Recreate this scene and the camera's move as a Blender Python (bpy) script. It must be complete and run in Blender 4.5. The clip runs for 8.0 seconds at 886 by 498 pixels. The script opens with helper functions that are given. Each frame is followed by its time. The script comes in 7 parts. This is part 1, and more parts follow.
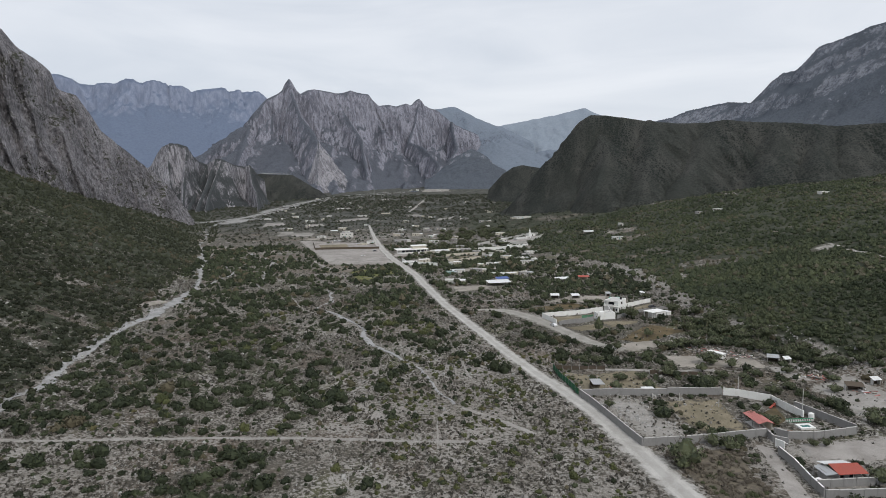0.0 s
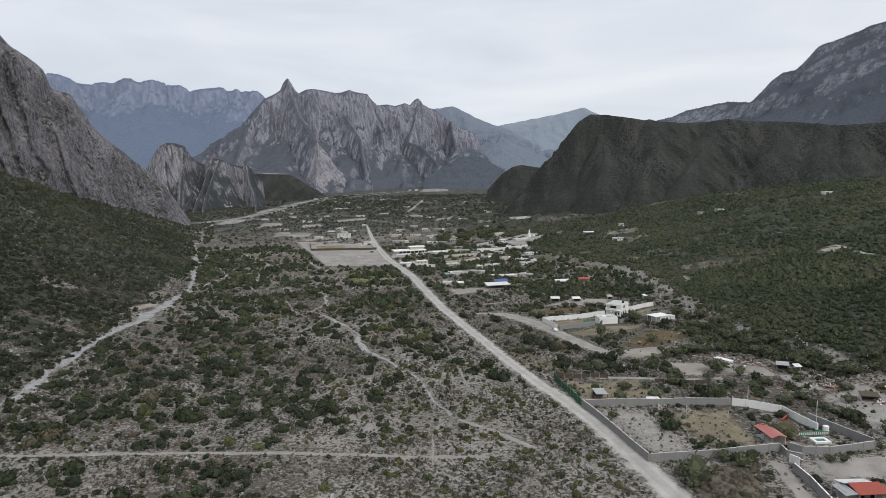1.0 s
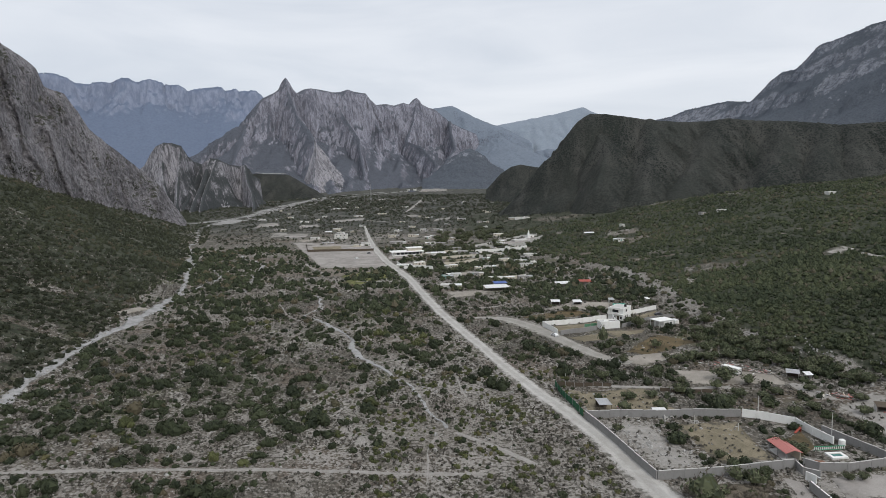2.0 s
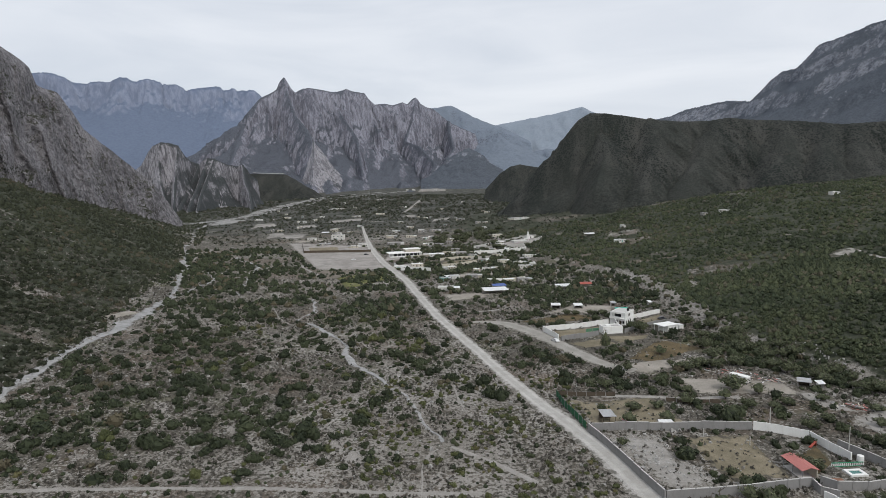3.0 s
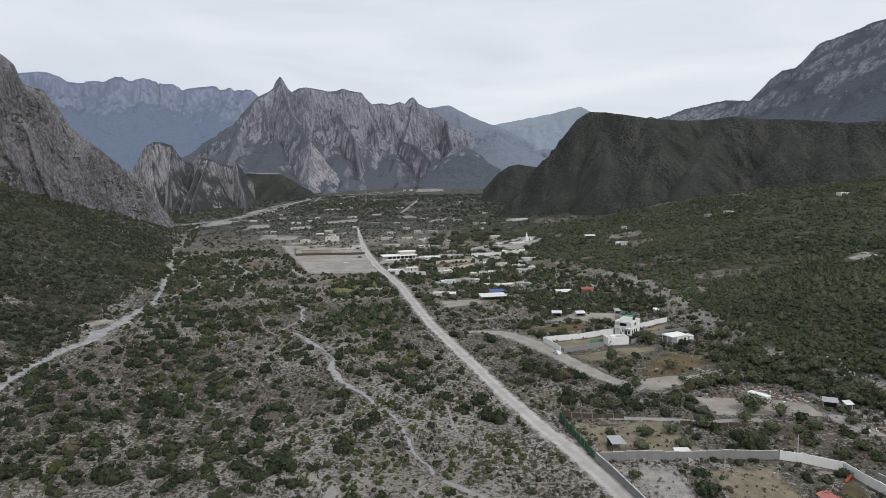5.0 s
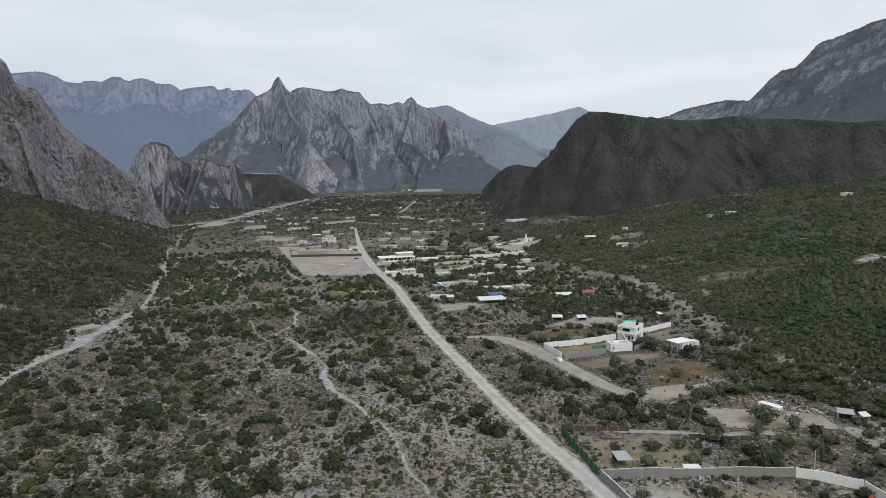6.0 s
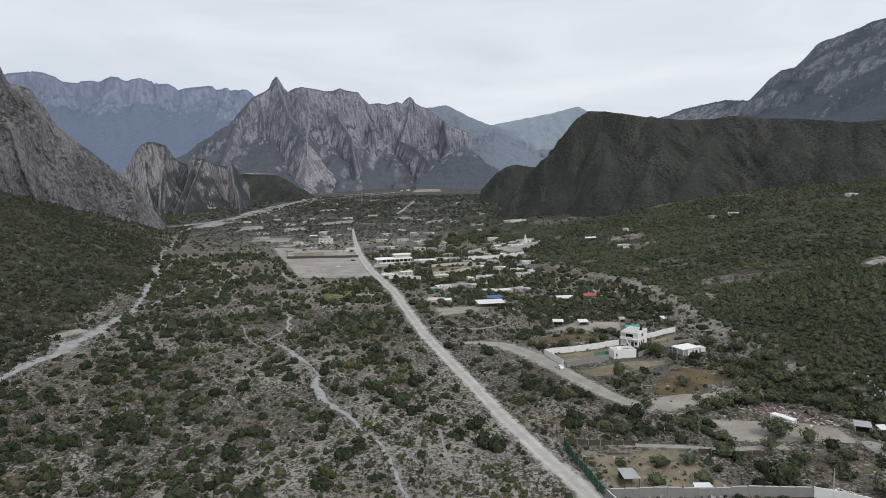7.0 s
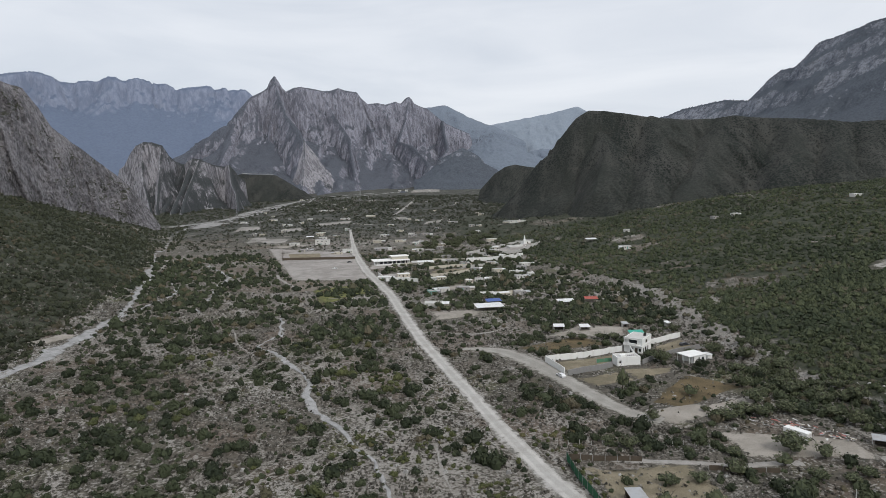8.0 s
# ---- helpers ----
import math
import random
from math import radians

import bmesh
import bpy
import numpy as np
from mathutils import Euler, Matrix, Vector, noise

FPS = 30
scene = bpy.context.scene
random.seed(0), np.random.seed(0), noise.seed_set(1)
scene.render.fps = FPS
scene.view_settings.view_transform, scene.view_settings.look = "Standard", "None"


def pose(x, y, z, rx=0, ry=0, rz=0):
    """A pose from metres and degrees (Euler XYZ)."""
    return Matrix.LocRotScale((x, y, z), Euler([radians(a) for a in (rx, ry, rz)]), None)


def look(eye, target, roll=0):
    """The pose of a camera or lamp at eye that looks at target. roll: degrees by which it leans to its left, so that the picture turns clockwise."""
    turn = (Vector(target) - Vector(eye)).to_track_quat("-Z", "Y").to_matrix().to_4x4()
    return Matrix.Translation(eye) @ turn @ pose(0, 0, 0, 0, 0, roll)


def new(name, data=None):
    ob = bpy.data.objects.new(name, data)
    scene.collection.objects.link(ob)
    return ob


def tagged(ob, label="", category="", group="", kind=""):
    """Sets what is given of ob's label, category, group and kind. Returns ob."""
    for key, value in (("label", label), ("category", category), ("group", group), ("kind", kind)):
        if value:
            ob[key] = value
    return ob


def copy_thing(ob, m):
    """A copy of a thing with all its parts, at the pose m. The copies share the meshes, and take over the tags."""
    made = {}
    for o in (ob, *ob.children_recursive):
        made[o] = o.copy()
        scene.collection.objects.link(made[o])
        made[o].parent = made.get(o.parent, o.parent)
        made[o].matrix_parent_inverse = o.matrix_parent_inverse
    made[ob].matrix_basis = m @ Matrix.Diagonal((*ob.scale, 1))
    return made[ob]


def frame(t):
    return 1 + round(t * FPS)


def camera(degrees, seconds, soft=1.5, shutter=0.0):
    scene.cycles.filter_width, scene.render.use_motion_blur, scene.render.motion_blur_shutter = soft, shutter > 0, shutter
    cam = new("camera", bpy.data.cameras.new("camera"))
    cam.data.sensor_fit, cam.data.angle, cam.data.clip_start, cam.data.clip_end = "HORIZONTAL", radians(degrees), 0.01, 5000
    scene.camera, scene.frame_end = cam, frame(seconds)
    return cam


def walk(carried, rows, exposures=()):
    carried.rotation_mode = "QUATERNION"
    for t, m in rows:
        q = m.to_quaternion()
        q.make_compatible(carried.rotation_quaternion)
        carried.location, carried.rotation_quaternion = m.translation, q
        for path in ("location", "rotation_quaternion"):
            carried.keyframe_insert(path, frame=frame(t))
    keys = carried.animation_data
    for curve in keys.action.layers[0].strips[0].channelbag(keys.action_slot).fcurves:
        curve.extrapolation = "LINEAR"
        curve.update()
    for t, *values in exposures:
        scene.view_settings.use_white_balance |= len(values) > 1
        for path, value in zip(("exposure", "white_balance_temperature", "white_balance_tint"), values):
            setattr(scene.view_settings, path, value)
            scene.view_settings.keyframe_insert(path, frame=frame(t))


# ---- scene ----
cam = camera(69.0, 8.0, soft=0.6)
K = 1.3   # metres to one unit of the plan below
PATH = [
    (0, (0.23, 0.05, 75.96), (-0.153, 129.119, 60.384), -0.96),
    (0.5, (0.74, 4.90, 76.02), (0.436, 133.966, 60.422), -0.97),
    (1, (1.25, 9.76, 76.09), (1.024, 138.817, 60.459), -0.97),
    (1.5, (1.74, 14.61, 76.15), (1.609, 143.670, 60.492), -0.98),
    (3, (3.21, 29.20, 76.30), (3.356, 158.250, 60.578), -1.00),
    (3.5, (3.71, 34.06, 76.32), (3.934, 163.117, 60.601), -1.00),
    (4, (4.17, 38.94, 76.36), (4.511, 167.987, 60.623), -1.01),
    (4.5, (4.65, 43.81, 76.38), (5.085, 172.859, 60.642), -1.01),
    (6, (6.06, 58.45, 76.41), (6.799, 187.497, 60.684), -1.03),
    (6.5, (6.53, 63.34, 76.41), (7.366, 192.383, 60.692), -1.03),
    (7, (6.98, 68.22, 76.40), (7.932, 197.272, 60.699), -1.04),
    (7.5, (7.44, 73.11, 76.39), (8.496, 202.165, 60.703), -1.04),
    (8, (7.88, 78.00, 76.38), (9.058, 207.060, 60.705), -1.05),
]
walk(cam, [(t, look(eye, target, roll)) for t, eye, target, roll in PATH])


# ---------- overcast daylight ----------
world = bpy.data.worlds.new("overcast_sky")
scene.world = world
world.use_nodes = True
wt = world.node_tree
wt.nodes.clear()


def wnode(kind, **sets):
    n = wt.nodes.new(kind)
    for key, value in sets.items():
        n.inputs[key.replace("_", " ")].default_value = value
    return n


w_out = wt.nodes.new("ShaderNodeOutputWorld")
w_bg = wnode("ShaderNodeBackground", Strength=1.0)
w_sky = wt.nodes.new("ShaderNodeTexSky")
w_sky.sky_type, w_sky.sun_disc = "NISHITA", False
w_sky.sun_elevation, w_sky.sun_rotation = radians(48), radians(140)
w_co = wt.nodes.new("ShaderNodeTexCoord")
w_map = wt.nodes.new("ShaderNodeMapping")
w_map.inputs["Scale"].default_value = (1.6, 1.6, 8.0)
w_map.inputs["Rotation"].default_value = (0.12, 0.1, 0.4)
w_noise = wnode("ShaderNodeTexNoise", Scale=1.5, Detail=7.0, Roughness=0.5, Distortion=0.5)
w_ramp = wt.nodes.new("ShaderNodeValToRGB")
w_ramp.color_ramp.elements[0].position, w_ramp.color_ramp.elements[0].color = 0.30, (0.66, 0.71, 0.79, 1)
w_ramp.color_ramp.elements[1].position, w_ramp.color_ramp.elements[1].color = 0.70, (0.86, 0.89, 0.945, 1)
w_dim = wnode("ShaderNodeVectorMath")
w_dim.operation = "SCALE"
w_dim.inputs["Scale"].default_value = 0.10
w_mix = wt.nodes.new("ShaderNodeMix")
w_mix.data_type = "RGBA"
w_mix.inputs["Factor"].default_value = 0.93
for a, b in ((w_co.outputs["Generated"], w_map.inputs["Vector"]), (w_map.outputs["Vector"], w_noise.inputs["Vector"]),
             (w_noise.outputs["Fac"], w_ramp.inputs["Fac"]), (w_sky.outputs["Color"], w_dim.inputs[0]),
             (w_dim.outputs["Vector"], w_mix.inputs[6]), (w_ramp.outputs["Color"], w_mix.inputs[7]),
             (w_mix.outputs[2], w_bg.inputs["Color"]), (w_bg.outputs["Background"], w_out.inputs["Surface"])):
    wt.links.new(a, b)

sun = new("sun", bpy.data.lights.new("sun", "SUN"))
sun.data.energy, sun.data.angle, sun.data.color = 1.5, radians(14), (1.0, 0.96, 0.9)
sun.matrix_world = look((0, 0, 900), (-300, 550, 200))
scene.view_settings.exposure = 0.0


# ---------- height of the land, in metres ----------
def lattice(ix, iy, seed):
    h = (ix.astype(np.int64) * 374761393 + iy.astype(np.int64) * 668265263 + seed * 1442695041) & 0x7FFFFFFF
    h = ((h ^ (h >> 13)) * 1274126177) & 0x7FFFFFFF
    return ((h ^ (h >> 16)) & 0xFFFF) / 65535.0


def vnoise(x, y, seed=0):
    """Smooth value noise, -1 to 1."""
    x, y = np.asarray(x, float), np.asarray(y, float)
    ix, iy = np.floor(x), np.floor(y)
    fx, fy = x - ix, y - iy
    fx, fy = fx * fx * fx * (fx * (fx * 6 - 15) + 10), fy * fy * fy * (fy * (fy * 6 - 15) + 10)
    a, b = lattice(ix, iy, seed), lattice(ix + 1, iy, seed)
    c, d = lattice(ix, iy + 1, seed), lattice(ix + 1, iy + 1, seed)
    return 2 * (a + (b - a) * fx + (c - a) * fy + (a - b - c + d) * fx * fy) - 1


def fbm(x, y, octaves=4, seed=0, gain=0.5):
    total, amp = 0.0, 1.0
    for i in range(octaves):
        total = total + amp * vnoise(x, y, seed + i)
        x, y, amp = x * 2.03 + 17.1, y * 2.03 - 9.7, amp * gain
    return total


def ridged(x, y, octaves=4, seed=0, gain=0.55):
    total, amp = 0.0, 1.0
    for i in range(octaves):
        total = total + amp * (1 - 2 * np.abs(vnoise(x, y, seed + i)))
        x, y, amp = x * 2.1 + 5.3, y * 2.1 + 3.1, amp * gain
    return total


def soft(d, w):
    """d where it is positive, 0 below, rounded over about w."""
    return w * np.logaddexp(0, d / w)


def wash_x(y):
    """The line of the dry wash along the foot of the hillside."""
    return np.interp(y, [0, 160, 281, 471, 643, 900, 1200], [-75, -106, -129, -178, -243, -330, -420])


def fan_x(y):
    """The foot of the scrub-covered fan."""
    return np.interp(y, [0, 150, 184, 211, 231, 311, 364, 500, 620, 720, 1000, 2000], [122, 113, 116, 104, 97, 97, 99, 62, 49, 5, 10, 300])


def bank_x(y):
    """The middle of the bare stony bank along the foot of the fan."""
    return fan_x(y) + np.interp(y, [0, 240, 300, 400], [2, 2, 5, 4])


def bank_wide(y):
    """Half the width of the bank, which fades out up the valley."""
    return np.interp(y, [60, 130, 200, 250, 300, 380, 430], [3, 4.5, 3, 4.5, 5, 3, 0.5])


def land(x, y):
    x, y = np.asarray(x, float), np.asarray(y, float)
    z = np.interp(y, [0, 220, 600, 1000, 1300, 1800, 2600, 5000], [0, 0, -5, -11, -9, 2, 12, 60])
    side = np.clip(wash_x(y) - 6 - x, -900, 240)
    z = z + 0.40 * soft(side, 5) * np.clip((1050 - y) / 300, 0, 1) + 0.0006 * np.clip(side, 0, 260) ** 2 * np.clip((900 - y) / 500, 0, 1)
    up = x - fan_x(y)
    rise = np.clip(up, -400, 700)
    rise = np.where(rise > 230, 230 + (rise - 230) * 0.5, rise)
    z = z + 0.185 * soft(rise, 12) * np.interp(y, [0, 590, 680, 780, 1000, 1500], [1, 0.98, 0.80, 0.68, 0.55, 0])
    bank = np.clip(up / 6, 0, 1) * np.clip((470 - y) / 120, 0, 1) * np.clip((y - 60) / 100, 0, 1)
    z = z + 2.2 * bank * (1 + 0.5 * vnoise(x / 25, y / 25, 7))
    rough = 0.25 + np.clip(up / 60, 0, 1) + np.clip(side / 60, 0, 1)
    z = z + rough * 0.9 * fbm(x / 38, y / 38, 3, 3) + 0.22 * vnoise(x / 9, y / 9, 5)
    return z


# ---------- materials ----------
def material(name, rough=0.9, spec=0.25):
    m = bpy.data.materials.new(name)
    m.use_nodes = True
    b = m.node_tree.nodes["Principled BSDF"]
    b.inputs["Roughness"].default_value = rough
    b.inputs["Specular IOR Level"].default_value = spec
    return m, m.node_tree, b


def add(t, kind, **sets):
    n = t.nodes.new(kind)
    for key, value in sets.items():
        n.inputs[key.replace("_", " ")].default_value = value
    return n


def where(t, scale=(1, 1, 1), rot=(0, 0, 0)):
    """The place in the world, turned and then scaled."""
    g = t.nodes.new("ShaderNodeNewGeometry")
    r = t.nodes.new("ShaderNodeMapping")
    r.inputs["Rotation"].default_value = rot
    m = t.nodes.new("ShaderNodeMapping")
    m.inputs["Scale"].default_value = tuple(c / K for c in scale)
    t.links.new(g.outputs["Position"], r.inputs["Vector"])
    t.links.new(r.outputs["Vector"], m.inputs["Vector"])
    return m.outputs["Vector"]


def noise_of(t, vector, scale, detail=5.0, rough=0.55, distort=0.0):
    n = add(t, "ShaderNodeTexNoise", Scale=scale, Detail=detail, Roughness=rough, Distortion=distort)
    t.links.new(vector, n.inputs["Vector"])
    return n.outputs["Fac"]


def step(t, value, low, high):
    n = add(t, "ShaderNodeMapRange")
    n.interpolation_type = "SMOOTHSTEP"
    n.inputs["From Min"].default_value, n.inputs["From Max"].default_value = low, high
    t.links.new(value, n.inputs["Value"])
    return n.outputs["Result"]


def math2(t, op, a, b):
    n = add(t, "ShaderNodeMath")
    n.operation = op
    for i, v in enumerate((a, b)):
        if isinstance(v, (int, float)):
            n.inputs[i].default_value = v
        else:
            t.links.new(v, n.inputs[i])
    return n.outputs[0]


def blend(t, fac, a, b):
    n = t.nodes.new("ShaderNodeMix")
    n.data_type = "RGBA"
    if isinstance(fac, (int, float)):
        n.inputs[0].default_value = fac
    else:
        t.links.new(fac, n.inputs[0])
    for i, v in ((6, a), (7, b)):
        if isinstance(v, tuple):
            n.inputs[i].default_value = (*v, 1)
        else:
            t.links.new(v, n.inputs[i])
    return n.outputs[2]


def bump(t, b, height, strength, distance):
    n = add(t, "ShaderNodeBump", Strength=strength, Distance=distance * K)
    t.links.new(height, n.inputs["Height"])
    t.links.new(n.outputs["Normal"], b.inputs["Normal"])


def mountain_material(name, rock_a, rock_b, green_a, green_b, cover=(0.35, 0.75), grain=1.0, tilt=0.0, long=0.09, mottle=1.0, crack_shade=0.75, dots=0.0, aspect=0.0):
    """Ribbed limestone on steep faces, dark scrub where soil holds. cover: the normal's upward part between bare and grown over; aspect: how much more grows on slopes that face east."""
    m, t, b = material(name, 0.95, 0.1)
    g = t.nodes.new("ShaderNodeNewGeometry")
    up = add(t, "ShaderNodeSeparateXYZ")
    t.links.new(g.outputs["Normal"], up.inputs[0])
    flat = where(t)
    streak = noise_of(t, where(t, (1, 1, long), (0, tilt, 0)), 0.16 * grain, 8, 0.72)
    fine = noise_of(t, where(t, (1, 1, 0.22), (0, tilt, 0)), 0.7 * grain, 5, 0.75)
    broad = noise_of(t, where(t, (1, 1, 0.4), (0, tilt, 0)), 0.018 * grain, 5, 0.6)
    patch = noise_of(t, flat, 0.02 * grain, 6, 0.6)
    speck = noise_of(t, flat, 0.33 * grain, 4, 0.6)
    # Streak and crack colours also carry crevice shade, faint under the flat overcast.
    rock = blend(t, step(t, math2(t, "ADD", math2(t, "MULTIPLY", streak, 0.7), math2(t, "MULTIPLY", broad, 0.3)), 0.42, 0.58), rock_a, rock_b)
    rock = blend(t, math2(t, "MULTIPLY", step(t, fine, 0.53, 0.585), crack_shade), rock, tuple(c * 0.4 for c in rock_a))
    green = blend(t, step(t, speck, 0.36, 0.62), green_a, green_b)
    grow = math2(t, "ADD", up.outputs[2], math2(t, "MULTIPLY", math2(t, "SUBTRACT", patch, 0.5), 0.9 * mottle))
    grow = math2(t, "ADD", grow, math2(t, "MULTIPLY", math2(t, "SUBTRACT", speck, 0.5), 0.55 * mottle))
    if aspect:
        grow = math2(t, "ADD", grow, math2(t, "MULTIPLY", up.outputs[0], aspect))
    colour = blend(t, step(t, grow, *cover), rock, green)
    if dots:
        cells = add(t, "ShaderNodeTexVoronoi", Scale=dots, Randomness=1.0)
        t.links.new(flat, cells.inputs["Vector"])
        room = math2(t, "ADD", 0.20, math2(t, "MULTIPLY", math2(t, "SUBTRACT", patch, 0.5), 1.9))
        colour = blend(t, step(t, math2(t, "SUBTRACT", room, cells.outputs["Distance"]), -0.04, 0.08), colour, tuple(c * 1.5 for c in green_a))
    t.links.new(colour, b.inputs["Base Color"])
    bump(t, b, math2(t, "ADD", streak, math2(t, "MULTIPLY", fine, 0.5)), 0.9, 5.0 / grain)
    return m


LIMESTONE = mountain_material("grey_limestone", (0.125, 0.120, 0.128), (0.335, 0.322, 0.338), (0.034, 0.038, 0.028), (0.070, 0.070, 0.052), (0.62, 0.90), 2.1, 0.75, 0.45, 2.2, 0.85, 0.5)
# Rock and scrub tones are lightened and blued to hold the haze before the summit.
SUMMIT_ROCK = mountain_material("hazed_ribbed_rock", (0.154, 0.157, 0.189), (0.350, 0.352, 0.407), (0.081, 0.089, 0.110), (0.141, 0.152, 0.178), (0.42, 0.60), 0.8, 0.0, 0.06, 0.9, 0.6, 0.0, -0.22)
FIN_ROCK = mountain_material("pale_ribbed_limestone", (0.135, 0.132, 0.144), (0.430, 0.418, 0.446), (0.054, 0.060, 0.064), (0.082, 0.088, 0.090), (0.46, 0.70), 1.5, 0.2, 0.12, 1.3, 0.55, 0.0, 0.38)
SLAB_ROCK = mountain_material("pale_slab_limestone", (0.165, 0.162, 0.178), (0.43, 0.42, 0.45), (0.062, 0.069, 0.078), (0.10, 0.107, 0.118), (0.62, 0.86), 1.3, 0.12, 0.1, 0.9, 0.4)


def scrub_hill_material():
    """Brown-grey stony slope under close dark shrubs, with faint rock ledges."""
    m, t, b = material("dark_scrub_hill", 0.95, 0.1)
    flat = where(t)
    dots = add(t, "ShaderNodeTexVoronoi", Scale=0.40, Randomness=1.0)
    t.links.new(flat, dots.inputs["Vector"])
    small = add(t, "ShaderNodeTexVoronoi", Scale=0.85, Randomness=1.0)
    t.links.new(flat, small.inputs["Vector"])
    broad = noise_of(t, where(t, (1, 0.5, 0.5)), 0.014, 5, 0.6)
    runs = noise_of(t, where(t, (1, 0.25, 0.25), (0, 0, 0.25)), 0.05, 6, 0.7)
    ledge = noise_of(t, where(t, (0.12, 0.12, 1)), 0.11, 5, 0.6)
    soil = blend(t, step(t, runs, 0.40, 0.62), (0.056, 0.058, 0.053), (0.070, 0.070, 0.064))
    soil = blend(t, math2(t, "MULTIPLY", step(t, ledge, 0.58, 0.68), 0.35), soil, (0.098, 0.088, 0.080))
    shrub = blend(t, step(t, broad, 0.4, 0.62), (0.026, 0.031, 0.028), (0.043, 0.048, 0.042))
    size = math2(t, "ADD", 0.50, math2(t, "MULTIPLY", math2(t, "SUBTRACT", runs, 0.5), -1.1))
    a = step(t, math2(t, "SUBTRACT", size, dots.outputs["Distance"]), -0.05, 0.16)
    c = step(t, math2(t, "SUBTRACT", math2(t, "MULTIPLY", size, 0.8), small.outputs["Distance"]), -0.05, 0.16)
    grown = math2(t, "MAXIMUM", a, math2(t, "MULTIPLY", c, 0.8))
    t.links.new(blend(t, grown, soil, shrub), b.inputs["Base Color"])
    bump(t, b, math2(t, "ADD", grown, runs), 0.8, 2.2)
    return m


SCRUB_HILL = scrub_hill_material()
# Distance haze is put into the range's blue-grey base colours.
HAZED_RANGE = mountain_material("hazed_range_rock", (0.225, 0.265, 0.360), (0.318, 0.358, 0.465), (0.172, 0.214, 0.305), (0.192, 0.238, 0.328), (0.52, 0.72), 0.3, 0.0, 0.06, 0.1, 0.1)
CLIFF_ROCK = mountain_material("banded_grey_cliff", (0.137, 0.151, 0.182), (0.316, 0.333, 0.377), (0.090, 0.103, 0.127), (0.124, 0.140, 0.163), (0.44, 0.62), 0.6, -1.28, 0.08, 1.3, 0.6)
# Haze set into the colour again, paler on the farther slopes.
HAZE_NEAR = mountain_material("hazed_slope", (0.192, 0.229, 0.286), (0.250, 0.286, 0.347), (0.208, 0.247, 0.304), (0.241, 0.281, 0.338), (0.3, 0.8), 0.3)
HAZE_FAR = mountain_material("far_hazed_slope", (0.280, 0.329, 0.392), (0.322, 0.371, 0.434), (0.294, 0.343, 0.406), (0.322, 0.371, 0.434), (0.3, 0.8), 0.3)


def soil_material():
    """Grey stony soil with dry grass; the attribute 'cover' says how much herb and litter lies on it."""
    m, t, b = material("stony_soil", 0.95, 0.15)
    flat = where(t)
    cover = t.nodes.new("ShaderNodeAttribute")
    cover.attribute_name = "cover"
    big = noise_of(t, flat, 0.035, 5, 0.6, 0.6)
    mid = noise_of(t, flat, 0.22, 6, 0.68, 0.3)
    tuft = noise_of(t, flat, 1.25, 4, 0.7)
    grit = noise_of(t, flat, 5.0, 3, 0.7)
    soil = blend(t, step(t, big, 0.35, 0.65), (0.197, 0.180, 0.157), (0.294, 0.276, 0.254))
    soil = blend(t, math2(t, "MULTIPLY", step(t, grit, 0.52, 0.64), 0.75), soil, (0.52, 0.505, 0.48))
    herb = blend(t, step(t, mid, 0.4, 0.62), (0.071, 0.066, 0.055), (0.128, 0.115, 0.097))
    herb = blend(t, math2(t, "MULTIPLY", step(t, big, 0.52, 0.68), 0.6), herb, (0.105, 0.112, 0.045))
    herb = blend(t, math2(t, "MULTIPLY", step(t, noise_of(t, flat, 0.028, 4, 0.6), 0.50, 0.60), 0.7), herb, (0.140, 0.108, 0.086))
    herb = blend(t, math2(t, "MULTIPLY", step(t, tuft, 0.5, 0.66), 0.7), herb, (0.046, 0.047, 0.036))
    amount = math2(t, "ADD", cover.outputs["Fac"], math2(t, "MULTIPLY", math2(t, "SUBTRACT", mid, 0.5), 1.5))
    amount = math2(t, "ADD", amount, math2(t, "MULTIPLY", math2(t, "SUBTRACT", tuft, 0.5), 3.2))
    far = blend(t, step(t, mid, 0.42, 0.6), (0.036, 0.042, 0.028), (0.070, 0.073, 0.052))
    wood = t.nodes.new("ShaderNodeAttribute")
    wood.attribute_name = "wood"
    runs = noise_of(t, where(t, (1, 0.22, 1), (0, 0, -0.35)), 0.16, 5, 0.65)
    amount = math2(t, "SUBTRACT", amount, math2(t, "MULTIPLY", step(t, runs, 0.54, 0.70), 0.5))
    colour = blend(t, step(t, amount, 0.34, 0.56), soil, herb)
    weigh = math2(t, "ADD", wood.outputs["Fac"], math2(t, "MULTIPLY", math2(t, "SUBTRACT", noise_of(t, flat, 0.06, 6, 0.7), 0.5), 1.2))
    far_grey = t.nodes.new("ShaderNodeAttribute")
    far_grey.attribute_name = "far_grey"
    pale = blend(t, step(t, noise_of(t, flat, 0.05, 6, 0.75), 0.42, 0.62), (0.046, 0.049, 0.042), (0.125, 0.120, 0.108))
    far = blend(t, far_grey.outputs["Fac"], far, pale)
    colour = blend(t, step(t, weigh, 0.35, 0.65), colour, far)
    t.links.new(colour, b.inputs["Base Color"])
    bump(t, b, math2(t, "ADD", tuft, math2(t, "MULTIPLY", grit, 0.3)), 0.8, 0.35)
    return m


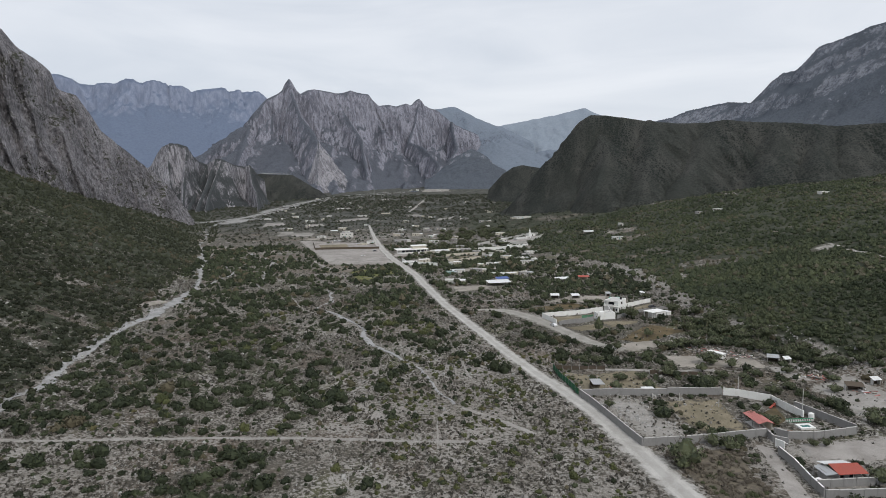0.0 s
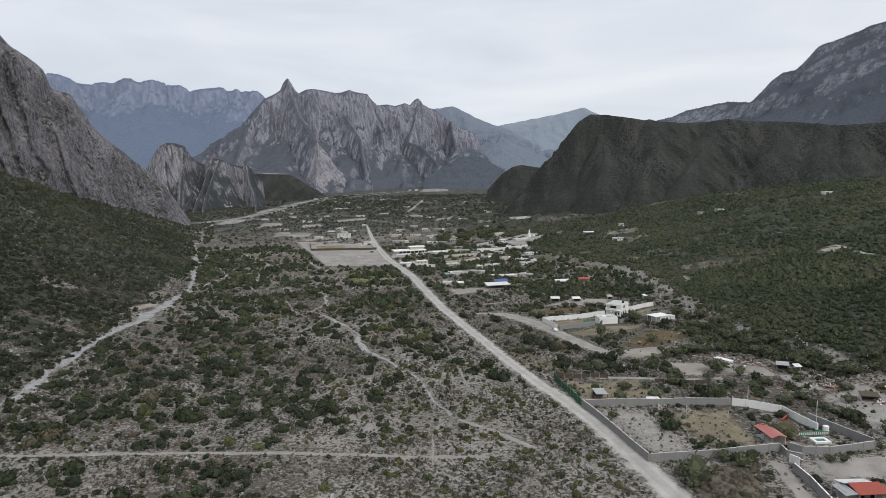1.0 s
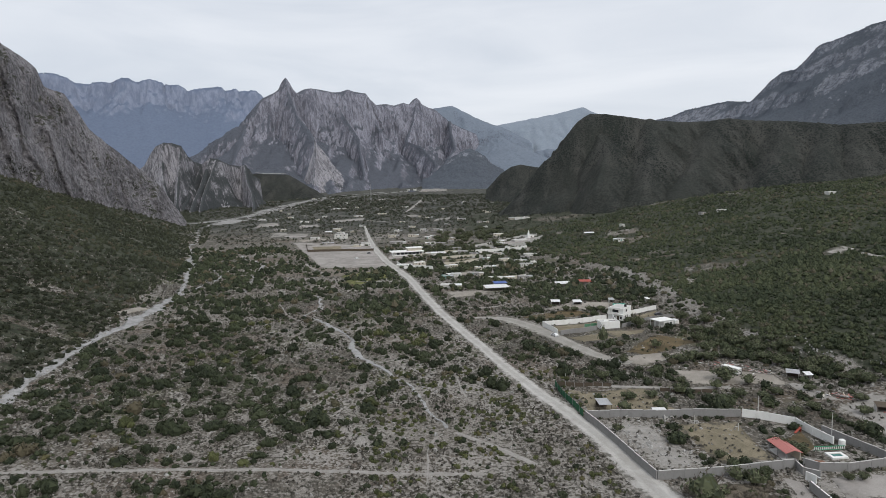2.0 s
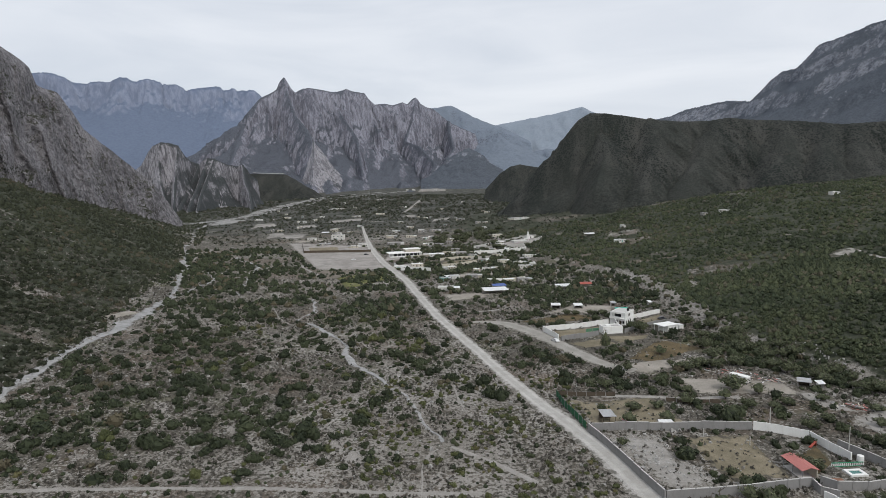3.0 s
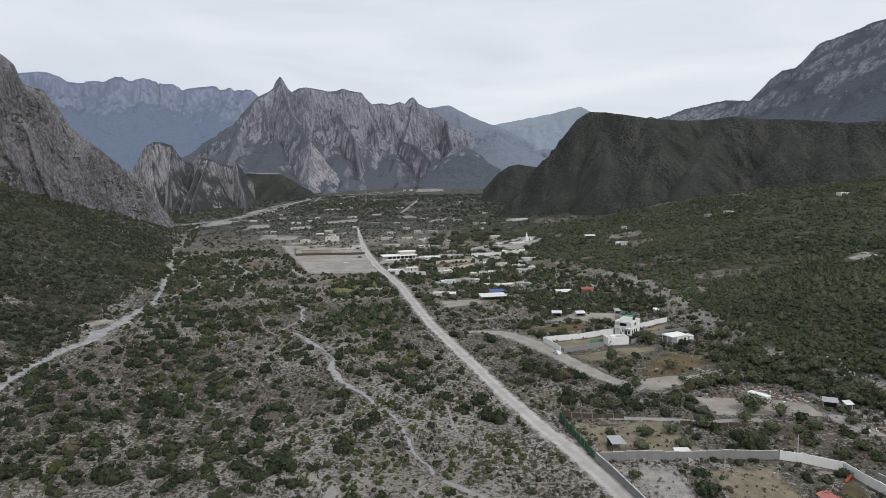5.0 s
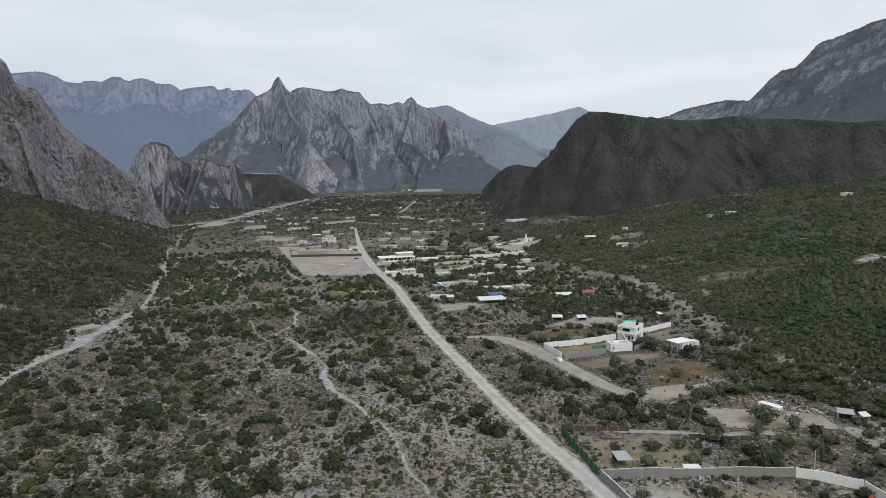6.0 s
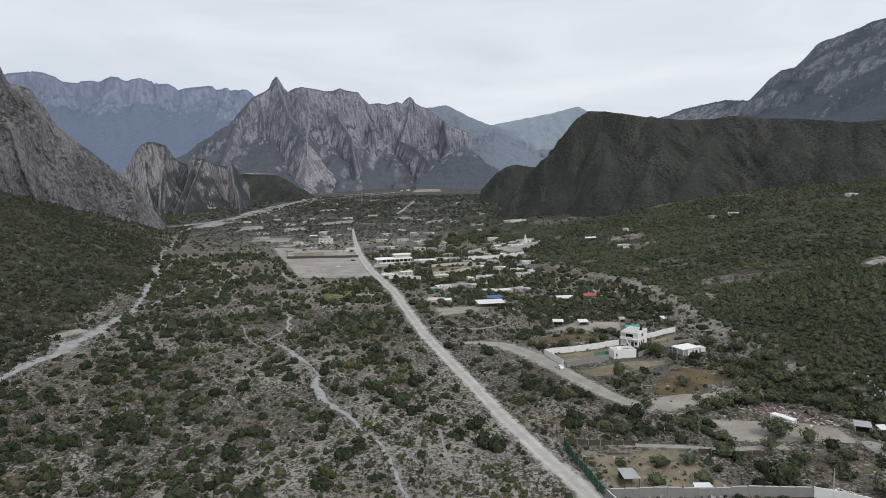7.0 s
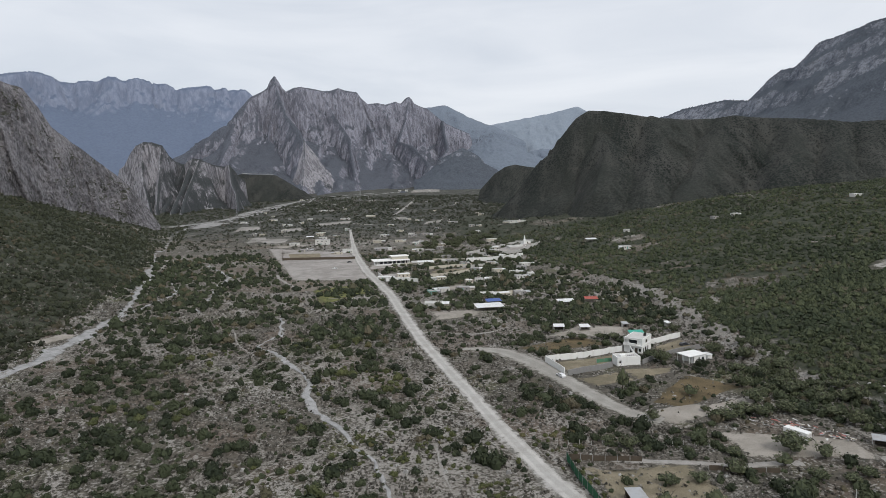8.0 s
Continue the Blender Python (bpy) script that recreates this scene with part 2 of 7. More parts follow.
def dust_material(name, light, dark, scale=0.3, grit_tone=0.5, verge=(0.17, 0.155, 0.125), ruts=0.0, rag_scale=0.7, broken=0.0):
    """Bare trodden ground. The attribute 'across' runs from 0 inside to 1 at the edge, where the soil beside it breaks in."""
    m, t, b = material(name, 0.95, 0.12)
    flat = where(t)
    across = t.nodes.new("ShaderNodeAttribute")
    across.attribute_name = "across"
    a = noise_of(t, flat, scale, 6, 0.65, 0.4)
    grit = noise_of(t, flat, 4.0, 4, 0.7)
    rag = noise_of(t, flat, rag_scale, 5, 0.75)
    colour = blend(t, step(t, a, 0.35, 0.65), dark, light)
    colour = blend(t, math2(t, "MULTIPLY", step(t, grit, 0.52, 0.72), 0.5), colour, tuple(min(1, c * 1.25) for c in light))
    colour = blend(t, math2(t, "MULTIPLY", step(t, grit, 0.48, 0.34), grit_tone), colour, tuple(c * 0.6 for c in dark))
    if ruts:
        off = math2(t, "ABSOLUTE", math2(t, "SUBTRACT", across.outputs["Fac"], 0.42), 0.0)
        colour = blend(t, math2(t, "MULTIPLY", step(t, off, 0.10, 0.22), ruts), colour, tuple(c * 0.72 for c in dark))
    edge = math2(t, "ADD", across.outputs["Fac"], math2(t, "MULTIPLY", math2(t, "SUBTRACT", rag, 0.5), 1.3 + 3.0 * broken))
    edge = math2(t, "ADD", edge, 0.35 * broken)
    colour = blend(t, step(t, edge, 0.66, 0.92), colour, blend(t, step(t, rag, 0.4, 0.6), verge, tuple(c * 0.55 for c in verge)))
    t.links.new(colour, b.inputs["Base Color"])
    bump(t, b, grit, 0.5, 0.08)
    return m


SOIL = soil_material()
ROAD_DUST = dust_material("pale_road_dust", (0.50, 0.485, 0.46), (0.38, 0.365, 0.34), 0.25, 0.3, (0.25, 0.235, 0.21), 0.35, 0.4, 0.14)
LOT_DUST = dust_material("grey_lot_dust", (0.36, 0.337, 0.315), (0.25, 0.232, 0.214), 0.12, 0.3)
BRUSH_SOIL = dust_material("brown_brush_litter", (0.165, 0.142, 0.110), (0.105, 0.092, 0.074), 0.5, 0.6)
WASH_STONE = dust_material("grey_wash_stones", (0.37, 0.368, 0.366), (0.25, 0.248, 0.244), 0.35, 0.5, (0.17, 0.16, 0.142), 0.0, 0.3, 0.15)
RIVER_STONE = dust_material("grey_river_stones", (0.34, 0.335, 0.325), (0.21, 0.205, 0.195), 0.09, 0.3, (0.085, 0.082, 0.068), 0.0, 0.07, 0.8)
FAR_DUST = dust_material("far_pale_dust", (0.33, 0.312, 0.29), (0.20, 0.188, 0.17), 0.08, 0.3, (0.085, 0.082, 0.066), 0.0, 0.12, 0.5)
FAN_SCAR = dust_material("pale_stony_scar", (0.36, 0.345, 0.32), (0.24, 0.228, 0.205), 0.3, 0.4, (0.12, 0.115, 0.09), 0.0, 0.25, 0.45)
TRACK_DUST = dust_material("trodden_dust", (0.33, 0.315, 0.295), (0.25, 0.235, 0.215), 0.4, 0.4)
YARD_DUST = dust_material("sandy_yard", (0.35, 0.322, 0.285), (0.245, 0.224, 0.194), 0.12, 0.4, (0.18, 0.165, 0.14), 0.0, 0.4, 0.18)
DRY_GRASS = dust_material("dry_ochre_grass", (0.150, 0.114, 0.066), (0.080, 0.066, 0.040), 0.16, 0.7, (0.15, 0.135, 0.105), 0.0, 0.5, 0.12)
STRAW_GRASS = dust_material("straw_grass", (0.255, 0.220, 0.158), (0.155, 0.136, 0.095), 0.13, 0.6, (0.165, 0.15, 0.12), 0.0, 0.5, 0.15)
SIDE_DUST = dust_material("grey_sandy_road", (0.36, 0.345, 0.315), (0.28, 0.265, 0.24), 0.2, 0.45, (0.20, 0.185, 0.155), 0.25, 0.4, 0.22)
MOUND_SOIL = dust_material("churned_brown_soil", (0.22, 0.195, 0.165), (0.13, 0.115, 0.095), 0.3, 0.6)
GREEN_GRASS = dust_material("yellow_green_grass", (0.17, 0.175, 0.07), (0.10, 0.105, 0.045), 0.25, 0.6, (0.11, 0.105, 0.065))


# ---------- meshes from arrays ----------
def mesh_from(name, verts, faces, mat, smooth=False):
    """A mesh object from an (n, 3) array and an (m, 3 or 4) array."""
    verts, faces = np.asarray(verts, np.float32), np.asarray(faces, np.int32)
    me = bpy.data.meshes.new(name)
    me.vertices.add(len(verts))
    me.vertices.foreach_set("co", verts.ravel())
    k = faces.shape[1]
    me.loops.add(faces.size)
    me.loops.foreach_set("vertex_index", faces.ravel())
    me.polygons.add(len(faces))
    me.polygons.foreach_set("loop_start", np.arange(0, faces.size, k, dtype=np.int32))
    me.polygons.foreach_set("use_smooth", np.full(len(faces), smooth))
    me.update(calc_edges=True)
    if mat:
        me.materials.append(mat)
    return new(name, me)


def grid_faces(rows, cols):
    i = np.arange((rows - 1) * cols).reshape(rows - 1, cols)[:, :-1].ravel()
    return np.stack([i, i + 1, i + cols + 1, i + cols], 1)


def attribute(ob, name, values):
    a = ob.data.attributes.new(name, "FLOAT", "POINT")
    a.data.foreach_set("value", np.asarray(values, np.float32).ravel())


# ---------- the mountains ----------
def mountain(name, label, ridge, mat, face, reach, profile, rib, rib_width, crest=3.0, base=-20.0, rows=150, step_m=4.0, seed=1, back=0.8, lump=0.0, kind="structure", shear=0.0, craggy=0.0):
    """A mountain from its crest line. face: the way its slope falls (x, y); reach: horizontal run of the slope for each metre of height;
    profile: pairs of run and drop, each 0 to 1; rib: depth of its gullies in metres and rib_width their spacing; shear: how far they run aslant; craggy: depth of its broken ledges."""
    ridge = np.array(ridge, float)
    along = np.concatenate([[0], np.cumsum(np.hypot(*np.diff(ridge[:, :2], axis=0).T))])
    s = np.arange(0, along[-1], step_m)
    line = np.stack([np.interp(s, along, ridge[:, i]) for i in range(3)], 1)
    line[:, 2] += crest * fbm(s / 30, s * 0, 4, seed) * 0.6
    n = np.array(face, float)
    n /= np.hypot(*n)
    v = np.concatenate([-np.linspace(1, 0.06, 14) * back, np.linspace(0, 1, rows) ** 1.15, [1.12]])
    S, V = np.meshgrid(s, v)
    tall = np.maximum(line[:, 2] - base, 4)[None, :]
    pr = np.array(profile)
    fall = np.where(V < 0, -V, np.interp(np.abs(V), pr[:, 0], pr[:, 1]))
    fall = np.where(V > 1, 1.1, fall)
    run = V * tall * reach
    X, Y = line[:, 0][None, :] + n[0] * run, line[:, 1][None, :] + n[1] * run
    Z = line[:, 2][None, :] - tall * fall
    bend = S - shear * run + 5 * fbm(S / 120, V * 3, 2, seed + 5) + run * 0.12 * vnoise(S / 300, V * 0, seed + 8)
    swell = np.clip(np.abs(V) * 7, 0, 1) * np.clip((1.1 - V) * 1.6, 0, 1)
    gully = ridged(bend / rib_width, V * 0.9 + 3, 3, seed + 11) + 0.8 * ridged(bend / rib_width * 3.1, V * 2.2, 3, seed + 17) * 0.5
    out = rib * swell * gully * np.clip(tall / 120, 0.03, 1.3)
    rough = fbm(S / 16, V * tall / 16, 4, seed + 23) * rib * 0.22 * swell
    if craggy:
        ledge = ridged((S - 0.5 * run) / 15, (run + 0.6 * S) / 10, 3, seed + 41) + 0.7 * ridged(S / 6, run / 5, 2, seed + 43)
        rough = rough + craggy * swell * ledge * np.clip(tall / 100, 0.1, 1)
    X, Y = X + n[0] * (out + rough), Y + n[1] * (out + rough)
    Z = Z + out * 0.35 + rough * 0.5
    if lump:
        Z = Z + lump * swell * fbm(X / 160, Y / 160, 3, seed + 31)
    rows_n, cols = S.shape
    ob = mesh_from(name, np.stack([X, Y, Z], -1).reshape(-1, 3), grid_faces(rows_n, cols)[:, ::-1], mat, True)
    return tagged(ob, label, "mountain", kind=kind)


ROUNDED = [(0, 0), (0.10, 0.10), (0.25, 0.32), (0.5, 0.64), (0.75, 0.87), (1, 1)]

SUMMIT_MOUNTAIN = [(-808, 2120, 115), (-782, 2150, 131), (-735, 2180, 169), (-705, 2199, 192), (-669, 2221, 219), (-649, 2233, 251), (-632, 2243, 276), (-603, 2260, 316), (-570, 2279, 335), (-551, 2290, 350), (-541, 2295, 375), (-533, 2300, 388), (-526, 2308, 374), (-516, 2319, 350), (-503, 2334, 339), (-483, 2353, 354), (-463, 2373, 360), (-443, 2393, 359), (-414, 2423, 356), (-394, 2446, 353), (-372, 2468, 357), (-347, 2493, 369), (-328, 2513, 363), (-291, 2549, 360), (-274, 2570, 339), (-253, 2594, 320), (-216, 2632, 327), (-187, 2663, 323), (-150, 2699, 338), (-130, 2720, 331), (-111, 2737, 354), (-100, 2748, 361), (-89, 2758, 354), (-79, 2768, 338), (-54, 2792, 326), (-26, 2817, 320), (-3, 2838, 303), (44, 2872, 266), (91, 2904, 246), (153, 2945, 222)]
LEFT_RANGE = [(-2085, 2834, 456), (-1960, 2928, 495), (-1875, 2986, 521), (-1803, 3032, 536), (-1767, 3055, 534), (-1730, 3076, 519), (-1762, 3069, 519), (-1708, 3100, 498), (-1652, 3132, 493), (-1572, 3173, 505), (-1541, 3189, 522), (-1510, 3204, 530), (-1478, 3220, 512), (-1470, 3224, 507), (-1448, 3234, 522), (-1420, 3246, 529), (-1383, 3263, 514), (-1356, 3274, 490), (-1340, 3281, 500), (-1306, 3295, 508), (-1278, 3306, 492), (-1265, 3312, 471), (-1244, 3319, 484), (-1209, 3332, 491), (-1180, 3343, 495), (-1132, 3360, 501), (-1103, 3370, 480), (-1078, 3378, 485), (-1054, 3386, 487), (-1036, 3392, 468), (-1004, 3401, 482), (-961, 3414, 480), (-930, 3423, 454), (-824, 3449, 367)]
HAZY_A = [(-275, 3409, 319), (-128, 3418, 361), (5, 3420, 385), (58, 3420, 393), (137, 3417, 351), (225, 3413, 308), (312, 3406, 280), (457, 3389, 205)]
HAZY_B = [(114, 3678, 255), (305, 3667, 301), (461, 3651, 328), (644, 3623, 360), (776, 3597, 392), (858, 3579, 347), (1053, 3526, 297), (1374, 3414, 234)]
CONE = [(6, 2150, 35), (24, 2150, 59), (43, 2150, 84), (68, 2150, 113), (94, 2150, 130), (117, 2150, 112), (154, 2150, 80), (194, 2150, 54), (227, 2150, 26)]
MESA = [(60, 2950, 189), (151, 2950, 197), (212, 2950, 216), (272, 2950, 230), (282, 2950, 202), (339, 2960, 169), (404, 2970, 133)]
MID_RIDGE = [(299, 3080, 59), (392, 3075, 115), (444, 3070, 140), (495, 3060, 152), (533, 3050, 146), (608, 3030, 106)]
KNOLL = [(100, 1447, 16), (132, 1444, 50), (154, 1442, 64), (175, 1439, 69), (206, 1435, 63), (249, 1429, 58)]
RIGHT_HILL = [(83, 831, 5), (105, 833, 29), (127, 835, 55), (156, 836, 91), (177, 832, 120), (187, 829, 126), (206, 830, 126), (226, 830, 123), (262, 830, 117), (297, 828, 114), (332, 826, 114), (353, 817, 117), (378, 817, 114), (427, 804, 111), (474, 789, 105), (521, 771, 107), (566, 750, 112), (618, 735, 113)]
RIGHT_MOUNTAIN = [(716, 2395, 206), (765, 2359, 227), (813, 2322, 237), (849, 2287, 255), (901, 2246, 265), (950, 2182, 273), (986, 2100, 262), (997, 2051, 291), (1004, 2014, 315), (1016, 1974, 334), (1039, 1939, 338), (1048, 1912, 356), (1062, 1869, 392), (1082, 1823, 398), (1104, 1786, 407), (1125, 1750, 419), (1142, 1715, 422), (1184, 1612, 424), (1234, 1510, 421)]
ROCK_MOUNTAIN = [(-393, 399, 239), (-404, 444, 238), (-405, 495, 227), (-399, 538, 210), (-386, 584, 189), (-384, 603, 178), (-382, 622, 169), (-380, 641, 160), (-381, 652, 145), (-374, 673, 140), (-372, 691, 126), (-366, 700, 108), (-360, 715, 95), (-357, 749, 80), (-352, 768, 69), (-337, 791, 45), (-329, 806, 24), (-318, 820, 0)]
def relief(name, label, lines, mat, x0, x1, y0, y1, gap, slopes, rib, rib_width, seed, calm=0.3, cliff=110.0, strata=None, warp=1.0, uneven=0.0):
    """A mountain as a sheet of land under its crest and spurs. lines: points and the steepness on the left and on the right of the way they run;
    slopes: pairs of distance and drop, uneven: how far they vary; rib: depth of the gullies, which calm down past the distance cliff; strata: tilted beds (period, lean, share)."""
    X, Y = np.meshgrid(np.arange(x0, x1, gap, dtype=np.float32), np.arange(y0, y1, gap * 1.5, dtype=np.float32))
    wx = X + warp * (7 * fbm(X / 60, Y / 60, 3, seed) + 3 * fbm(X / 18, Y / 18, 2, seed + 40))
    wy = Y + warp * (9 * fbm(X / 70 + 9, Y / 70, 3, seed + 4) + 3 * fbm(X / 20 + 5, Y / 20, 2, seed + 44))
    vary = uneven * (vnoise(X / 80, Y / 300, seed + 50) + 0.5 * vnoise(X / 30, Y / 150, seed + 51))
    sl = np.array(slopes, float)
    Z, S, D = np.full(X.shape, -400.0), np.zeros(X.shape), np.full(X.shape, 900.0)
    for number, (line, left, right) in enumerate(lines):
        r = np.array(line, float)
        d = np.concatenate([[0], np.cumsum(np.hypot(*np.diff(r[:, :2], axis=0).T))])
        q = np.union1d(np.arange(0, d[-1], gap * 1.1), d)
        top = np.stack([np.interp(q, d, r[:, i]) for i in range(3)], 1)
        way = np.gradient(top[:, :2], axis=0)
        way /= np.maximum(np.hypot(*way.T)[:, None], 1e-6)
        for (tx, ty, tz), (ux, uy), at in zip(top, way, q):
            reach = np.interp(tz + 60, sl[:, 1], sl[:, 0]) / min(left, right, 1.0) + 30
            i0, i1 = np.searchsorted(X[0], (tx - reach, tx + reach))
            j0, j1 = np.searchsorted(Y[:, 0], (ty - reach, ty + reach))
            if i1 - i0 < 2 or j1 - j0 < 2:
                continue
            box = (slice(j0, j1), slice(i0, i1))
            near = np.clip((np.hypot(X[box] - tx, Y[box] - ty) - 3) / 40, 0, 1)
            dx, dy = X[box] + (wx[box] - X[box]) * near - tx, Y[box] + (wy[box] - Y[box]) * near - ty
            dist = np.hypot(dx, dy)
            lean = (ux * dy - uy * dx) / np.maximum(dist, 1)
            dist = dist * (right + (left - right) * np.clip(0.5 + 1.2 * lean, 0, 1)) * (1 + near * vary[box])
            h = tz - np.interp(dist, sl[:, 0], sl[:, 1])
            better = h > Z[box]
            Z[box] = np.where(better, h, Z[box])
            S[box] = np.where(better, at + 731 * number, S[box])
            D[box] = np.where(better, dist, D[box])
    fade = np.clip((D - 2) / 22, 0, 1)
    steep = calm + (1 - calm) * np.clip((cliff * 1.5 - D) / (cliff * 0.7), 0, 1)
    c = S / rib_width + 0.35 * fbm(X / (rib_width * 2), Y / (rib_width * 2), 3, seed + 6)
    ribs = ridged(c, D / (rib_width * 7), 3, seed + 7, 0.6) + 0.6 * ridged(c * 2.7, D / (rib_width * 5), 2, seed + 8)
    runs = ridged(c * 0.3, D / (rib_width * 14), 2, seed + 9)
    out = fade * steep * rib
    Z = Z + out * (0.75 * ribs + 1.9 * runs) + 0.28 * out * fbm(X / 9, Y / 9, 3, seed + 13)
    if strata:
        period, lean, share = strata
        q = (Z + lean * X + 6 * fbm(X / 70, Y / 70, 3, seed + 15)) / period
        part_up = np.clip((q - np.floor(q) - 0.55) / 0.45, 0, 1)
        Z = Z + share * fade * period * (np.floor(q) + part_up * part_up * (3 - 2 * part_up) - q)
    Y = Y - out * 0.7 * ribs
    ob = mesh_from(name, np.stack([X, Y, Z], -1).reshape(-1, 3), grid_faces(*X.shape), mat, True)
    return tagged(ob, label, "mountain", kind="structure")


CRAG = [(0, 0), (4, 4), (10, 20), (28, 84), (58, 160), (92, 212), (170, 272), (350, 350), (480, 396), (620, 425), (1000, 500), (1300, 580)]
relief("summit_mountain", "ribbed grey limestone mountain with a horn-shaped summit",
       [(SUMMIT_MOUNTAIN[:5], 0.3, 0.36), (SUMMIT_MOUNTAIN[4:8], 0.7, 0.7), (SUMMIT_MOUNTAIN[7:], 1.0, 1.0),
        ([(-533, 2300, 388), (-507, 2240, 316), (-470, 2170, 245), (-416, 2080, 196), (-381, 1990, 153)], 1.0, 0.8),
        ([(-396, 2440, 346), (-356, 2390, 271), (-285, 2290, 175), (-272, 2220, 115), (-241, 2050, 49)], 1.0, 1.1),
        ([(-98, 2750, 362), (-108, 2680, 270), (-133, 2550, 174), (-76, 2450, 152), (-13, 2250, 82)], 1.0, 1.0),
        ([(40, 2850, 272), (44, 2700, 212), (55, 2500, 143), (16, 2300, 92)], 1.0, 1.0),
        ([(-654, 2230, 234), (-631, 2050, 140), (-595, 1850, 73)], 0.8, 0.8)],
       SUMMIT_ROCK, -1000, 420, 1600, 3060, 3.3, CRAG, 9.5, 23, 3, 0.3, 110.0, None, 1.0, 0.24)
relief("pale_fin", "pale limestone slab standing out from the mountain foot", [([(-402, 2040, 176), (-381, 1990, 153), (-371, 1940, 118), (-364, 1880, 69), (-354, 1790, -2), (-350, 1760, -16)], 0.85, 1.5)], SLAB_ROCK, -460, -240, 1720, 2090, 1.5,
       [(0, 0), (3, 3), (10, 22), (50, 92), (80, 130), (140, 200)], 2.6, 10, 29, 0.8, 90, None, 0.4)
relief("mountain_range", "long mountain range with a knobbly crest, coloured blue-grey for haze", [(LEFT_RANGE, 1.0, 1.0)], HAZED_RANGE, -2700, -560, 2300, 3650, 5.5,
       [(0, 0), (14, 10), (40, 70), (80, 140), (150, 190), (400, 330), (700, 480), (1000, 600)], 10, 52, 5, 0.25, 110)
mountain("hazy_mountain", "distant mountain coloured pale blue for haze", HAZY_A, HAZE_NEAR, (0, -1), 1.8, ROUNDED, 16, 160, 4, 0, 60, 12, 7, 0.4)
mountain("hazy_mountain", "mountain at the end of the valley, coloured very pale blue for haze", HAZY_B, HAZE_FAR, (0, -1), 2.0, ROUNDED, 20, 220, 4, 0, 60, 14, 9, 0.2)
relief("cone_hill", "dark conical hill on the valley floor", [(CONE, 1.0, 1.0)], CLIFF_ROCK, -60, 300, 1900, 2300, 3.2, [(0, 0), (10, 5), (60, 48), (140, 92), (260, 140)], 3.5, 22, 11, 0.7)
relief("mesa_ridge", "ridge with a pale cliff at its end, coloured grey-blue for haze", [(MESA, 1.0, 1.0)], HAZE_NEAR, -60, 520, 2600, 3080, 4.0, [(0, 0), (6, 4), (16, 40), (40, 60), (200, 130), (420, 230)], 5, 26, 12, 0.5, 60)
mountain("valley_ridge", "ridge far up the valley, coloured blue-grey for haze", MID_RIDGE, HAZE_NEAR, (0, -1), 1.6, ROUNDED, 8, 80, 3, 0, 60, 7, 13, 0.6)
mountain("knoll", "dark scrub-covered knoll beside the valley floor", KNOLL, SCRUB_HILL, (-0.2, -1), 1.7, ROUNDED, 4, 40, 1, -5, 60, 4, 15, 0.6)
relief("scrub_hill", "dark flat-topped hill covered in scrub",
       [(RIGHT_HILL[:8], 1.45, 1.45), (RIGHT_HILL[7:], 1.0, 1.0),
        ([(194, 838, 113), (193, 765, 81), (166, 690, 40)], 0.85, 1.5),
        ([(261, 830, 119), (244, 755, 78), (208, 680, 37)], 0.8, 0.8),
        ([(344, 822, 116), (292, 745, 70), (245, 672, 36)], 0.8, 0.8),
        ([(410, 800, 111), (379, 735, 78), (336, 680, 50)], 0.9, 0.9),
        ([(446, 785, 108), (425, 735, 83), (393, 685, 60)], 0.9, 0.9),
        ([(474, 765, 104), (453, 725, 82), (435, 690, 63)], 0.9, 0.9)],
       SCRUB_HILL, -90, 700, 520, 960, 1.7, [(0, 0), (6, 3), (26, 22), (64, 58), (105, 94), (165, 136), (230, 180), (400, 300)], 1.9, 13, 17, 0.9, 80, None, 0.5)
relief("cliff_mountain", "tall grey mountain with banded cliffs", [(RIGHT_MOUNTAIN, 1.0, 1.0)], CLIFF_ROCK, 560, 1500, 1280, 2480, 3.8,
       [(0, 0), (8, 14), (60, 95), (150, 195), (350, 335), (700, 520)], 2.6, 50, 19, 0.7, 300, (46, -0.55, 0.6))
